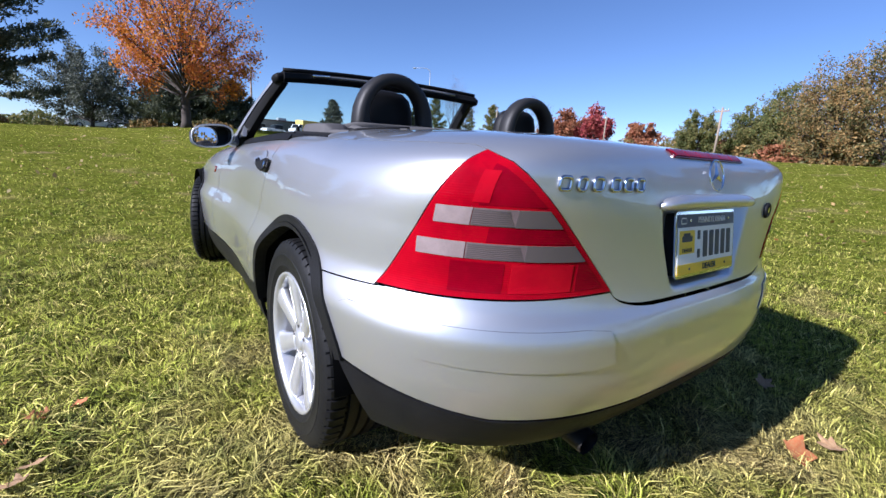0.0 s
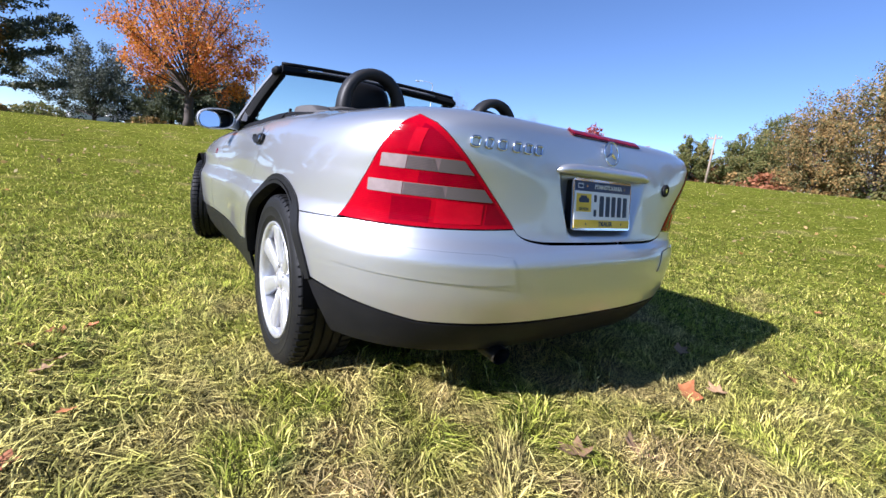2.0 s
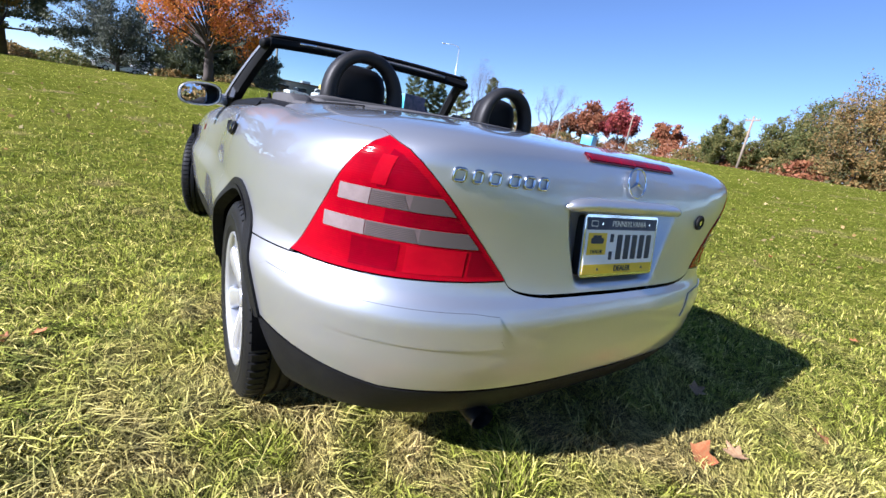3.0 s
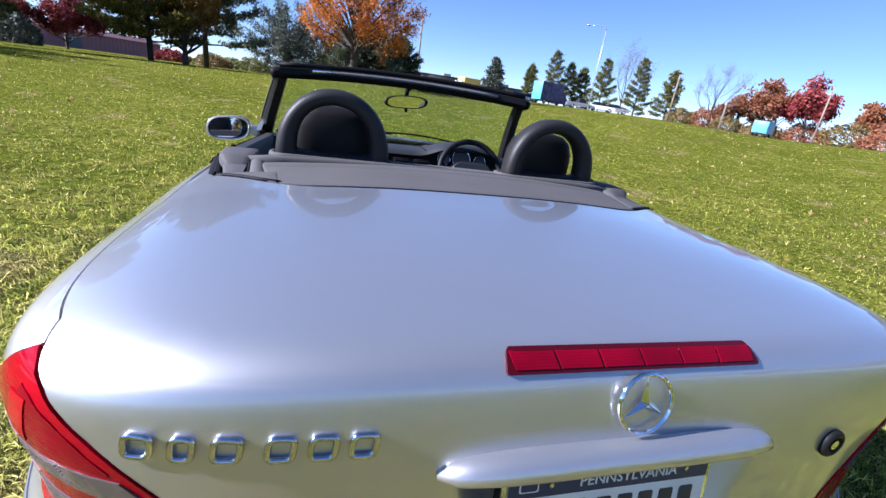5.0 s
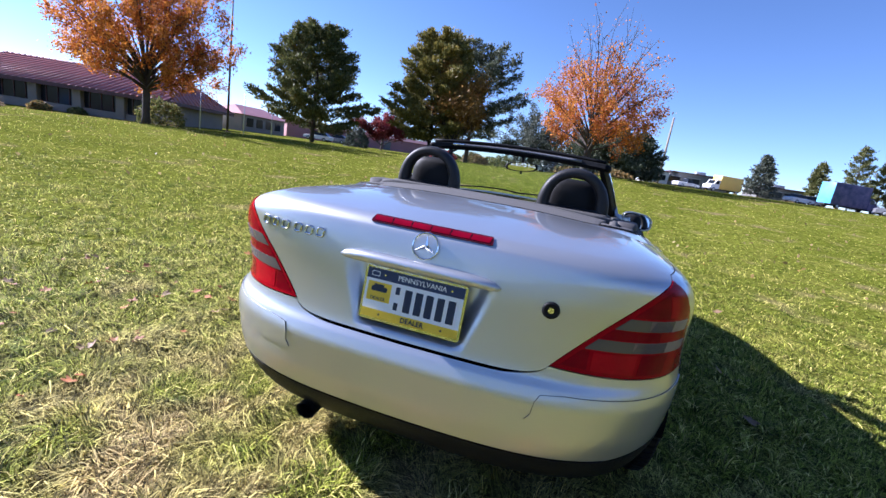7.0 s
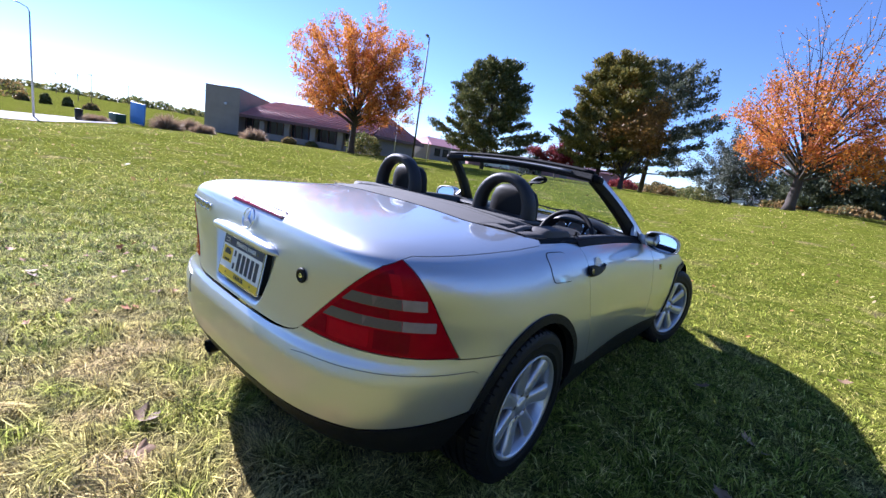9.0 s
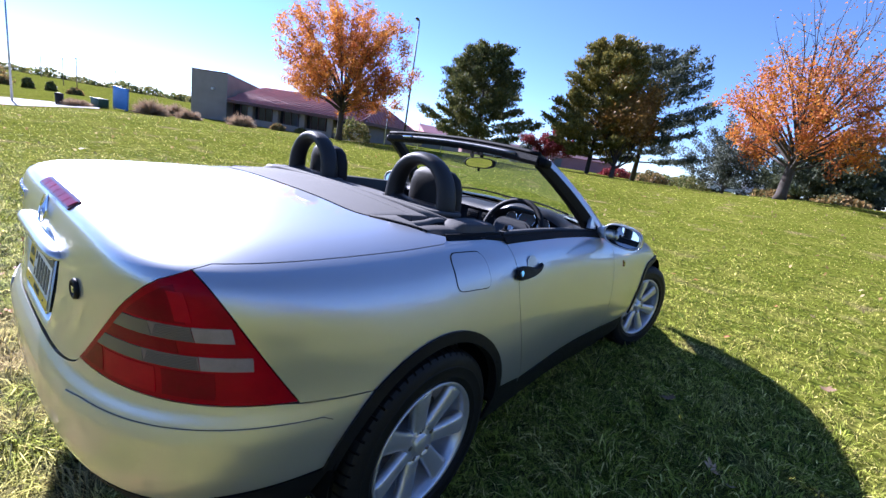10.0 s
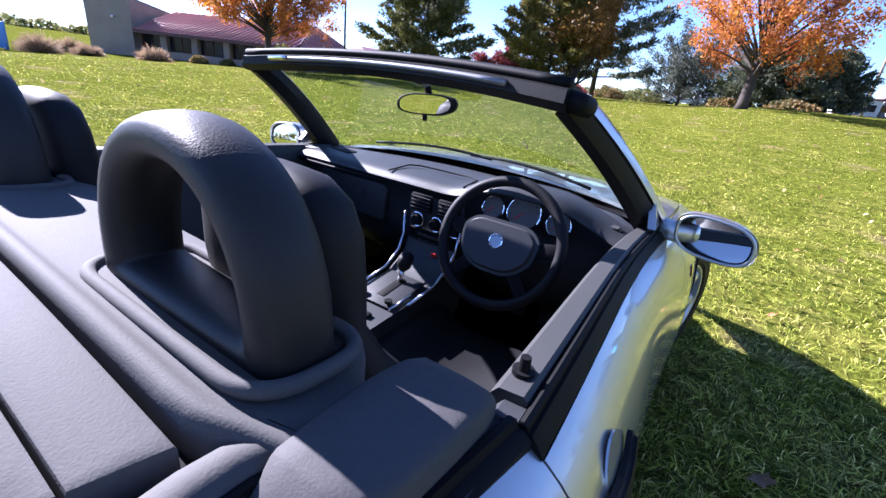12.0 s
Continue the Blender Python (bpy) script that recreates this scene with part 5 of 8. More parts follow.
def deck_normal(x, y):
    e = 0.006
    a = deck_point(x + e, y) - deck_point(x - e, y)
    b = deck_point(x, y + e) - deck_point(x, y - e)
    return a.cross(b).normalized()


def cells(poly, du, dv):
    """A polygon of the parameter plane, cut into a fine grid: its points, faces and border loop."""
    bm = bmesh.new()
    bm.faces.new([bm.verts.new((u, v, 0)) for u, v in poly])
    for k, step in ((0, du), (1, dv)):
        lo, hi = min(p[k] for p in poly), max(p[k] for p in poly)
        for i in range(math.floor(lo / step) + 1, math.ceil(hi / step)):
            co, no = Vector((0, 0, 0)), Vector((0, 0, 0))
            co[k], no[k] = i * step, 1
            bmesh.ops.bisect_plane(bm, geom=list(bm.verts) + list(bm.edges) + list(bm.faces), dist=1e-6, plane_co=co, plane_no=no)
    bmesh.ops.remove_doubles(bm, verts=bm.verts, dist=1e-6)
    bmesh.ops.triangulate(bm, faces=[f for f in bm.faces if len(f.verts) > 4])
    bm.verts.index_update()
    V = [(v.co.x, v.co.y) for v in bm.verts]
    F = [tuple(v.index for v in f.verts) for f in bm.faces]
    E = [(e.verts[0].index, e.verts[1].index) for e in bm.edges if e.is_boundary]
    bm.free()
    return V, F, E


def inset(poly, gap, k=1.0):
    """A polygon drawn in by a gap on all sides; k stretches the first axis to metres."""
    n = len(poly)
    area = sum(poly[i][0] * poly[(i + 1) % n][1] - poly[(i + 1) % n][0] * poly[i][1] for i in range(n))
    sg = 1 if area > 0 else -1
    out = []
    for i in range(n):
        a, b, c = poly[i - 1], poly[i], poly[(i + 1) % n]
        d1 = Vector(((b[0] - a[0]) * k, b[1] - a[1]))
        d2 = Vector(((c[0] - b[0]) * k, c[1] - b[1]))
        if d1.length < 1e-7 or d2.length < 1e-7:
            out.append(b)
            continue
        d1.normalize()
        d2.normalize()
        n1, n2 = Vector((-d1.y, d1.x)) * sg, Vector((-d2.y, d2.x)) * sg
        m = n1 + n2
        m = m / max(m.length_squared / 2, 0.5)
        out.append((b[0] + m.x * gap / k, b[1] + m.y * gap))
    return out


def panel_mesh(name, pieces, depth=0.012, proud=0.0, lip=0.0015):
    """A sheet of skin from (polygon, point, normal, du, dv) pieces, with its edges turned in."""
    V, F, Nn = [], [], []
    for poly, point, normal, du, dv in pieces:
        uv, faces, edges = cells(poly, du, dv)
        base = len(V)
        P = [point(*q) for q in uv]
        N_ = [normal(*q) for q in uv]
        V.extend(p + n * proud for p, n in zip(P, N_))
        Nn.extend(N_)
        flip = False
        turn = 0.0
        for f in faces:
            a, b, c = (V[base + i] for i in f[:3])
            turn += (b - a).cross(c - a).dot(N_[f[0]])
        flip = turn < 0
        F.extend(tuple(base + i for i in (reversed(f) if flip else f)) for f in faces)
        # edges turned in, on points of their own
        nb = {}
        for i, j in edges:
            ids = []
            for k in (i, j):
                for tag, dd in ((0, 0.0), (1, depth)):
                    if (k, tag) not in nb:
                        nb[(k, tag)] = len(V)
                        V.append(P[k] + N_[k] * (proud - dd - (0 if tag else 0.0)))
                        Nn.append(None)
                ids.append((nb[(k, 0)], nb[(k, 1)]))
            F.append((ids[0][0], ids[1][0], ids[1][1], ids[0][1]))
    me = mesh_of(name, V, F)
    # turned-in edges take their own face's normal
    vn = [tuple(n) if n is not None else (0, 0, 0) for n in Nn]
    loops = []
    for poly_ in me.polygons:
        fn = tuple(poly_.normal)
        for vi in poly_.vertices:
            loops.append(vn[vi] if Nn[vi] is not None else fn)
    me.normals_split_custom_set(loops)
    return me


def line(a, b, n):
    return [(a[0] + (b[0] - a[0]) * i / n, a[1] + (b[1] - a[1]) * i / n) for i in range(n)]


def rounded(poly, radius, k=1.0, steps=5):
    """A polygon with its corners rounded off."""
    out, n = [], len(poly)
    for i in range(n):
        a, b, c = (Vector((poly[j % n][0] * k, poly[j % n][1])) for j in (i - 1, i, i + 1))
        r = min(radius, (a - b).length * 0.45, (c - b).length * 0.45)
        p, q = b + (a - b).normalized() * r, b + (c - b).normalized() * r
        for t in range(steps + 1):
            u = t / steps
            w = p * (1 - u) ** 2 + b * 2 * u * (1 - u) + q * u * u
            out.append((w.x / k, w.y))
    return out


def mirrored(poly):
    return [(-u, v) for u, v in reversed(poly)]


# paint and trim
def lens_material(name, a, b, ribs=420.0, rough=0.12, spec=0.09):
    """Moulded lamp plastic: fine level ribbing and a patchwork of prisms behind a smooth face."""
    m = bpy.data.materials.new(name)
    m.use_nodes = True
    N, L = m.node_tree.nodes, m.node_tree.links
    p = N["Principled BSDF"]
    tc, vo, wv = N.new("ShaderNodeTexCoord"), N.new("ShaderNodeTexVoronoi"), N.new("ShaderNodeTexWave")
    vo.distance = "CHEBYCHEV"
    vo.inputs["Scale"].default_value = 85.0
    wv.bands_direction = "Z"
    wv.inputs["Scale"].default_value = ribs / 6.2832
    L.new(tc.outputs["Object"], vo.inputs["Vector"])
    L.new(tc.outputs["Object"], wv.inputs["Vector"])
    n = N.new("ShaderNodeTexNoise")
    n.inputs["Scale"].default_value = 11.0
    L.new(tc.outputs["Object"], n.inputs["Vector"])
    ad = N.new("ShaderNodeMath")
    ad.operation = "MULTIPLY_ADD"
    ad.inputs[1].default_value = 0.14
    L.new(vo.outputs["Color"], ad.inputs[0])
    L.new(n.outputs["Fac"], ad.inputs[2])
    mr = N.new("ShaderNodeMapRange")
    mr.inputs["From Min"].default_value, mr.inputs["From Max"].default_value = 0.40, 0.80
    L.new(ad.outputs[0], mr.inputs["Value"])
    mx = N.new("ShaderNodeMix")
    mx.data_type = "RGBA"
    mx.inputs["A"].default_value, mx.inputs["B"].default_value = (*a, 1), (*b, 1)
    L.new(mr.outputs[0], mx.inputs["Factor"])
    L.new(mx.outputs["Result"], p.inputs["Base Color"])
    bp = N.new("ShaderNodeBump")
    bp.inputs["Strength"].default_value, bp.inputs["Distance"].default_value = 0.10, 0.002
    L.new(wv.outputs["Fac"], bp.inputs["Height"])
    L.new(bp.outputs[0], p.inputs["Normal"])
    p.inputs["Roughness"].default_value, p.inputs["Specular IOR Level"].default_value = rough, spec
    return m


M_SILVER = material("silver paint", (0.555, 0.556, 0.560), 0.38, 0.82, second=(0.525, 0.526, 0.530), scale=3, fine=900, mix=0.2, coat=1.0, coat_rough=0.03, spec=0.5)
M_BLACK = material("black plastic trim", (0.007, 0.007, 0.0075), 0.5, second=(0.011, 0.011, 0.0115), scale=8, fine=200, bump=0.12, bump_scale=500, spec=0.16)
M_SEAL = material("black rubber seal", (0.0055, 0.0055, 0.006), 0.62, spec=0.14)
M_SEAM = material("shadowed panel joint", (0.09, 0.09, 0.092), 0.5, 0.3)
# near-black: shade under the car and behind its linings is in the colour
M_DARK = material("hidden parts painted unlit", (0.004, 0.004, 0.004), 0.95, spec=0.05)
M_REDLENS = lens_material("red lamp lens", (0.32, 0.001, 0.008), (0.22, 0.0, 0.006))

# where the panels meet, in (s, level)
LAMP_IN, LAMP_TOP, LAMP_OUT = (s_of_x(0.405, 0.640), 0.640), (s_of_x(0.668, 0.914), 0.914), (s_of_y(-0.436, 0.622), 0.622)
ARCH_R = 0.365


def arch(yc, a0, a1, n, r=ARCH_R, zc=0.315):
    """Points of a wheel arch from one angle to another, in degrees from straight ahead."""
    out = []
    for i in range(n + 1):
        a = radians(a0 + (a1 - a0) * i / n)
        y, z = yc + r * math.cos(a), zc + r * math.sin(a)
        z_level = z if y < -0.1 or z < 0.5 else 0.5 + (z - 0.5) / belt_scale(y)
        out.append((s_of_y(y, z_level), z_level))
    return out


def curve2(a, b, bulge, n):
    """From a to b, bowed sideways."""
    out = []
    for i in range(n):
        t = i / n
        out.append((a[0] + (b[0] - a[0]) * t + bulge[0] * 4 * t * (1 - t), a[1] + (b[1] - a[1]) * t + bulge[1] * 4 * t * (1 - t)))
    return out


Z_DOOR = 0.905
DOOR_REAR = [(0.922, 0.405), (0.75, 0.42), (0.60, 0.46), (0.45, 0.52), (0.36, 0.565)]
def bowed(a, b, bulge, n, to_s):
    out = []
    for i in range(n):
        t = i / n
        z = a[1] + (b[1] - a[1]) * t
        out.append((to_s(a[0] + (b[0] - a[0]) * t + bulge * 4 * t * (1 - t), z), z))
    return out


lamp_inner = bowed((0.668, 0.914), (0.405, 0.640), -0.006, 14, s_of_x)
lamp_bottom = curve2(LAMP_IN, LAMP_OUT, (0, -0.004), 16)
lamp_outer = bowed((-0.436, 0.622), (skin(*LAMP_TOP).y, 0.914), -0.004, 14, s_of_y)
door_rear = [(1 + curve_at([(z, y) for z, y in reversed(DOOR_REAR)], 0.93 - 0.60 * i / 14) - YC, 0.93 - 0.60 * i / 14) for i in range(15)]
S_DOOR_F = 1 + 1.52 - YC
POLY_LAMP = lamp_inner + lamp_bottom + lamp_outer
POLY_QUARTER = ([LAMP_TOP] + list(reversed(lamp_outer)) + line((LAMP_OUT[0], 0.618), (s_of_y(-0.22, 0.605), 0.605), 8) + list(reversed(arch(0, 12, 128, 22)))
                + [(1 + 0.55 - YC, 0.365)] + list(reversed(door_rear)) + line((door_rear[0][0], Z_SEAM), (LAMP_TOP[0] + 0.02, Z_SEAM), 16) + line((LAMP_TOP[0] + 0.02, Z_SEAM), LAMP_TOP, 8))
POLY_DOOR = [p for p in door_rear if p[1] < Z_DOOR - 0.003] + line((door_rear[-1][0], 0.36), (S_DOOR_F, 0.36), 8) + line((S_DOOR_F, 0.36), (S_DOOR_F, Z_DOOR), 8) + line((S_DOOR_F, Z_DOOR), (1 + 0.407 - YC, Z_DOOR), 10) + [(1 + 0.407 - YC, Z_DOOR)]
POLY_FENDER = ([(S_DOOR_F, Z_SEAM), (S_DOOR_F, 0.36)] + list(reversed(arch(2.4, 2, 177, 26))) + line((s_of_y(2.4 + ARCH_R, 0.33), 0.33), (1 + YF - YC + 0.97, 0.33), 8)
               + line((1 + YF - YC + 0.97, 0.33), (1 + YF - YC + 0.97, Z_SEAM), 6) + line((1 + YF - YC + 0.97, Z_SEAM), (S_DOOR_F, Z_SEAM), 16))
POLY_SILL = [(1 + 0.36 - YC, 0.17), (1 + 0.36 - YC, 0.40)] + line((1 + 0.57 - YC, 0.355), (1 + 2.04 - YC, 0.355), 10) + [(1 + 2.03 - YC, 0.17)]
bump_side = [(s_of_y(-0.22, 0.605), 0.6032)] + arch(0, 128, 160, 8)
S_BUMP = bump_side[-1][0]
half_top = line((0.0, 0.596), (s_of_x(0.26, 0.598), 0.598), 6) + curve2((s_of_x(0.26, 0.598), 0.598), LAMP_IN, (0.018, -0.008), 8) + [(u, v - 0.0015) for u, v in lamp_bottom] + line((LAMP_OUT[0], 0.6165), bump_side[0], 8)
half_bumper = half_top + bump_side + line((S_BUMP, 0.43), (s_of_x(0.62, 0.37), 0.372), 8) + line((s_of_x(0.62, 0.37), 0.372), (0, 0.362), 10)
POLY_BUMPER = half_bumper + [(-u, v) for u, v in reversed(half_bumper) if u > 1e-6]
half_valance = line((0, 0.357), (s_of_x(0.62, 0.37), 0.367), 10) + line((s_of_x(0.62, 0.37), 0.367), (S_BUMP, 0.425), 8) + line((S_BUMP, 0.425), (s_of_y(-0.40, 0.26), 0.26), 6) + line((s_of_y(-0.40, 0.26), 0.26), (0, 0.25), 12)
POLY_VALANCE = half_valance + [(-u, v) for u, v in reversed(half_valance) if u > 1e-6]
half_lid = line((0.0, 0.604), (s_of_x(0.26, 0.606), 0.606), 6) + curve2((s_of_x(0.26, 0.606), 0.606), LAMP_IN, (0.018, -0.008), 8) + list(reversed(lamp_inner)) + line(LAMP_TOP, (LAMP_TOP[0] + 0.02, Z_SEAM), 8)
top_edge = line((LAMP_TOP[0] + 0.02, Z_SEAM), (0, Z_SEAM), 24)
POLY_LIDFACE = half_lid + top_edge + [(-u, v) for u, v in reversed(half_lid + top_edge) if u > 1e-6]


def lid_front(x):
    """The front edge of the boot lid: nearly straight across, then sweeping ahead to the corner."""
    a = abs(x - X_MID) + X_MID
    return -0.075 + 0.17 * smoothstep(0.42, 0.76, a) + 0.045 * smoothstep(0.655, 0.695, a)


def lid_top_polygon():
    """The lid's upper sheet in plan, out to the same level as its tail face."""
    half = []
    for i in range(150):
        s = (LAMP_TOP[0] + 0.02) * (i + 0.001) / 149
        p = skin(s, Z_SEAM)
        half.append((p.x, p.y))
    yend = 0.072
    y0 = half[-1][1]
    for i in range(1, 25):
        y = y0 + (yend - y0) * i / 24
        half.append((skin(s_of_y(y, Z_SEAM), Z_SEAM).x - 0.001, y))
    edge = half[-1][0]
    half += [(edge - 0.004, 0.090), (edge - 0.013, 0.106), (edge - 0.025, 0.115)]
    edge = 0.690
    for i in range(20):
        x = X_MID + (edge - X_MID) * (1 - (i / 20) ** 1.3)
        half.append((x, min(lid_front(x), 0.118)))
    half.append((X_MID, lid_front(X_MID)))
    half = half[1:]
    return half + [(2 * X_MID - x, y) for x, y in reversed(half)]


def lid_skin(s, z):
    """The lid's tail face, scooped out round the number plate."""
    p = skin(s, z)
    half = 0.172 + 0.062 * smoothstep(0.60, 0.83, z) ** 0.8
    m = (1 - smoothstep(half - 0.055, half, abs(p.x)) ) * smoothstep(0.615, 0.645, z) * (1 - smoothstep(0.818, 0.826, z))
    return p + Vector((0, 0.034 * m, 0))


def lid_normal(s, z):
    e = 0.003
    a = lid_skin(s + e, z) - lid_skin(s - e, z)
    b = lid_skin(s, z + e) - lid_skin(s, z - e)
    n = a.cross(b).normalized()
    return -n if n.y > 0 else n


def flank(y, z):
    return skin(s_of_y(y, z), z)


def flank_normal(y, z):
    return skin_normal(s_of_y(y, z), z)


def flank_left(y, z):
    return skin(-s_of_y(y, z), z)


def flank_left_normal(y, z):
    return skin_normal(-s_of_y(y, z), z)


def to_flank(poly):
    """A polygon of the flank, from (s, level) to (y, level)."""
    return [(skin(abs(s), z).y, z) for s, z in poly]


def flank_sheet(poly, left, du=0.02, dv=0.015, gap=0.0025):
    return (inset(poly, gap), flank_left if left else flank, flank_left_normal if left else flank_normal, du, dv)


def sheet(poly, du=0.03, dv=0.02, gap=0.0025, k=1.0):
    return (inset(poly, gap, k), skin, skin_normal, du, dv)


def clip_band(poly, lo, hi):
    """The part of a polygon between two levels."""
    for keep, lev in ((1, lo), (-1, hi)):
        out = []
        for i in range(len(poly)):
            a, b = poly[i - 1], poly[i]
            ia, ib = keep * (a[1] - lev) >= 0, keep * (b[1] - lev) >= 0
            if ia != ib:
                t = (lev - a[1]) / (b[1] - a[1])
                out.append((a[0] + (b[0] - a[0]) * t, lev))
            if ib:
                out.append(b)
        poly = out
    return poly


def both(poly):
    return (poly, mirrored(poly))


def on_skin(x=None, y=None, z=0.8, sg=1, proud=0.0):
    """A frame on the skin: its third axis points outwards, its first along the car's side or tail."""
    s = s_of_x(x, z) if x is not None else s_of_y(y, z) * sg
    p, n = skin(s, z), skin_normal(s, z)
    u = Vector((0, 0, 1)).cross(n).normalized()
    v = n.cross(u)
    m = Matrix.Identity(4)
    for i, c in enumerate((u, v, n)):
        m[0][i], m[1][i], m[2][i] = c
    m.translation = p + n * proud
    return m


def moved(bm, m):
    bm.transform(m)
    return bm


def disc_bm(r, depth, steps=24, bevel=0.0, r2=None):
    bm = bmesh.new()
    bmesh.ops.create_cone(bm, cap_ends=True, segments=steps, radius1=r, radius2=r if r2 is None else r2, depth=depth)
    if bevel:
        bmesh.ops.bevel(bm, geom=[e for e in bm.edges if all(len(f.verts) > 4 for f in e.link_faces) or any(len(f.verts) > 4 for f in e.link_faces)], offset=bevel, segments=2, affect="EDGES")
    return bm


def ring_bm(r, t, steps=40, sides=10, flat=1.0):
    V, F = tube([(r * math.cos(2 * math.pi * i / steps), r * math.sin(2 * math.pi * i / steps), 0) for i in range(steps)], t, sides=sides, closed=True, flat=flat, up=(0, 0, 1))
    bm = bmesh.new()
    vs = [bm.verts.new(v) for v in V]
    for f in F:
        bm.faces.new([vs[i] for i in f])
    return bm


def prism_bm(poly, depth):
    """A flat outline given thickness along z."""
    bm = bmesh.new()
    f = bm.faces.new([bm.verts.new((u, v, 0)) for u, v in poly])
    r = bmesh.ops.extrude_face_region(bm, geom=[f])
    bmesh.ops.translate(bm, verts=[v for v in r["geom"] if isinstance(v, bmesh.types.BMVert)], vec=(0, 0, depth))
    bmesh.ops.recalc_face_normals(bm, faces=bm.faces)
    return bm


def rounded_rect(w, h, r, steps=5):
    return rounded([(-w / 2, -h / 2), (w / 2, -h / 2), (w / 2, h / 2), (-w / 2, h / 2)], r, steps=steps)


def loft(rows, closed=False, cap=False):
    """Faces between rows of points of equal length."""
    V = [p for r in rows for p in r]
    k = len(rows[0])
    F = []
    for i in range(len(rows) - 1):
        for j in range(k if closed else k - 1):
            j2 = (j + 1) % k
            F.append((i * k + j, i * k + j2, (i + 1) * k + j2, (i + 1) * k + j))
    if cap:
        F.append(tuple(range(k - 1, -1, -1)))
        F.append(tuple((len(rows) - 1) * k + j for j in range(k)))
    return V, F


def blob(rows, closed=True, name="pad", angle=50):
    """A lofted, capped cushion-like mesh."""
    me = mesh_of(name, *loft(rows, closed, True))
    return fix_normals(me)


M_TYRE = material("tyre rubber", (0.0045, 0.0045, 0.005), 0.55, second=(0.009, 0.009, 0.009), scale=7, fine=90, bump=0.1, bump_scale=120, spec=0.25)
M_RIM = material("silver wheel paint", (0.60, 0.60, 0.61), 0.32, 0.65, second=(0.52, 0.52, 0.53), scale=9, fine=80, coat=0.6)
M_CHROME = material("chrome", (0.75, 0.76, 0.78), 0.06, 1.0)
M_LEATHER = material("black leather", (0.0055, 0.0055, 0.0065), 0.58, second=(0.008, 0.008, 0.009), scale=5, fine=180, bump=0.06, bump_scale=700, spec=0.28)
M_VINYL = material("black grained vinyl", (0.052, 0.049, 0.047), 0.84, second=(0.068, 0.064, 0.062), scale=4, fine=150, bump=0.10, bump_scale=380, spec=0.75)
M_PAD = material("dark grey padded vinyl", (0.055, 0.052, 0.053), 0.72, second=(0.072, 0.068, 0.068), scale=4, fine=150, bump=0.09, bump_scale=420, spec=0.36)
M_HOOP = material("black grained hoop leather", (0.013, 0.0125, 0.0125), 0.5, second=(0.019, 0.018, 0.018), scale=5, fine=180, bump=0.09, bump_scale=420, spec=0.36)
M_DASH = material("charcoal dashboard", (0.022, 0.024, 0.027), 0.5, second=(0.029, 0.031, 0.034), scale=6, fine=160, bump=0.06, bump_scale=700)
M_CAP = material("grey door capping", (0.040, 0.040, 0.039), 0.6, second=(0.033, 0.033, 0.032), bump=0.06, bump_scale=700)
M_CLEAR = material("frosted clear lamp lens", (0.26, 0.205, 0.20), 0.30, 0.0, second=(0.21, 0.165, 0.16), scale=40, fine=300, spec=0.3)
M_CLEAR2 = material("smoky ribbed lamp lens", (0.15, 0.11, 0.11), 0.2, 0.0, second=(0.12, 0.09, 0.09), scale=40, fine=300, spec=0.3)
M_REDDEEP = material("deep red lamp lens", (0.19, 0.001, 0.016), 0.14, 0.0, second=(0.16, 0.001, 0.013), scale=4, fine=8, coat=0.35, coat_rough=0.02)
M_WHITE = material("white plate enamel", (0.78, 0.79, 0.80), 0.35, second=(0.72, 0.73, 0.74))
M_NAVY = material("navy plate enamel", (0.018, 0.03, 0.09), 0.35)
M_YELLOW = material("yellow plate enamel", (0.75, 0.52, 0.03), 0.35, second=(0.70, 0.48, 0.03))
M_INK = material("dark plate print", (0.012, 0.02, 0.05), 0.4)
M_DIAL = material("pale dial face", (0.16, 0.155, 0.145), 0.7, spec=0.1)
M_REDKNOB = material("red switch", (0.5, 0.02, 0.02), 0.4)


def glass_material(name, tint, rough=0.0, clear=0.93):
    """Thin glass: mostly seen through, with a Fresnel gloss."""
    m = bpy.data.materials.new(name)
    m.use_nodes = True
    N, L = m.node_tree.nodes, m.node_tree.links
    N.remove(N["Principled BSDF"])
    t, g, f, x = N.new("ShaderNodeBsdfTransparent"), N.new("ShaderNodeBsdfGlossy"), N.new("ShaderNodeFresnel"), N.new("ShaderNodeMixShader")
    t.inputs[0].default_value = (*tint, 1)
    g.inputs["Roughness"].default_value = rough
    f.inputs[0].default_value = 1.45
    L.new(f.outputs[0], x.inputs[0])
    L.new(t.outputs[0], x.inputs[1])
    L.new(g.outputs[0], x.inputs[2])
    L.new(x.outputs[0], N["Material Output"].inputs["Surface"])
    return m


M_GLASS = glass_material("green-tinted windscreen glass", (0.80, 0.90, 0.84))
M_MIRROR = material("mirror", (0.85, 0.86, 0.87), 0.01, 1.0)

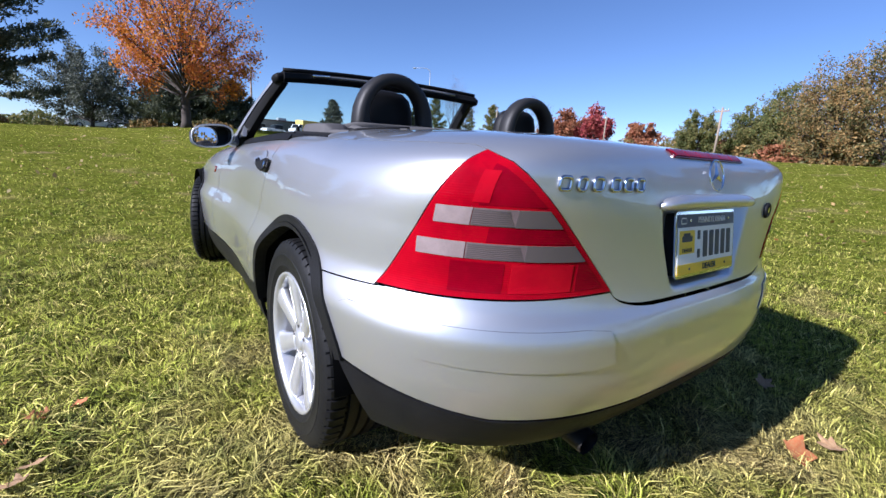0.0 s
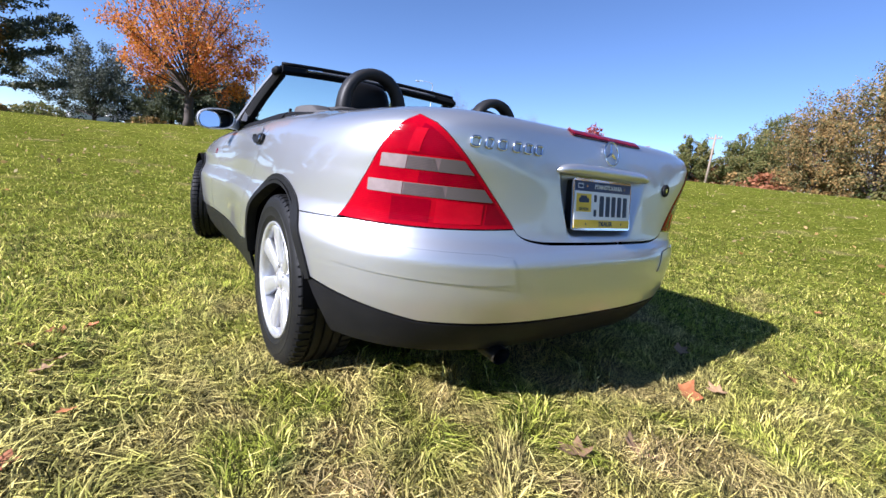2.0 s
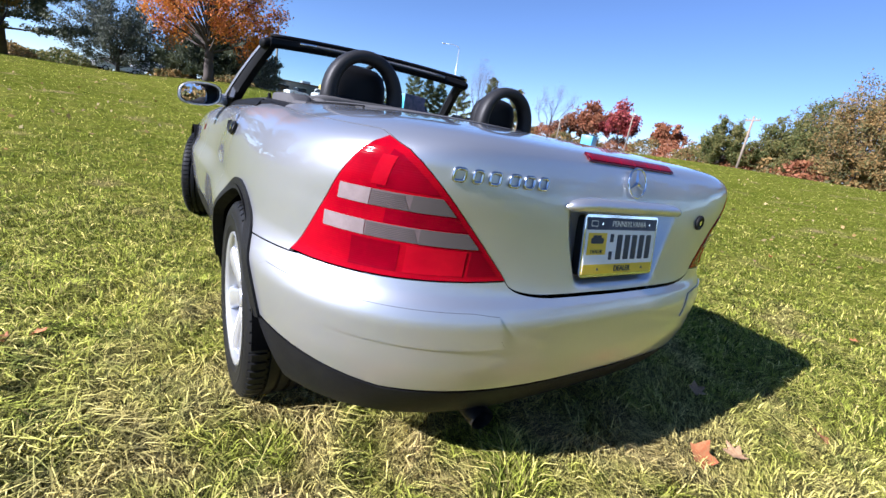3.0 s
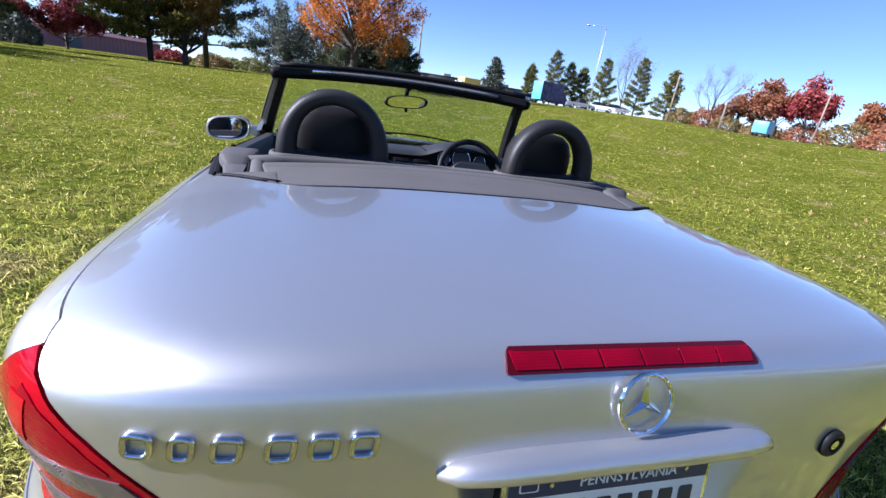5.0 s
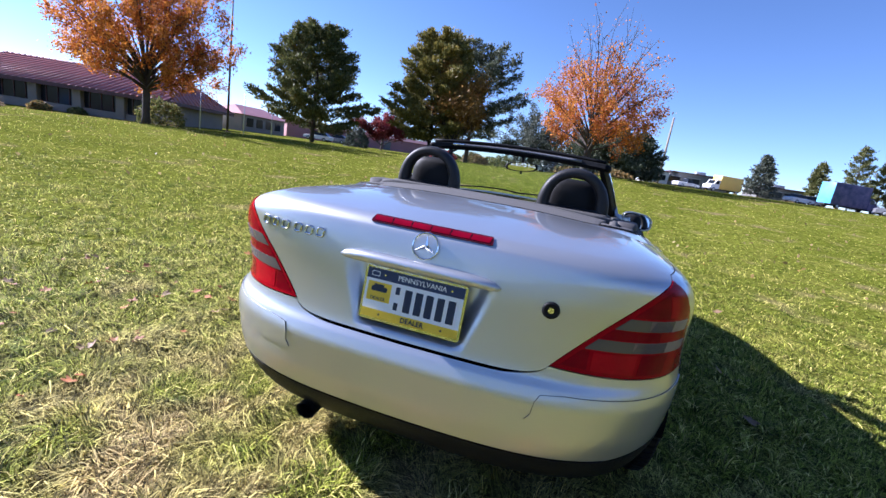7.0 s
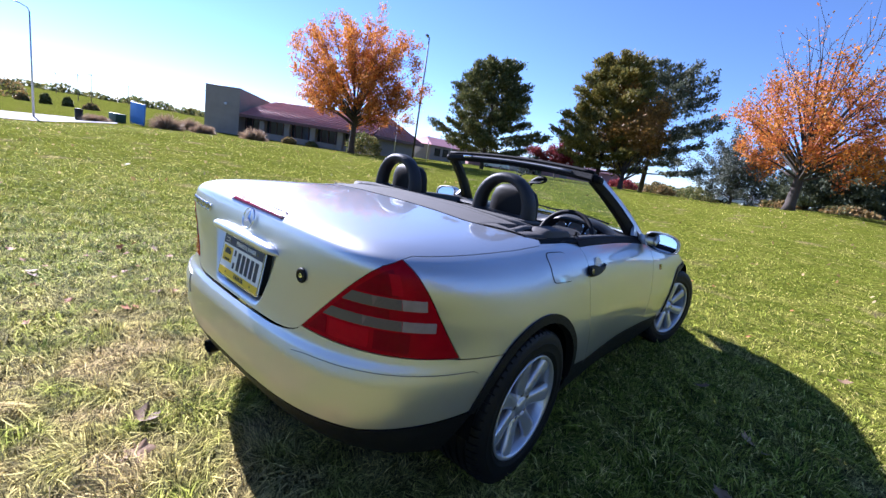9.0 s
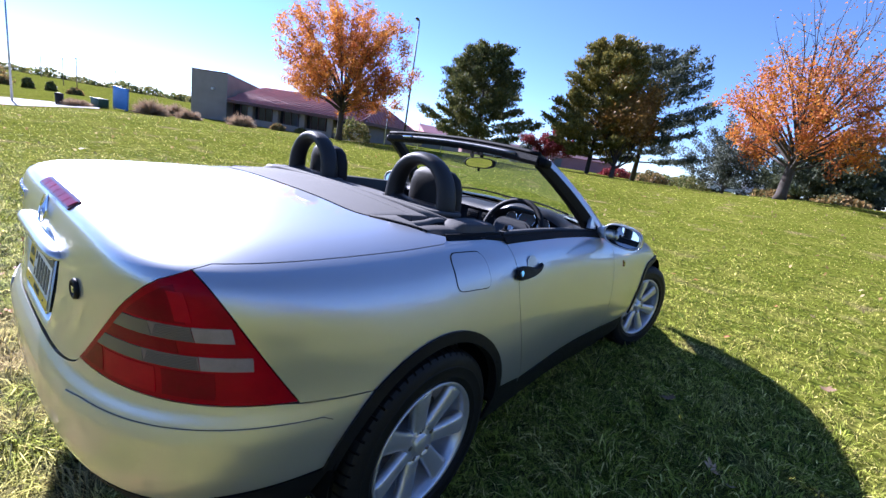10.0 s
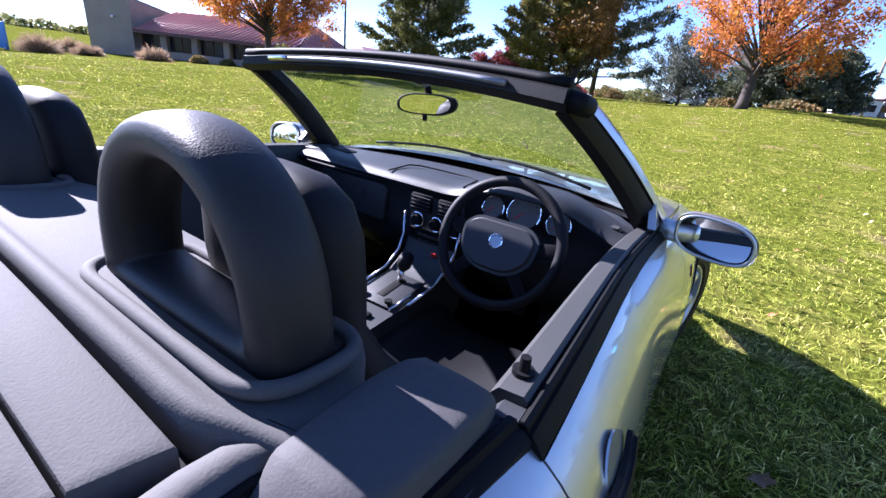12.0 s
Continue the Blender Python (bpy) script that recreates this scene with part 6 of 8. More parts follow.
# ---------------------------------------------------------------- the car: body
car = thing("car", "silver two-seat roadster with its roof open, parked on grass", "car")
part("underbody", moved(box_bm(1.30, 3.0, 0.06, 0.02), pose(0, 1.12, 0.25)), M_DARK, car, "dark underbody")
QUARTER_Y = to_flank(POLY_QUARTER)
FLAP = rounded([(0.056, 0.902), (0.052, 0.806), (0.232, 0.794), (0.222, 0.896)], 0.032)
for left in (False, True):
    wing = part("rear_wing", panel_mesh("rear_wing", [flank_sheet(QUARTER_Y, left, gap=0.001)]), M_SILVER, car)
    if not left:
        part("seal", panel_mesh("seal", [flank_sheet(FLAP, False, gap=-0.0028)], proud=0.0010, depth=0.004), M_SEAL, wing, "thin black gap round the fuel flap")
        part("fuel_flap", panel_mesh("fuel_flap", [flank_sheet(FLAP, False, 0.01, 0.01, 0.0)], proud=0.002, depth=0.004), M_SILVER, wing)
for q in both(POLY_DOOR):
    sg = 1 if q is POLY_DOOR else -1
    door = part("door", panel_mesh("door", [sheet(q, 0.05, 0.015)]), M_SILVER, car)
    m = on_skin(y=0.497, z=0.812, sg=sg)
    part("handle_scoop", moved(disc_bm(0.044, 0.003, 28), m @ pose(0.038 * sg, 0.012, 0.0)), M_SILVER, door)
    shape = [(-0.085, -0.026), (-0.03, -0.028), (0.04, -0.024), (0.09, -0.012), (0.112, 0.010), (0.105, 0.021), (0.07, 0.008), (0.03, 0.008), (-0.005, 0.017), (-0.05, 0.025), (-0.10, 0.020), (-0.112, -0.010)]
    grip = rounded(shape if sg > 0 else [(-a, b) for a, b in reversed(shape)], 0.008)
    hb = prism_bm(grip, 0.013)
    bmesh.ops.bevel(hb, geom=[e for e in hb.edges if abs(e.verts[0].co.z - e.verts[1].co.z) < 1e-6 and e.verts[0].co.z > 0.011], offset=0.006, segments=3, affect="EDGES")
    handle = part("door_handle", moved(hb, m @ pose(0, 0.0, 0.004)), M_BLACK, door, "black door handle")
    part("lock", moved(disc_bm(0.011, 0.006, 20), m @ pose(-0.085 * sg, 0, 0.0165)), M_CHROME, handle)
for q in both(POLY_FENDER):
    wing = part("front_wing", panel_mesh("front_wing", [sheet(q, 0.05, 0.02)]), M_SILVER, car)
    u0 = 1 + 1.66 - YC
    rep = rounded([(u0, 0.735), (u0, 0.775), (u0 + 0.03, 0.775), (u0 + 0.03, 0.735)], 0.006)
    part("side_repeater", panel_mesh("side_repeater", [sheet(rep if q is POLY_FENDER else mirrored(rep), 0.02, 0.02, 0)], proud=0.004, depth=0.006), M_REDDEEP, wing, "small dark side marker")
for q in both(POLY_SILL):
    part("sill", panel_mesh("sill", [sheet(q, 0.06, 0.03)]), M_BLACK, car, "black plastic sill")
bumper = part("rear_bumper", panel_mesh("rear_bumper", [sheet(POLY_BUMPER, 0.016, 0.006, gap=0.0008, k=1.6)], depth=0.02), M_SILVER, car)
strip = [(s_of_x(0.385, 0.535), 0.508), (s_of_x(0.372, 0.5), 0.490)] + line((s_of_x(0.45, 0.49), 0.485), (s_of_y(-0.42, 0.5), 0.500), 14) + [(s_of_y(-0.375, 0.55), 0.530), (s_of_y(-0.362, 0.56), 0.562), (s_of_y(-0.385, 0.57), 0.573)] + line((s_of_y(-0.47, 0.572), 0.573), (s_of_x(0.43, 0.57), 0.570), 14) + [(s_of_x(0.40, 0.56), 0.563), (s_of_x(0.388, 0.55), 0.540)]
for q in both(strip):
    part("bumper_seam", panel_mesh("bumper_seam", [sheet(q, 0.012, 0.005, -0.0009, 1.6)], proud=0.0016, depth=0.004), M_SEAM, bumper)
    part("bumper_strip", panel_mesh("bumper_strip", [sheet(q, 0.012, 0.005, 0.0, 1.6)], proud=0.0034, depth=0.006), M_SILVER, bumper)
part("valance", panel_mesh("valance", [sheet(POLY_VALANCE, 0.03, 0.03, k=1.6)]), M_BLACK, car, "black lower bumper apron")
V_, F_ = tube([(-0.33, -0.45, 0.25), (-0.33, -0.60, 0.245), (-0.33, -0.715, 0.238)], [0.034, 0.034, 0.035], sides=20, caps=False, flat=0.8)
W_, G_ = tube([(-0.33, -0.715, 0.238), (-0.33, -0.60, 0.245)], [0.031, 0.030], sides=20, caps=False, flat=0.8)
part("tailpipe", mesh_of("tailpipe", V_ + W_, F_ + [tuple(i + len(V_) for i in f) for f in G_]), material("sooty steel", (0.05, 0.045, 0.04), 0.45, 0.8, second=(0.03, 0.03, 0.03), scale=30), car, "dull metal tailpipe")
part("silencer", moved(box_bm(0.56, 0.24, 0.12, 0.05, seg=3), pose(-0.1, -0.44, 0.29)), M_DARK, car)

# boot lid and what sits on it
lid = part("boot_lid", panel_mesh("boot_lid", [(POLY_LIDFACE, lid_skin, lid_normal, 0.0065, 0.008), (lid_top_polygon(), deck_point, deck_normal, 0.025, 0.025)], depth=0.01), M_SILVER, car)
bar_pts, bar_r = [], []
for i in range(25):
    x = -0.242 + 0.484 * i / 24
    e = 1 - abs(x / 0.242) ** 6
    bar_pts.append((x, skin(s_of_x(x, 0.828), 0.828).y - 0.002 - 0.008 * e, 0.826 - 0.010 * (1 - e)))
    bar_r.append(0.005 + 0.017 * max(0, e) ** 0.5)
part("grab_bar", tube_mesh("grab_bar", bar_pts, bar_r, sides=14, flat=0.8, up=(0, 0, 1)), M_SILVER, lid)
m = on_skin(x=0.381, z=0.792)
lock = part("boot_lock", moved(ring_bm(0.0175, 0.0062, 36, 10), m @ pose(0, 0, 0.002)), M_BLACK, lid, "black round boot lock")
part("lock_face", moved(disc_bm(0.014, 0.004, 24), m @ pose(0, 0, 0.002)), M_BLACK, lock)
part("lock_barrel", moved(disc_bm(0.008, 0.003, 20), m @ pose(0, 0, 0.0055)), M_CHROME, lock)
m = on_skin(x=0.013, z=0.887, proud=0.003)
emblem = part("emblem", moved(ring_bm(0.0375, 0.0028, 48, 8), m @ pose(0, 0, 0.003)), M_CHROME, lid, "chrome ring emblem")
for a in (90, 210, 330):
    c, d = math.cos(radians(a)), math.sin(radians(a))
    bm = bmesh.new()
    tip, l, r, o, up = [bm.verts.new(v) for v in ((0.037 * c, 0.037 * d, 0.001), (-0.006 * d + 0.003 * c, 0.006 * c + 0.003 * d, 0), (0.006 * d + 0.003 * c, -0.006 * c + 0.003 * d, 0), (-0.004 * c, -0.004 * d, 0), (0.002 * c, 0.002 * d, 0.007))]
    for f in ((tip, l, up), (l, o, up), (o, r, up), (r, tip, up), (tip, r, o, l)):
        bm.faces.new(f)
    bmesh.ops.recalc_face_normals(bm, faces=bm.faces)
    part("spoke", moved(bm, m @ pose(0, 0, 0.001)), M_CHROME, emblem, smooth_angle=10)
M_BADGE = material("dulled chrome", (0.58, 0.59, 0.62), 0.12, 1.0, second=(0.52, 0.53, 0.56), scale=40)
for k, x in enumerate((-0.531, -0.492, -0.452, -0.403, -0.363, -0.323)):
    m = on_skin(x=x, z=0.861)
    w = 0.024 if k != 1 else 0.019
    ring = [m @ Vector((u + 0.12 * v, v, 0.0025)) for u, v in rounded_rect(w, 0.024, 0.007)]
    part("badge_shape", tube_mesh("badge_shape", ring, 0.0036, sides=8, closed=True, up=skin_normal(s_of_x(x, 0.861), 0.861)), M_BADGE, lid, "plain chrome badge outline")
stop = []
for k in range(6):
    x0, x1 = -0.164 + 0.355 * k / 6 + 0.0012, -0.164 + 0.355 * (k + 1) / 6 - 0.0012
    poly = [(s_of_x(x0 + (x1 - x0) * i / 4, 0.92), 0.9255) for i in range(5)] + [(s_of_x(x1 - (x1 - x0) * i / 4, 0.94), 0.9390) for i in range(5)]
    stop.append(poly)
frame_poly = rounded([(s_of_x(-0.170, 0.923), 0.9232), (s_of_x(0.197, 0.923), 0.9232), (s_of_x(0.192, 0.941), 0.9410), (s_of_x(-0.165, 0.941), 0.9410)], 0.006, 1.6)
M_STOPLENS = lens_material("stop lamp lens", (0.19, 0.001, 0.012), (0.12, 0.001, 0.009), 900.0)
M_STOPFRAME = material("dark crimson lamp frame", (0.05, 0.0008, 0.004), 0.15, spec=0.5)
stop_lamp = part("high_stop_lamp", panel_mesh("high_stop_lamp", [sheet(frame_poly, 0.02, 0.006, 0, 1.6)], proud=0.004, depth=0.006), M_STOPFRAME, lid, "dark red high-level stop lamp")
for poly in stop:
    part("stop_lens", panel_mesh("stop_lens", [sheet(poly, 0.02, 0.008, 0.001, 1.6)], proud=0.0055, depth=0.003), M_STOPLENS, stop_lamp)

# number plate, screwed on in the scoop
plate = part("number_plate", moved(prism_bm(rounded_rect(0.312, 0.160, 0.012), 0.004), look((0, -0.744, 0.7215), (0, -1.744, 0.7215 + 0.155)) @ pose(0, 0, 0, 0, 180, 0)), M_CHROME, lid, "white, navy and yellow dealer number plate in a chrome frame", smooth_angle=30)
part("plate_holder", moved(prism_bm(rounded_rect(0.302, 0.152, 0.010), 0.026), look((0, -0.744, 0.7215), (0, -1.744, 0.7215 + 0.155)) @ pose(0, 0, 0, 0, 180, 0) @ pose(0, 0, -0.0265)), M_BLACK, plate, "black plate holder")
PM = look((0, -0.744, 0.7215), (0, -1.744, 0.7215 + 0.155)) @ pose(0, 0, 0, 0, 180, 0)


def plate_patch(name, w, h, x, y, mat, up, r=0.002):
    return part(name, moved(prism_bm(rounded_rect(w, h, r), 0.001), PM @ pose(x, y, 0.0036 + up)), mat, plate, smooth_angle=30)


def plate_text(txt, size, x, y, mat, up=0.003, bold=0.0):
    c = bpy.data.curves.new("lettering", "FONT")
    c.body, c.size, c.align_x, c.align_y, c.offset, c.extrude, c.resolution_u = txt, size, "CENTER", "CENTER", bold, 0.0006, 3
    ob = new("lettering", c)
    me = bpy.data.meshes.new_from_object(ob)
    bpy.data.objects.remove(ob)
    bpy.data.curves.remove(c)
    me.materials.clear()
    me.transform(PM @ pose(x, y, 0.0036 + up))
    return part("lettering", me, mat, plate)


plate_patch("plate_face", 0.298, 0.146, 0, 0, M_WHITE, 0.001, 0.008)
plate_patch("band", 0.298, 0.031, 0, 0.0575, M_NAVY, 0.0015)
plate_patch("band", 0.298, 0.026, 0, -0.060, M_YELLOW, 0.0015)
plate_patch("sticker", 0.074, 0.056, -0.104, 0.006, M_YELLOW, 0.0015)
plate_patch("picture_shape", 0.050, 0.015, -0.104, 0.014, M_INK, 0.002, 0.006)
plate_patch("picture_shape", 0.032, 0.008, -0.106, 0.024, M_INK, 0.002, 0.003)
plate_text("PENNSYLVANIA", 0.021, 0.022, 0.0575, M_WHITE)
plate_text("DEALER", 0.0205, 0.012, -0.060, M_INK, bold=0.0005)
plate_text("DEALER", 0.0135, -0.104, -0.014, M_INK)
plate_patch("outline", 0.026, 0.015, -0.122, 0.0575, M_WHITE, 0.0018, 0.003)
plate_patch("outline", 0.022, 0.011, -0.122, 0.0575, M_NAVY, 0.0022, 0.003)
for x, y in ((-0.092, 0.0575), (0.112, 0.0575), (-0.092, -0.060), (0.100, -0.060)):
    part("screw", moved(disc_bm(0.0032, 0.002, 10), PM @ pose(x, y, 0.0065)), M_CHROME if y > 0 else M_INK, plate)
for x in (-0.012, 0.021, 0.053, 0.086, 0.119):
    plate_patch("number_bar", 0.022, 0.066, x, -0.003, M_INK, 0.002, 0.003)
for y in (0.021, -0.025):
    plate_patch("number_bar", 0.013, 0.022, -0.046, y, M_INK, 0.002, 0.002)

# tail lamps: red lens with two clear bands set in it, in blocks of their own ribbing
def clip_side(poly, lo, hi):
    """The part of a polygon between two places along the skin."""
    return [(u, v) for v, u in clip_band([(v, u) for u, v in poly], lo, hi)]


def lamp_block(name, q, lo, hi, f0, f1, mat, parent, proud, gap=0.0008):
    """A block of the lamp between two levels, from one share of the band's width to another, counted from its outer end."""
    b = clip_band(q, lo, hi)
    us = [u for u, v in b]
    sg = 1 if us[0] > 0 else -1
    far, nigh = max(us, key=abs), min(us, key=abs)
    a, c = far + (nigh - far) * f0, far + (nigh - far) * f1
    b = clip_side(b, min(a, c), max(a, c))
    return part(name, panel_mesh(name, [sheet(b, 0.02, 0.010, gap, 1.6)], proud=proud, depth=0.006), mat, parent)


M_CLEARDARK = material("clear lens over a dark chamber", (0.09, 0.075, 0.074), 0.14, spec=0.5)
# brighter red: the lower reflector, and the glare painted on the upper lens
M_REDBRIGHT = lens_material("red reflector and glare", (0.40, 0.003, 0.011), (0.30, 0.001, 0.009), 700.0)
M_REDDARK = lens_material("red lens over a dark chamber", (0.21, 0.0, 0.008), (0.13, 0.0, 0.005))
for q in both(inset(POLY_LAMP, 0.0014, 1.6)):
    lamp = part("tail_lamp", panel_mesh("tail_lamp", [sheet(q, 0.02, 0.012, 0, 1.6)], proud=-0.004), M_REDDEEP, car, "red tail lamp with two clear bands")
    lens = part("red_lens", panel_mesh("red_lens", [sheet(q, 0.02, 0.010, 0.0006, 1.6)], proud=0.002, depth=0.008), M_REDLENS, lamp)
    inner = inset(q, 0.011, 1.6)
    lamp_block("dark_chamber", inner, 0.813, 0.90, 0.36, 0.97, M_REDDARK, lens, 0.0026)
    # upright glare on the upper lens, painted as a brighter block
    lamp_block("reflector_glare", inner, 0.818, 0.878, 0.30, 0.46, M_REDBRIGHT, lens, 0.0030)
    lamp_block("dark_chamber", inner, 0.742, 0.773, 0.42, 0.99, M_REDDARK, lens, 0.0026)
    lamp_block("dark_chamber", inner, 0.632, 0.702, 0.28, 0.50, M_REDDARK, lens, 0.0026)
    lamp_block("reflector_glare", inner, 0.638, 0.702, 0.52, 0.80, M_REDBRIGHT, lens, 0.0030)
    lamp_block("dark_chamber", inner, 0.634, 0.704, 0.82, 0.99, M_REDDARK, lens, 0.0026)
    for lo, hi in ((0.707, 0.741), (0.774, 0.809)):
        lamp_block("clear_lens", inner, lo, hi, 0.05, 0.31, M_CLEAR, lamp, 0.0032)
        mid = lamp_block("clear_lens", inner, lo, hi, 0.31, 0.70, M_CLEAR2, lamp, 0.0030)
        lamp_block("clear_lens", inner, lo, hi, 0.62, 0.99, M_CLEARDARK, lamp, 0.0036)
        for i in range(8):
            z0 = lo + 0.002 + (hi - lo - 0.004) * i / 8
            lamp_block("rib", inner, z0, z0 + 0.0021, 0.32, 0.62, M_CLEARDARK, mid, 0.0036, 0.0)

# wheel arches
for yc in (0.0, 2.4):
    a0, a1 = (4, 164) if yc == 0 else (4, 176)
    poly = arch(yc, a0, a1, 30, 0.385) + list(reversed(arch(yc, a0, a1, 30, 0.350)))
    for q in both(poly):
        part("arch_trim", panel_mesh("arch_trim", [sheet(q, 0.03, 0.03, 0)], proud=0.007, depth=0.035), M_BLACK, car, "black wheel arch trim")
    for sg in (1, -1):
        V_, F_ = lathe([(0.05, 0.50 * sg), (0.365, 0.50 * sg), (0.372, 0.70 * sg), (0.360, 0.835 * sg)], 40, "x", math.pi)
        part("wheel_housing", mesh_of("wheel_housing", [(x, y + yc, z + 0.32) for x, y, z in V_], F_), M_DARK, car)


# ---------------------------------------------------------------- wheels
def wheel_meshes():
    """A tyre with grooved tread and a seven-spoked rim, outer face towards +x."""
    prof = [(0.205, -0.098), (0.225, -0.108), (0.262, -0.113), (0.290, -0.111), (0.303, -0.104), (0.311, -0.097), (0.3145, -0.086)]
    for c in (-0.052, -0.018, 0.018, 0.052):
        prof += [(0.316, c - 0.012), (0.3155, c - 0.006), (0.307, c - 0.004), (0.307, c + 0.004), (0.3155, c + 0.006), (0.316, c + 0.012)]
    prof += [(0.3145, 0.086), (0.311, 0.097), (0.303, 0.104), (0.290, 0.111), (0.272, 0.1135), (0.270, 0.1150), (0.262, 0.1140), (0.240, 0.112), (0.236, 0.1130), (0.225, 0.108), (0.208, 0.098)]
    k, blocks = len(prof), 62
    V, F = [], []
    # four rings to a tread block: the groove across it, then its raised face
    for i in range(blocks):
        for j, sunk in ((0.0, 1), (0.16, 1), (0.20, 0), (0.96, 0)):
            for q, (r, h) in enumerate(prof):
                t = 2 * math.pi * (i + j + 0.10 * math.sin(h * 30)) / blocks
                if sunk and (4 <= q <= 9 or k - 15 <= q <= k - 10):
                    r, h = r - 0.007, h * 0.972
                V.append((h, r * math.cos(t), r * math.sin(t)))
    n = 4 * blocks
    for i in range(n):
        for q in range(k - 1):
            F.append((i * k + q, i * k + q + 1, (i + 1) % n * k + q + 1, (i + 1) % n * k + q))
    tyre = fix_normals(mesh_of("tyre", V, F))
    tyre.set_sharp_from_angle(angle=radians(28))
    rim_prof = [(0.150, -0.09), (0.190, -0.085), (0.205, -0.10), (0.212, -0.10), (0.212, 0.098), (0.216, 0.103), (0.214, 0.108), (0.206, 0.106), (0.199, 0.094), (0.193, 0.06), (0.186, -0.02), (0.150, -0.04)]
    rim = fix_normals(mesh_of("rim", *lathe(rim_prof, 64, "x")))
    V, F = [], []
    # a spoke: broad at the rim and at the hub, dished inwards towards the middle
    rows = []
    for t in (0.0, 0.15, 0.4, 0.7, 0.9, 1.0):
        r = 0.045 + (0.201 - 0.045) * t
        w = 0.0265 + 0.014 * t ** 2.2
        xo = 0.084 + 0.014 * smoothstep(0, 1, t)
        th = 0.034 - 0.008 * t
        rows.append([(xo - th, -w * 1.02, r), (xo - 0.006, -w, r), (xo, -w * 0.62, r), (xo + 0.001, 0, r), (xo, w * 0.62, r), (xo - 0.006, w, r), (xo - th, w * 1.02, r)])
    spoke = fix_normals(mesh_of("spoke", *loft(rows, True, True)))
    hub = fix_normals(mesh_of("hub", *lathe([(0.0, 0.090), (0.028, 0.090), (0.031, 0.086), (0.033, 0.081), (0.060, 0.084), (0.068, 0.076), (0.070, 0.02), (0.0, 0.02)], 40, "x")))
    bolt = fix_normals(mesh_of("bolt", *lathe([(0.0, 0.085), (0.009, 0.085), (0.009, 0.065)], 8, "x")))
    disc = fix_normals(mesh_of("brake_disc", *lathe([(0.03, 0.02), (0.140, 0.02), (0.140, 0.0), (0.03, 0.0)], 40, "x")))
    return tyre, rim, spoke, hub, bolt, disc


TYRE, RIM, SPOKE, HUB, BOLT, DISC = wheel_meshes()
M_DISC = material("brake disc steel", (0.16, 0.15, 0.145), 0.4, 0.8, second=(0.10, 0.09, 0.085), scale=12)
for sg in (1, -1):
    for y in (0.0, 2.4):
        wheel = part("wheel", TYRE, M_TYRE, car, "black tyre on a seven-spoke alloy wheel", m=pose(0.742 if sg > 0 else -0.727, y, 0.312, 0, 0, (0 if sg > 0 else 180) + (-17 if y else 0)) @ pose(0, 0, 0, 11 + 40 * (y > 0), 0, 0))
        part("rim", RIM, M_RIM, wheel)
        for k in range(7):
            part("spoke", SPOKE, M_RIM, wheel, m=pose(0, 0, 0, 360 * k / 7, 0, 0))
        part("hub", HUB, M_RIM, wheel)
        for k in range(5):
            part("bolt", BOLT, M_DISC, wheel, m=pose(0, 0, 0, 72 * k, 0, 0) @ pose(0, 0, 0.050))
        part("brake_disc", DISC, M_DISC, wheel)

# ---------------------------------------------------------------- bonnet, windscreen, mirrors
half = [(0, 1.66)]
for i in range(1, 9):
    x = 0.70 * i / 8
    half.append((x, 1.66 - 0.14 * (x / 0.70) ** 2))
for i in range(12):
    y = 1.56 + (YF - 1.56) * i / 11
    half.append((skin(1 + y - YC, Z_SEAM).x - 0.004, y))
for i in range(1, 16):
    p = skin(1 + YF - YC + 0.999 * i / 15, Z_SEAM)
    half.append((p.x, p.y))
half[-1] = (0, half[-1][1])
bonnet_poly = half + [(-x, y) for x, y in reversed(half) if x > 1e-6]
part("bonnet", panel_mesh("bonnet", [(bonnet_poly, deck_point, deck_normal, 0.06, 0.06)]), M_SILVER, car)


def screen_point(u, v):
    """The windscreen: u across from -1 to 1, v from its foot to the header."""
    foot = Vector((0.705 * u, 1.70 - 0.21 * u * u, 0.905 - 0.02 * u * u))
    head = Vector((0.555 * u - 0.022, 1.085 - 0.050 * u * u - 0.036 * u, 1.236 - 0.025 * u * u + 0.006 * u))
    p = foot.lerp(head, v)
    return p + Vector((0, 0.018, 0.03)) * (4 * v * (1 - v)) * (1 - 0.5 * u * u)


screen = part("windscreen", mesh_of("windscreen", *loft([[screen_point(-0.97 + 1.94 * i / 24, v / 10) for i in range(25)] for v in range(11)])), M_GLASS, car, "green-tinted windscreen glass")
screen.visible_shadow = False
header = [screen_point(-1 + 2 * i / 16, 1.0) + Vector((0, -0.045, 0.012)) for i in range(17)]
hrows = []
for p in header:
    prof = [(-0.052, -0.012), (-0.048, 0.012), (-0.02, 0.022), (0.025, 0.020), (0.060, 0.0), (0.066, -0.014), (0.03, -0.024), (-0.03, -0.030)]
    hrows.append([p + Vector((0, a, b)) for a, b in prof])
wsf = part("windscreen_frame", blob(hrows, name="windscreen_frame"), M_BLACK, car, "black windscreen header and pillars", smooth_angle=35)
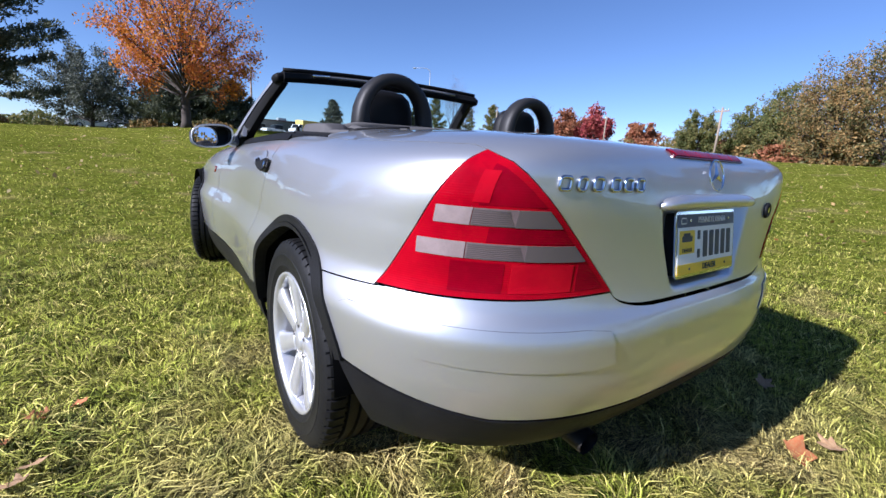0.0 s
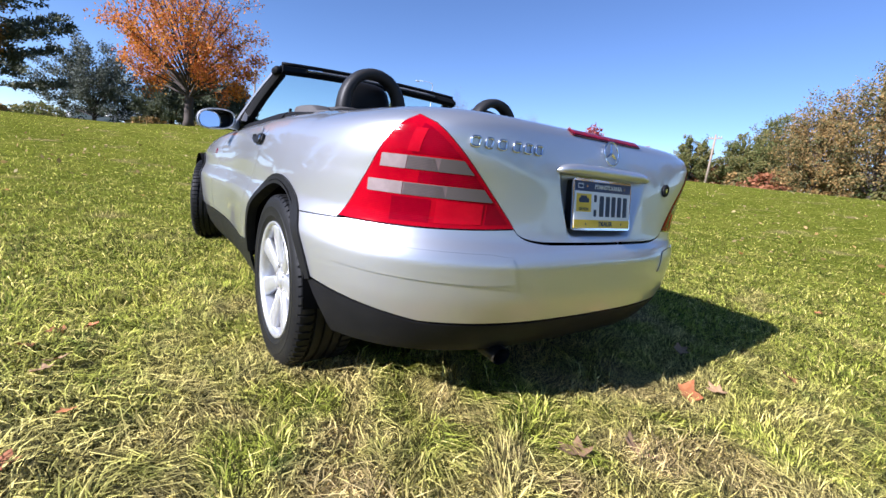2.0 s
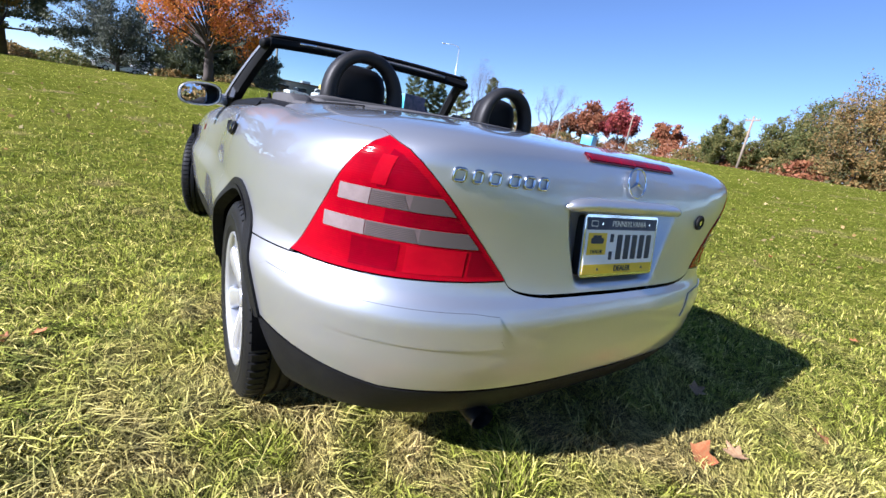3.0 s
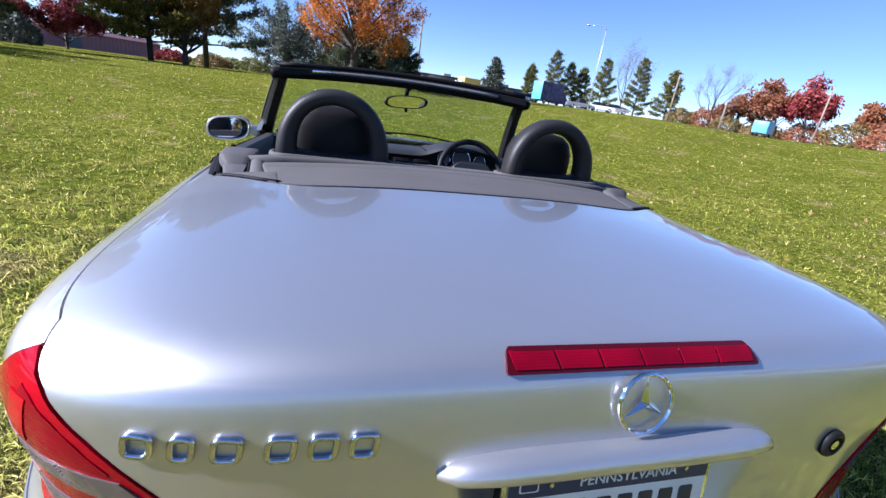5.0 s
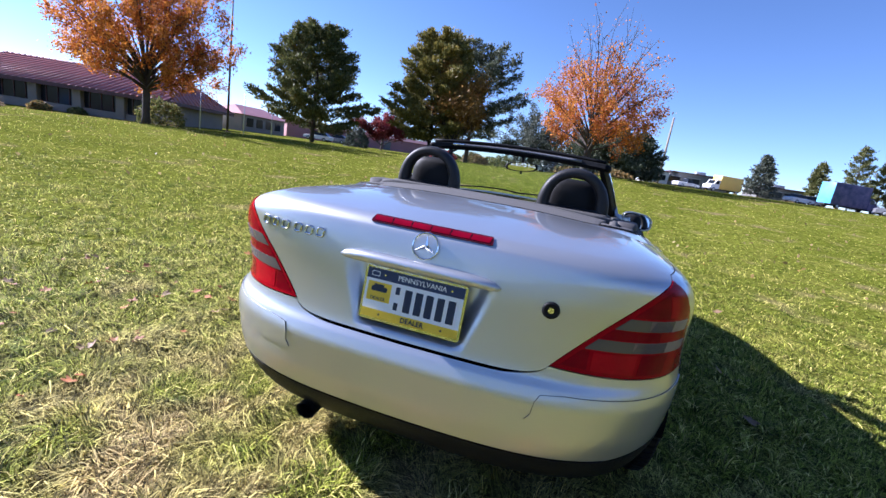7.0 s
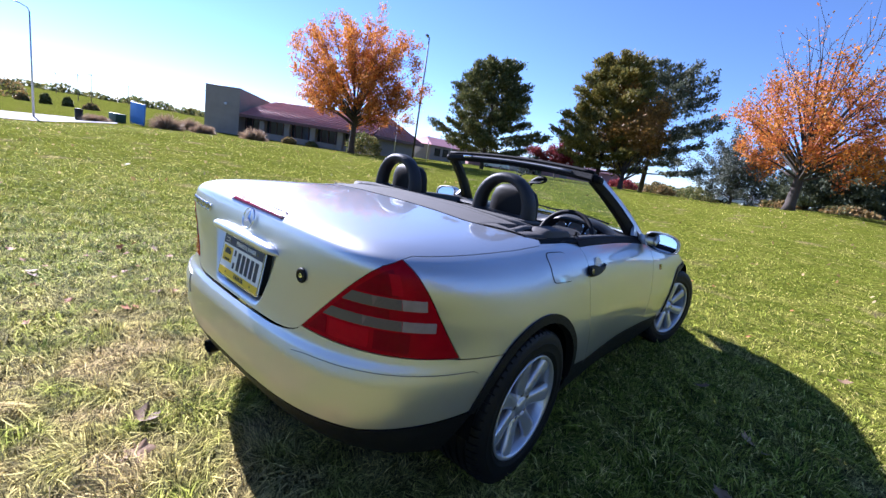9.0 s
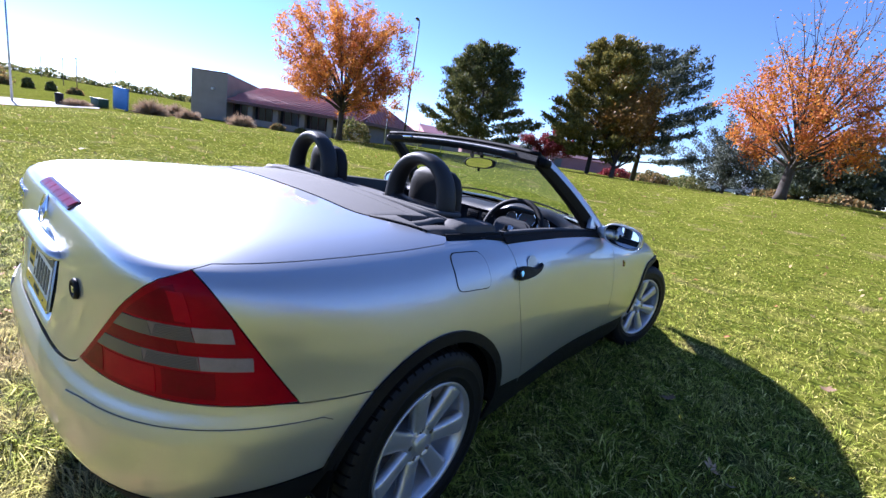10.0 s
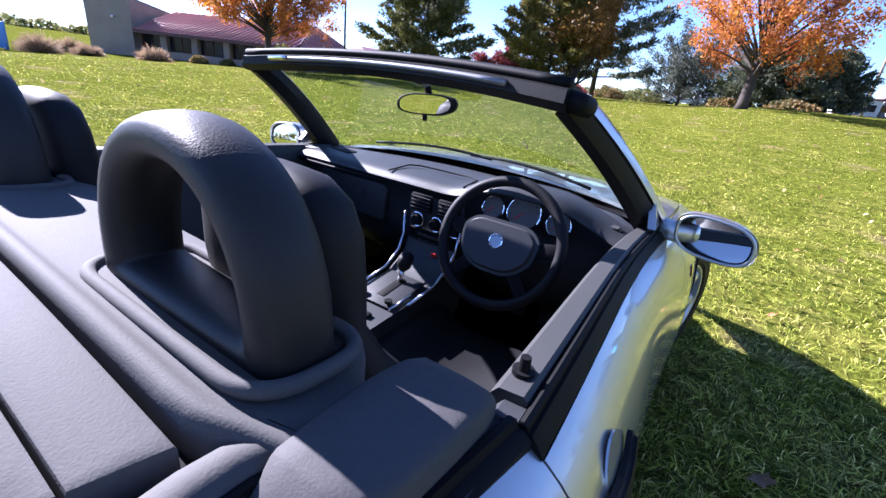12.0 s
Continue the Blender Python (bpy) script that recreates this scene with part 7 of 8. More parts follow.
# rubber lip and latches along the header
part("header_seal", tube_mesh("header_seal", [p + Vector((0, -0.030, 0.024)) for p in header], 0.011, sides=8), M_SEAL, wsf)
part("header_trim", tube_mesh("header_trim", [p + Vector((0, -0.053, 0.002)) for p in header[2:-2]], 0.0075, sides=8), material("pale header strip", (0.22, 0.215, 0.22), 0.3, 0.4, second=(0.18, 0.176, 0.18), coat=0.4), wsf, "pale satin strip along the header")
for sg in (1, -1):
    part("latch", moved(box_bm(0.085, 0.022, 0.012, 0.004), pose(0.40 * sg, header[8].y - 0.062, 1.236, 0, 4 * sg, 8 * sg)), M_CHROME, wsf, "metal roof latch")
    pts = [screen_point(sg, v / 8) + Vector((0.0 * sg, -0.018, 0.0)) for v in range(9)]
    pts[-1] = pts[-1] + Vector((0, -0.01, 0.004))
    rows = []
    for i, p in enumerate(pts):
        k = 1 + 0.35 * (1 - i / 8)
        rows.append([p + Vector((a * sg * k, b * k, c * k)) for a, b, c in ((0.022, 0.012, 0.006), (0.012, 0.030, 0.016), (-0.012, 0.030, 0.012), (-0.030, 0.0, -0.010), (-0.024, -0.036, -0.026), (0.004, -0.040, -0.022), (0.020, -0.018, -0.006))])
    part("pillar", blob(rows, name="pillar"), M_BLACK, wsf, smooth_angle=40)
    rows = []
    for i in range(9):
        p = screen_point(sg, i / 8) + Vector((0, -0.018, 0))
        k = 1 + 0.35 * (1 - i / 8)
        rows.append([p + Vector((a * sg * k, b * k, c * k)) for a, b, c in ((0.025, -0.010, 0.0), (0.027, 0.008, 0.008), (0.016, 0.030, 0.019), (0.006, 0.034, 0.022), (0.010, 0.025, 0.012), (0.020, 0.006, 0.0))])
    part("pillar_skin", blob(rows, name="pillar_skin"), M_SILVER, wsf, "silver outer pillar skin", smooth_angle=40)
    part("corner_cap", moved(box_bm(0.08, 0.078, 0.042, 0.018, seg=3), pose(0.556 * sg - 0.022, 0.995 - 0.036 * sg, 1.214 + 0.006 * sg, -8, 8 * sg, -8 * sg)), M_SEAL, wsf)
# cowl, wipers
rows = [[Vector((x, screen_point(x / 0.72, 0).y + dy, z)) for x in [(-0.70 + 1.4 * i / 20) for i in range(21)]] for dy, z in ((-0.03, 0.885), (0.02, 0.893), (0.09, 0.880))]
part("cowl", mesh_of("cowl", *loft(rows)), M_BLACK, car)
for x0, x1 in ((-0.52, 0.02), (-0.08, 0.46)):
    pts = [screen_point(x / 0.70, 0.05 + 0.035 * math.sin(3.1 * (x - x0) / (x1 - x0))) + Vector((0, 0.012, 0.016)) for x in [x0 + (x1 - x0) * i / 10 for i in range(11)]]
    part("wiper", tube_mesh("wiper", pts, 0.006, sides=6), M_SEAL, car)

def inner_edge(c, ring, sg):
    """The edge of the mirror glass, turned towards the driver's eye and a little upwards."""
    ring = ring + ring[:1]
    return [c + (p - c) * 0.90 + Vector((0, 0.002 + (0.23 if sg > 0 else 0.36) * max(0.0, 0.10 - (p - c).x * sg) + 0.10 * (p - c).z, 0)) for p in ring]


for sg in (1, -1):
    c = Vector((0.852 * sg, 1.45 if sg > 0 else 1.37, 0.908 if sg > 0 else 0.916))
    rows = []
    for t, k, dx in ((-0.035, 0.93, 0.0), (-0.030, 1.0, 0.0), (0.0, 1.0, 0.0), (0.03, 0.92, -0.006), (0.055, 0.72, -0.014), (0.072, 0.42, -0.02)):
        ring = []
        for i in range(24):
            a = 2 * math.pi * i / 24
            ex, ez = math.cos(a), math.sin(a)
            ring.append(c + Vector((sg * (0.104 * k * abs(ex) ** 0.75 * math.copysign(1, ex) + dx), t, 0.061 * k * abs(ez) ** 0.75 * math.copysign(1, ez) - 0.012 * ex * k)))
        rows.append(ring)
    mir = part("door_mirror", fix_normals(mesh_of("door_mirror", *loft(rows[1:] , True))), M_SILVER, car, "silver door mirror", smooth_angle=45)
    ring = [p + Vector((0, -0.0015, 0)) for p in rows[0]]
    part("rim_trim", tube_mesh("rim_trim", [c + (p - c) * 0.985 for p in ring], 0.0045, sides=6, closed=True, up=(0, 1, 0)), M_SILVER, mir)
    part("rim_liner", mesh_of("rim_liner", *loft([[c + (p - c) * 0.975 + Vector((0, 0.001, 0)) for p in ring + ring[:1]], [p + Vector((0, 0.002, 0)) for p in inner_edge(c, rows[0], sg)]])), M_SEAL, mir)
    inner = inner_edge(c, rows[0], sg)[:-1]
    me = mesh_of("mirror_glass", inner, [tuple(range(24))], smooth=False)
    part("mirror_glass", me, M_MIRROR, mir, "mirror glass")
    part("mirror_foot", mesh_of("mirror_foot", *tube([(0.70 * sg, 1.43, 0.905), (0.76 * sg, 1.44, 0.90), (0.80 * sg, 1.44, 0.905)], [0.035, 0.03, 0.026], sides=12, flat=0.7, up=(0, 1, 0))), M_SILVER, mir)
    part("sail_panel", mesh_of("sail_panel", [(0.715 * sg, 1.30, 0.925), (0.712 * sg, 1.52, 0.905), (0.690 * sg, 1.36, 1.00), (0.695 * sg, 1.30, 0.925), (0.692 * sg, 1.52, 0.905), (0.672 * sg, 1.36, 1.00)], [(0, 1, 2), (5, 4, 3), (0, 2, 5, 3), (2, 1, 4, 5), (1, 0, 3, 4)], smooth=False), M_SILVER, mir)
# ---------------------------------------------------------------- cockpit


# the soft cover behind the hoops
def slab(name, poly, z_of, thick, mat, parent, label="", bevel=0.004, cut=0.04):
    """A panel over an outline in plan that follows a height, with rounded edges."""
    uv, faces, edges = cells(poly, cut, cut)
    bm = bmesh.new()
    vs = [bm.verts.new((x, y, z_of(x, y))) for x, y in uv]
    for f in faces:
        bm.faces.new([vs[i] for i in f])
    bmesh.ops.recalc_face_normals(bm, faces=bm.faces)
    if sum(f.normal.z for f in bm.faces) < 0:
        bmesh.ops.reverse_faces(bm, faces=bm.faces)
    rim = [e for e in bm.edges if e.is_boundary]
    r = bmesh.ops.extrude_edge_only(bm, edges=rim)
    low = [v for v in r["geom"] if isinstance(v, bmesh.types.BMVert)]
    bmesh.ops.translate(bm, verts=low, vec=(0, 0, -thick))
    bmesh.ops.recalc_face_normals(bm, faces=bm.faces)
    if bevel:
        top = [e for e in bm.edges if len(e.link_faces) == 2 and any(abs(f.normal.z) < 0.4 for f in e.link_faces) and any(abs(f.normal.z) > 0.7 for f in e.link_faces)]
        bmesh.ops.bevel(bm, geom=top, offset=bevel, segments=2, profile=0.5, affect="EDGES", clamp_overlap=True)
    return part(name, bm, mat, parent, label, smooth_angle=35)


def cover_z(x, y):
    return deck(x, min(y, 0.25)) + 0.002


fr = [(x, lid_front(x) + 0.006) for x in [-0.50 + 1.0 * i / 24 for i in range(25)]]
cover = slab("tonneau_cover", fr + [(0.512, 0.058), (0.528, 0.122), (-0.528, 0.122), (-0.512, 0.058)], cover_z, 0.03, M_VINYL, car, "black vinyl cover behind the seats")
slab("tonneau_flap", [(-0.529, 0.126), (0.529, 0.126), (0.543, 0.186), (-0.543, 0.186)], cover_z, 0.03, M_VINYL, cover)
# black sheet stands in for the shade in the gaps round the cover
slab("cover_bed", [(-0.70, -0.10), (0.70, -0.10), (0.70, 0.30), (-0.70, 0.30)], lambda x, y: 0.945 - 0.03 * smoothstep(0.5, 0.7, abs(x)), 0.05, M_SEAL, car, "black sheet for the shaded recess under the cover", bevel=0)
for sg in (1, -1):
    fl = lambda pts: [(across(x, sg), y) for x, y in (pts if sg > 0 else reversed(pts))]
    edge = [(x, lid_front(x) + 0.008) for x in (0.505, 0.55, 0.60, 0.64)]
    slab("corner_cover", fl(edge + [(0.662, 0.058), (0.575, 0.060), (0.518, 0.055)]), lambda x, y: deck(x, y) + 0.003, 0.03, M_VINYL, cover, cut=0.03, bevel=0.008)
    part("welt", tube_mesh("welt", [(across(x, sg), lid_front(x) + 0.012, deck(x, lid_front(x)) + 0.001) for x in (0.50, 0.55, 0.60, 0.63, 0.655)], 0.005, sides=8), M_SEAL, cover)
    # loose flap, gathered towards its front end
    rows = []
    for y, x0, x1, z in ((0.064, 0.536, 0.590, 0.957), (0.10, 0.544, 0.592, 0.960), (0.14, 0.551, 0.595, 0.964), (0.175, 0.556, 0.598, 0.972), (0.205, 0.561, 0.601, 0.974), (0.228, 0.568, 0.603, 0.969), (0.240, 0.578, 0.602, 0.955)):
        rows.append([Vector((across(x0 + (x1 - x0) * k, sg), y, z - 0.03 + h_)) for k, h_ in ((0, 0), (0.02, 0.018), (0.10, 0.027), (0.3, 0.031), (0.5, 0.033), (0.72, 0.031), (0.92, 0.024), (1, 0.014), (1, 0))])
    part("side_flap", blob(rows, name="side_flap"), M_VINYL, cover, "loose vinyl side flap", smooth_angle=60)
    part("piping", tube_mesh("piping", [r_[7] + Vector((0, 0, 0.004)) for r_ in rows], 0.0045, sides=8), M_SEAL, cover)
    rows = []
    for y, x0, x1, z in ((0.066, 0.600, 0.640, 0.951), (0.072, 0.597, 0.643, 0.955), (0.12, 0.601, 0.653, 0.958), (0.17, 0.604, 0.664, 0.959), (0.205, 0.606, 0.671, 0.958)):
        rows.append([Vector((across(x0 + (x1 - x0) * k, sg), y, z - 0.032 + h_)) for k, h_ in ((0, 0), (0.01, 0.026), (0.05, 0.031), (0.4, 0.031), (0.88, 0.029), (0.96, 0.026), (1, 0.018), (1, -0.01))])
    part("side_flap", blob(rows, name="side_flap"), M_PAD, cover, "stiff grained side flap", smooth_angle=50)
    # padded box beside the hoop
    rows = []
    for y, x0, x1, zt, zb in ((0.192, 0.608, 0.660, 0.948, 0.90), (0.200, 0.604, 0.666, 0.958, 0.90), (0.222, 0.598, 0.680, 0.975, 0.88), (0.228, 0.597, 0.683, 0.977, 0.88), (0.27, 0.594, 0.696, 0.977, 0.87), (0.33, 0.594, 0.702, 0.977, 0.86), (0.375, 0.600, 0.704, 0.975, 0.85), (0.398, 0.606, 0.700, 0.967, 0.85), (0.412, 0.612, 0.695, 0.950, 0.85), (0.416, 0.614, 0.692, 0.90, 0.85)):
        rows.append([Vector((across(x0 + (x1 - x0) * k, sg), y, zt - d)) for k, d in ((0, 0.07), (0.0, 0.010), (0.02, 0.003), (0.06, 0.0), (0.3, -0.001), (0.6, -0.001), (0.86, 0.001), (0.93, 0.004), (0.97, 0.011), (1, 0.07))])
    part("side_box", blob(rows, name="side_box"), M_PAD, car, "black padded box beside the roll hoop", smooth_angle=42)

# shelf the hoops stand on, with its raised rear ridge
rows = []
for i in range(33):
    x = -0.605 + 1.21 * i / 32
    e = smoothstep(0.53, 0.605, abs(x))
    top = 0.992 - 0.010 * (x / 0.56) ** 2 - 0.012 * e
    far = (0.415 - 0.08 * smoothstep(0.50, 0.60, abs(x)) - 0.244) / (0.455 - 0.244)
    rows.append([Vector((x, (y if y < 0.244 else 0.244 + (y - 0.244) * far) + 0.032 * e * (y < 0.24), top + dz)) for y, dz in ((0.196, -0.07), (0.196, -0.010), (0.198, -0.001), (0.203, 0.0045), (0.210, 0.005), (0.216, 0.002), (0.220, -0.003), (0.226, -0.005), (0.244, -0.006), (0.30, -0.008), (0.40, -0.014), (0.445, -0.03), (0.455, -0.06), (0.455, -0.40))])
shelf = part("hoop_shelf", fix_normals(mesh_of("hoop_shelf", *loft(rows))), M_VINYL, car, "black padded shelf under the roll hoops", smooth_angle=50)
for sg in (1, -1):
    cx = 0.385 if sg > 0 else -0.350

    def ring_pts(w, h, p, q, base, drop, n=28):
        """A closed upright D: rounded top, flat foot with soft corners."""
        pts = []
        for i in range(2 * n):
            a = math.pi * i / n
            c, v = math.cos(a), math.sin(a)
            x = w * math.copysign(abs(c) ** (p if v >= 0 else 0.8), c)
            pts.append((x, base + h * abs(v) ** q if v >= 0 else base - drop * abs(v) ** 0.45))
        return pts

    z0, rows = 0.972, []
    # section of the padded hoop: from its inner to its outer edge, and along the car
    prof = []
    for i in range(16):
        a = 2 * math.pi * i / 16
        c, v = math.cos(a), math.sin(a)
        prof.append((0.5 - 0.5 * math.copysign(abs(c) ** 0.8, c), 0.300 - 0.041 * math.copysign(abs(v) ** 0.8, v)))
    O, I = ring_pts(0.170, 0.212, 0.98, 0.86, 0.0, 0.006), ring_pts(0.108, 0.128, 0.92, 0.86, 0.036, 0.010)
    for o, q in zip(O, I):
        rows.append([Vector((cx + q[0] + (o[0] - q[0]) * k, y, z0 + q[1] + (o[1] - q[1]) * k)) for k, y in prof])
    rows.append(rows[0])
    hoop_bm = mesh_of("roll_hoop", *loft(rows, True, False))
    hoop = part("roll_hoop", fix_normals(hoop_bm), M_HOOP, car, "black leather-covered roll hoop", smooth_angle=70)
    pl = prism_bm(rounded([(-0.172, 0.242), (0.172, 0.242), (0.178, 0.362), (-0.178, 0.362)], 0.05), 0.018)
    bmesh.ops.bevel(pl, geom=[e for e in pl.edges if e.verts[0].co.z > 0.02 and e.verts[1].co.z > 0.02], offset=0.011, segments=3, affect="EDGES")
    part("hoop_plinth", moved(pl, pose(cx, 0, 0.968, -3, 0, 0)), M_HOOP, hoop)
    bead = [Vector((cx + u, v, 0.984 - 0.05 * (v - 0.23))) for u, v in rounded([(-0.176, 0.238), (0.176, 0.238), (0.182, 0.366), (-0.182, 0.366)], 0.052, steps=8)]
    part("plinth_bead", tube_mesh("plinth_bead", bead, 0.0085, sides=8, closed=True), M_VINYL, hoop)

    # seat: back with fixed headrest, cushion, bolsters
    rows = []
    for z, y, w, d in ((0.42, 0.60, 0.20, 0.09), (0.55, 0.55, 0.22, 0.09), (0.70, 0.50, 0.215, 0.085), (0.82, 0.430, 0.195, 0.070), (0.89, 0.388, 0.15, 0.055), (0.94, 0.370, 0.128, 0.048), (1.00, 0.364, 0.130, 0.050), (1.06, 0.361, 0.126, 0.048), (1.10, 0.359, 0.110, 0.043), (1.122, 0.358, 0.082, 0.031), (1.130, 0.357, 0.040, 0.014)):
        ring = []
        for i in range(20):
            a = 2 * math.pi * i / 20
            ring.append(Vector((cx + w * math.copysign(abs(math.cos(a)) ** 0.6, math.cos(a)), y + d * math.copysign(abs(math.sin(a)) ** 0.75, math.sin(a)) + 0.03, z)))
        rows.append(ring)
    seat = part("seat", blob(rows, name="seat"), M_LEATHER, car, "black leather seat with stitched headrest", smooth_angle=60)
    stitch = [Vector((cx + x, 0.388, 1.126 - 3.2 * x * x)) for x in (-0.10, -0.07, -0.035, 0, 0.035, 0.07, 0.10)]
    part("stitching", tube_mesh("stitching", stitch, 0.003, sides=5), M_CAP, seat)
    rows = []
    for y, w, zt in ((0.66, 0.20, 0.46), (0.70, 0.235, 0.50), (0.90, 0.245, 0.505), (1.08, 0.24, 0.52), (1.15, 0.225, 0.505), (1.17, 0.20, 0.46)):
        rows.append([Vector((cx + x * w, y, z)) for x, z in ((-1, 0.34), (-1.0, zt), (-0.92, zt + 0.035), (-0.72, zt + 0.03), (-0.6, zt), (0, zt - 0.005), (0.6, zt), (0.72, zt + 0.03), (0.92, zt + 0.035), (1.0, zt), (1, 0.34))])
    part("seat_cushion", blob(rows, name="seat_cushion"), M_LEATHER, seat, smooth_angle=60)

# tub: floor, bulkhead, door linings
part("cockpit_floor", moved(box_bm(1.30, 1.75, 0.04, 0.01), pose(0, 1.20, 0.26)), material("black carpet", (0.010, 0.010, 0.011), 0.95, bump=0.4, bump_scale=400), car)
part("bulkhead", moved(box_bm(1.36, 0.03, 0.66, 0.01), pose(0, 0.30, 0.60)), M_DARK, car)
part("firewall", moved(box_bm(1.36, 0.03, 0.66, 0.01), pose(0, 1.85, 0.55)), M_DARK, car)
for sg in (1, -1):
    rows = []
    for y in (0.28, 0.42, 0.80, 1.20, 1.46):
        b = skin(1 + y - YC, Z_DOOR)
        rows.append([Vector((across(x, sg), y, z)) for x, z in ((b.x - 0.030, b.z + 0.022), (b.x - 0.055, b.z + 0.020), (b.x - 0.066, b.z + 0.004), (b.x - 0.085, b.z - 0.05), (b.x - 0.080, 0.74), (b.x - 0.115, 0.66), (b.x - 0.115, 0.58), (b.x - 0.075, 0.54), (b.x - 0.075, 0.28))])
    lining = part("door_lining", fix_normals(mesh_of("door_lining", *loft(rows))), M_DASH, car, "dark door lining", smooth_angle=40)
    rows = []
    for i in range(14):
        y = 0.435 + (1.42 - 0.435) * i / 13
        b = skin(1 + y - YC, Z_DOOR)
        rows.append([Vector((across(b.x + dx, sg), y, b.z + dz)) for dx, dz in ((-0.076, -0.03), (-0.073, 0.018), (-0.064, 0.030), (-0.036, 0.033), (-0.031, 0.028), (-0.030, -0.01))])
    part("door_capping", blob(rows, name="door_capping"), M_CAP, lining, "grey door capping", smooth_angle=40)
    rows = []
    for i in range(20):
        y = 0.405 + (1.43 - 0.405) * i / 19
        b = skin(1 + y - YC, Z_DOOR)
        rows.append([Vector((across(b.x + dx, sg), y, b.z + dz)) for dx, dz in ((-0.030, -0.01), (-0.028, 0.026), (-0.023, 0.030), (-0.018, 0.027), (-0.016, 0.020), (-0.012, 0.021), (-0.003, 0.010), (0.0025, 0.002), (0.001, -0.01))])
    part("belt_seal", blob(rows, name="belt_seal"), M_SEAL, car, "black rubber belt seal", smooth_angle=40)
    # seal and painted shoulder along the wing, behind the door
    rows, shoulder, ends = [], [], []
    for y, xe in ((0.076, 0.722), (0.088, 0.713), (0.104, 0.702), (0.118, 0.696), (0.135, 0.695), (0.17, 0.700), (0.22, 0.708), (0.27, 0.716), (0.33, 0.725), (0.402, 0.736)):
        ze = 0.926 + 0.004 * smoothstep(0.12, 0.4, y)
        w_ = s_of_y(y, 0.919)
        b, nn = skin(w_, 0.919), skin_normal(w_, 0.919)
        if y > 0.125:
            rows.append([Vector((across(xe + dx, sg), y, ze + dz)) for dx, dz in ((-0.034, -0.03), (-0.031, 0.010), (-0.026, 0.018), (-0.018, 0.018), (-0.014, 0.010), (-0.007, 0.009), (0.001, 0.001), (0.001, -0.02))])
        shoulder.append([Vector((across(xe - 0.004, sg), y, max(ze - 0.001, b.z))), Vector((across(b.x + 0.001, sg), y, b.z))])
        ends.append((Vector((nn.x * sg, nn.y, nn.z)), y))
    part("quarter_seal", blob(rows, name="quarter_seal"), M_SEAL, car, "black rubber seal beside the cover", smooth_angle=40)
    me = mesh_of("wing_shoulder", *loft(shoulder))
    if me.polygons[4].normal.z < 0:
        me.flip_normals()
    me.normals_split_custom_set_from_vertices([tuple(n_) for n_, y in ends for k in (0, 1)])
    part("wing_shoulder", me, M_SILVER, car)
    b = skin(1 + 0.473 - YC, Z_DOOR)
    part("lock_pin", moved(disc_bm(0.0075, 0.022, 14, r2=0.006), pose(across(b.x - 0.052, sg), 0.473, b.z + 0.042)), M_SEAL, lining)
    part("pin_collar", moved(disc_bm(0.013, 0.006, 18), pose(across(b.x - 0.052, sg), 0.473, b.z + 0.034)), M_BLACK, lining)

# dashboard: a lofted top with a cowl over the instruments
rows = []
for i in range(41):
    x = -0.66 + 1.32 * i / 40
    hump = math.exp(-((x - 0.37) / 0.19) ** 4)
    side = smoothstep(0.58, 0.66, abs(x))
    back = 1.66 - 0.20 * (x / 0.7) ** 2
    front = 1.275 - 0.035 * hump
    zt = 0.905 + 0.058 * hump
    prof = [(back, 0.898), (back - 0.10, 0.908), (front + 0.12, zt + 0.008), (front + 0.045, zt + 0.006), (front + 0.012, zt - 0.002), (front, zt - 0.018), (front + 0.02 + 0.05 * hump, zt - 0.032 - 0.005 * hump), (front + 0.055 + 0.045 * hump, 0.84), (front + 0.075 + 0.02 * hump, 0.79), (front + 0.07, 0.72), (front + 0.12, 0.62), (front + 0.22, 0.52), (1.80, 0.42)]
    rows.append([Vector((x, y - 0.02 * side, z - 0.012 * side)) for y, z in prof])
dash = part("dashboard", fix_normals(mesh_of("dashboard", *loft(rows))), M_DASH, car, "charcoal moulded dashboard", smooth_angle=50)
part("dash_line", tube_mesh("dash_line", [(x, 1.272, 0.872) for x in (-0.62, -0.3, -0.17)], 0.004, sides=6), M_SEAL, dash)
part("glovebox", moved(box_bm(0.36, 0.03, 0.15, 0.012, seg=3), pose(-0.38, 1.338, 0.775, -6, 0, 0)), M_DASH, dash)
part("glovebox_lock", moved(disc_bm(0.015, 0.010, 18), pose(-0.319, 1.316, 0.797, 84, 0, 0)), M_CHROME, dash)
part("lid_line", tube_mesh("lid_line", [(-0.16, 1.29, 0.912), (-0.155, 1.40, 0.921), (-0.12, 1.43, 0.921), (0.10, 1.43, 0.923), (0.14, 1.40, 0.926), (0.15, 1.29, 0.92)], 0.003, sides=5), M_SEAL, dash)
part("demister", moved(box_bm(0.12, 0.05, 0.006, 0.002), pose(-0.50, 1.40, 0.914, 2, 0, -10)), M_SEAL, dash)
for sg in (1, -1):
    vent = part("side_vent", moved(disc_bm(0.036, 0.012, 24), pose(0.605 * sg, 1.325, 0.902, 10, 0, 0) @ Matrix.Diagonal((1, 0.62, 1, 1))), M_BLACK, dash)
    for k in range(4):
        part("slat", moved(box_bm(0.05, 0.003, 0.006), pose(0.605 * sg, 1.313 + 0.008 * k, 0.910, 30, 0, 0)), M_CAP, vent)
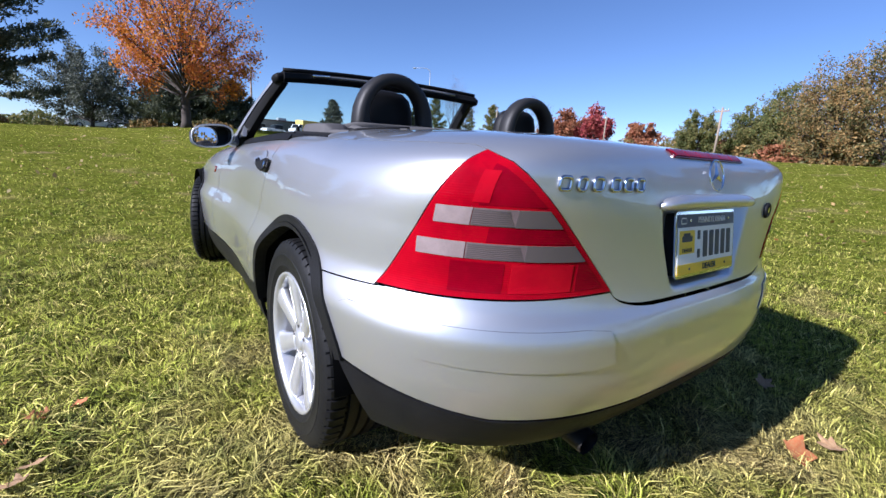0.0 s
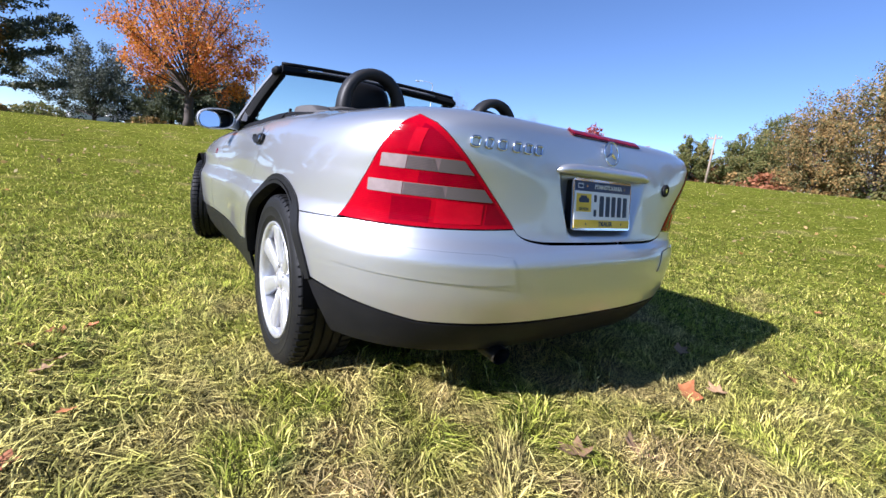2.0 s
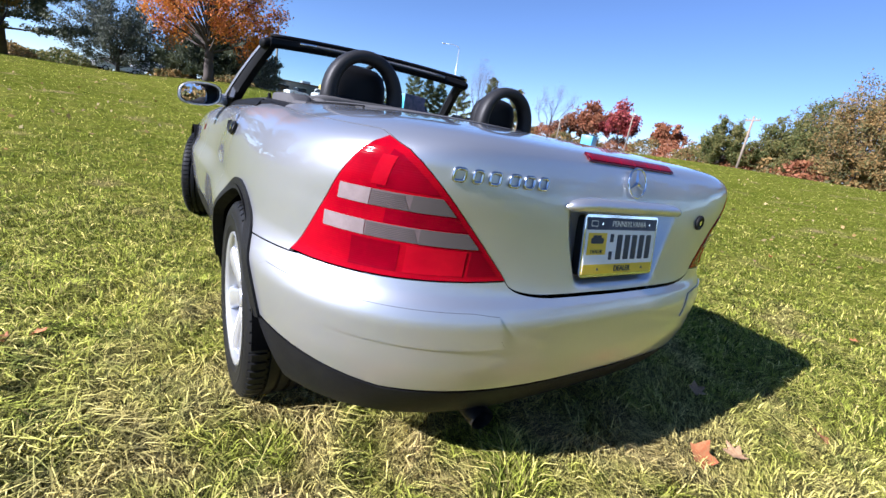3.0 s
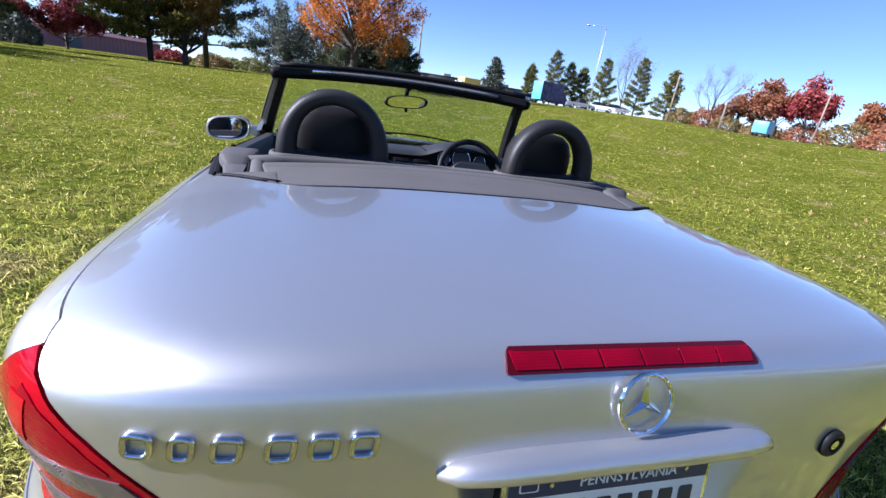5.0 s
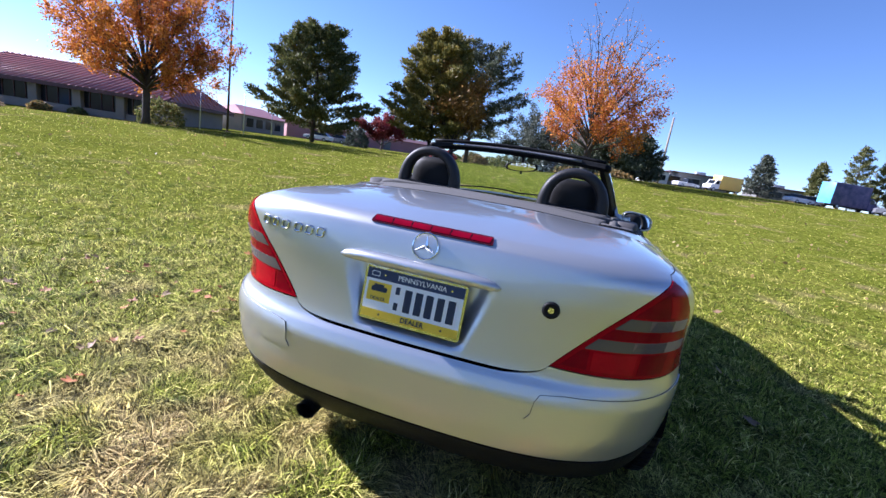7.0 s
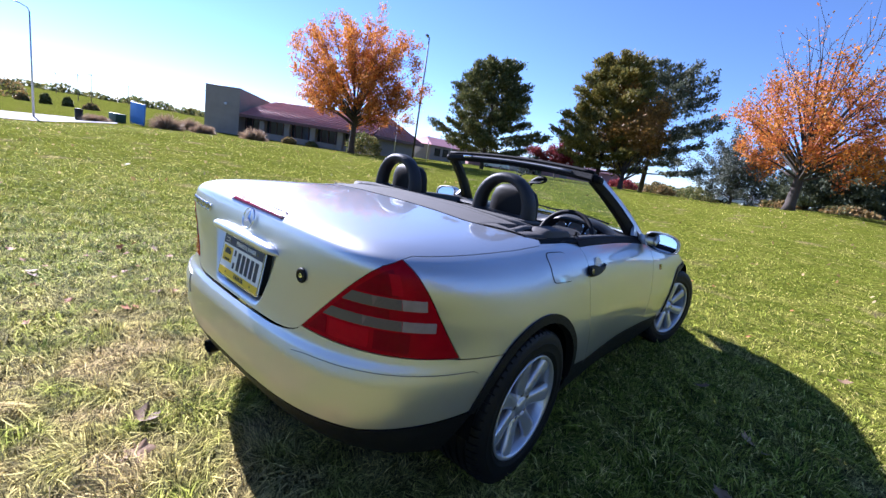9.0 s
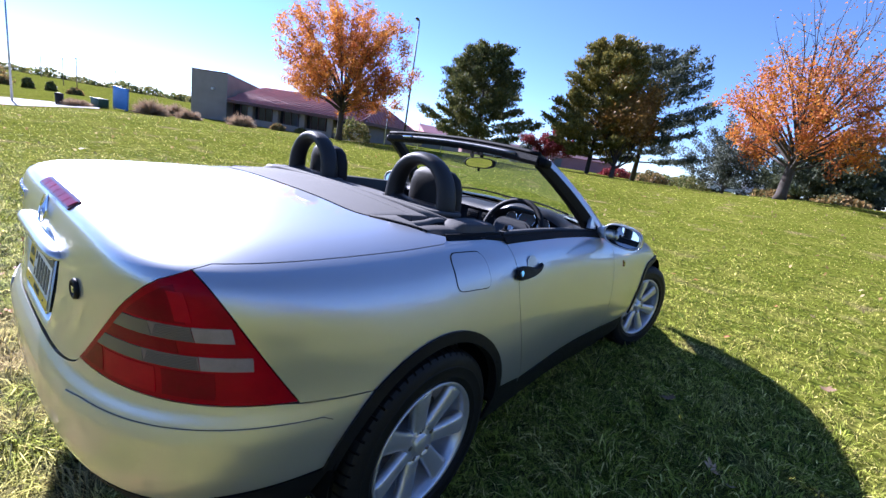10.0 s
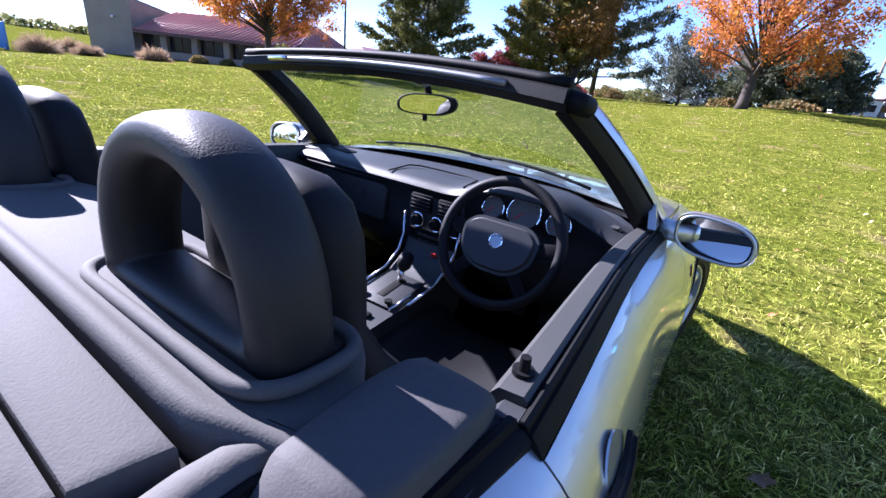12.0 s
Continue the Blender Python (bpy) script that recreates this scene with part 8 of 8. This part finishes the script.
# dials
for x, r, zc in ((0.262, 0.036, 0.880), (0.364, 0.053, 0.888), (0.474, 0.036, 0.880)):
    mm = pose(x, 1.302, zc, 68, 0, 0)
    dial = part("dial", moved(disc_bm(r, 0.006, 36), mm), M_DIAL, dash, "pale dial with chrome rim")
    part("dial_rim", moved(ring_bm(r, 0.0028, 40, 8), mm @ pose(0, 0, 0.005)), M_CHROME, dial)
    for k in range(11):
        a = radians(-40 + 26 * k)
        part("tick", moved(box_bm(0.008, 0.0018, 0.001), mm @ pose(r * 0.78 * math.cos(a), r * 0.78 * math.sin(a), 0.0035, 0, 0, math.degrees(a))), M_INK, dial)
    part("needle", moved(box_bm(r * 0.75, 0.003, 0.002), mm @ pose(-r * 0.25, -r * 0.25, 0.005, 0, 0, 45)), M_REDKNOB, dial)
# steering wheel
SW = look((0.372, 1.085, 0.842), (0.372, 0.185, 0.842 + 0.40)) @ pose(0, 0, 0, 0, 180, 0)
steer = part("steering_wheel", moved(ring_bm(0.170, 0.0150, 56, 12), SW), M_LEATHER, car, "black four-spoke steering wheel")
pad = prism_bm(rounded([(-0.105, 0.028), (-0.10, -0.035), (-0.05, -0.078), (0.05, -0.078), (0.10, -0.035), (0.105, 0.028), (0.07, 0.055), (-0.07, 0.055)], 0.03), 0.035)
bmesh.ops.bevel(pad, geom=[e for e in pad.edges if e.verts[0].co.z > 0.03 and e.verts[1].co.z > 0.03], offset=0.012, segments=3, affect="EDGES")
part("airbag_pad", moved(pad, SW @ pose(0, 0, -0.015) @ Matrix.Diagonal((1.08, 1.1, 1, 1))), M_DASH, steer)
part("emblem", moved(ring_bm(0.018, 0.003, 28, 8), SW @ pose(0, 0.0, 0.021)), M_CHROME, steer)
part("emblem_disc", moved(disc_bm(0.017, 0.004, 28), SW @ pose(0, 0.0, 0.020)), material("brushed grey badge", (0.35, 0.36, 0.38), 0.3, 0.8), steer)
for x0, y0, x1, y1, w in ((-0.09, 0.005, -0.163, 0.02, 0.040), (0.09, 0.005, 0.163, 0.02, 0.040), (-0.06, -0.06, -0.112, -0.124, 0.036), (0.06, -0.06, 0.112, -0.124, 0.036)):
    part("spoke", moved(mesh_bm := box_bm(math.hypot(x1 - x0, y1 - y0) + 0.02, w, 0.016, 0.005), SW @ pose((x0 + x1) / 2, (y0 + y1) / 2, -0.004, 0, 0, math.degrees(math.atan2(y1 - y0, x1 - x0)))), M_SEAL, steer)
part("column", moved(disc_bm(0.045, 0.22, 20), SW @ pose(0, 0, -0.14)), M_DASH, steer)
for sg in (1, -1):
    part("stalk", tube_mesh("stalk", [SW @ Vector((0.04 * sg, 0.0, -0.07)), SW @ Vector((0.13 * sg, 0.02, -0.06))], [0.008, 0.006], sides=8), M_BLACK, steer)
# centre stack and console
rows = []
for y, z, w in ((1.262, 0.868, 0.118), (1.272, 0.80, 0.112), (1.262, 0.72, 0.104), (1.235, 0.665, 0.10), (1.16, 0.618, 0.098), (1.02, 0.598, 0.094), (0.88, 0.585, 0.088), (0.70, 0.56, 0.085), (0.55, 0.56, 0.085)):
    rows.append([Vector((0.0 + x * w, y + (0.05 if abs(x) > 0.99 else 0.0), z - (0.04 if abs(x) > 0.99 else 0.0))) for x in (-1, -0.93, -0.5, 0, 0.5, 0.93, 1)])
    rows[-1][0].z -= 0.2
    rows[-1][-1].z -= 0.2
stack = part("centre_console", fix_normals(mesh_of("centre_console", *loft(rows))), M_DASH, car, "dark centre console with radio and selector", smooth_angle=40)
for sg in (1, -1):
    part("chrome_strip", tube_mesh("chrome_strip", [(0.115 * sg, 1.255, 0.80), (0.108 * sg, 1.245, 0.72), (0.102 * sg, 1.215, 0.668), (0.100 * sg, 1.15, 0.626), (0.097 * sg, 1.02, 0.606)], 0.0055, sides=6), M_BADGE, stack)
for x in (-0.055, 0.055):
    v_ = part("air_vent", moved(box_bm(0.085, 0.014, 0.058, 0.006), pose(x, 1.262, 0.842, -4, 0, 0)), M_SEAL, stack)
    for k in range(4):
        part("slat", moved(box_bm(0.075, 0.004, 0.003), pose(x, 1.253, 0.823 + 0.0125 * k, 12, 0, 0)), M_DASH, v_)
for x in (-0.066, 0.010, 0.086):
    part("knob_ring", moved(ring_bm(0.024, 0.0035, 32, 8), pose(x + 0.002, 1.258, 0.782, 88, 0, 0)), M_CHROME, stack)
    part("knob", moved(disc_bm(0.019, 0.022, 24, r2=0.016), pose(x + 0.002, 1.252, 0.782, 88, 0, 0)), M_BLACK, stack)
part("radio", moved(box_bm(0.185, 0.012, 0.050, 0.003), pose(0, 1.262, 0.728, 6, 0, 0)), M_SEAL, stack)
part("tape_slot", moved(box_bm(0.11, 0.004, 0.010, 0.001), pose(0, 1.254, 0.734, 6, 0, 0)), M_CAP, stack)
for k in range(6):
    part("button", moved(box_bm(0.020, 0.005, 0.009, 0.002), pose(-0.07 + 0.028 * k, 1.253, 0.715, 6, 0, 0)), M_DASH, stack)
part("hazard_switch", moved(box_bm(0.020, 0.008, 0.016, 0.003), pose(0.03, 1.236, 0.685, 20, 0, 0)), M_REDKNOB, stack, "red hazard switch")
gate = part("selector_gate", moved(box_bm(0.135, 0.17, 0.008, 0.003), pose(0.0, 1.06, 0.612, 8, 0, 0)), M_DASH, stack, "dark selector gate with chrome surround")
for sg in (1, -1):
    part("gate_trim", tube_mesh("gate_trim", [(0.072 * sg, 0.97, 0.604), (0.074 * sg, 1.06, 0.617), (0.070 * sg, 1.15, 0.628)], 0.004, sides=6), M_BADGE, gate)
part("gate_slot", moved(box_bm(0.028, 0.11, 0.004, 0.001), pose(0.0, 1.065, 0.617, 8, 0, 0)), M_SEAL, gate)
part("selector_shaft", tube_mesh("selector_shaft", [(0.0, 1.10, 0.615), (0.0, 1.115, 0.67)], [0.009, 0.008], sides=10), M_CHROME, stack)
rows = []
for z, r in ((0.655, 0.008), (0.665, 0.018), (0.685, 0.024), (0.703, 0.022), (0.715, 0.010)):
    rows.append([Vector((r * math.cos(2 * math.pi * i / 14), 1.118 + 1.3 * r * math.sin(2 * math.pi * i / 14) + (z - 0.66) * 0.2, z)) for i in range(14)])
part("selector_knob", blob(rows, name="selector_knob"), M_LEATHER, stack)
for x, y in ((-0.05, 0.99), (0.05, 0.99), (-0.05, 1.12), (0.05, 1.12)):
    part("button", moved(disc_bm(0.012, 0.008, 16), pose(x, y, 0.616)), M_BLACK, gate)
for k, mat in enumerate((M_REDKNOB, M_SEAL, M_SEAL)):
    part("button", moved(box_bm(0.026, 0.022, 0.010, 0.003), pose(-0.04 + 0.035 * k, 0.92, 0.594)), mat, stack)
stack.location = (0.072, -0.048, 0.0)
dash.location = (0.0, -0.045, 0.0)
# inside mirror
rows = []
for t, k in ((-0.012, 0.94), (-0.006, 1.0), (0.012, 0.95), (0.024, 0.6)):
    rows.append([Vector((0.01 + 0.112 * k * math.copysign(abs(math.cos(a)) ** 0.7, math.cos(a)), 1.20 + t, 1.155 + 0.032 * k * math.copysign(abs(math.sin(a)) ** 0.8, math.sin(a)) + 0.10 * (0.112 * k * math.cos(a)) * 0.9)) for a in [2 * math.pi * i / 24 for i in range(24)]])
rv = part("inside_mirror", blob(rows, name="inside_mirror"), M_BLACK, car, "black inside mirror", smooth_angle=40)
part("mirror_glass", mesh_of("mirror_glass", [Vector((0.01, 1.1865, 1.155)) + (p - Vector((0.01, 1.188, 1.155))) * 0.9 for p in rows[0]], [tuple(range(24))], smooth=False), M_MIRROR, rv)
part("mirror_stem", tube_mesh("mirror_stem", [(0.01, 1.22, 1.165), (0.01, 1.19, 1.215), (0.01, 1.10, 1.235)], [0.010, 0.012, 0.016], sides=8), M_BLACK, rv)
part("mirror_tab", moved(box_bm(0.014, 0.010, 0.022, 0.003), pose(0.012, 1.194, 1.117)), M_BLACK, rv)
# pedals
for x in (0.30, 0.42):
    part("pedal", moved(box_bm(0.06, 0.012, 0.08, 0.004), pose(x, 1.56, 0.42, -30, 0, 0)), M_CAP, car)
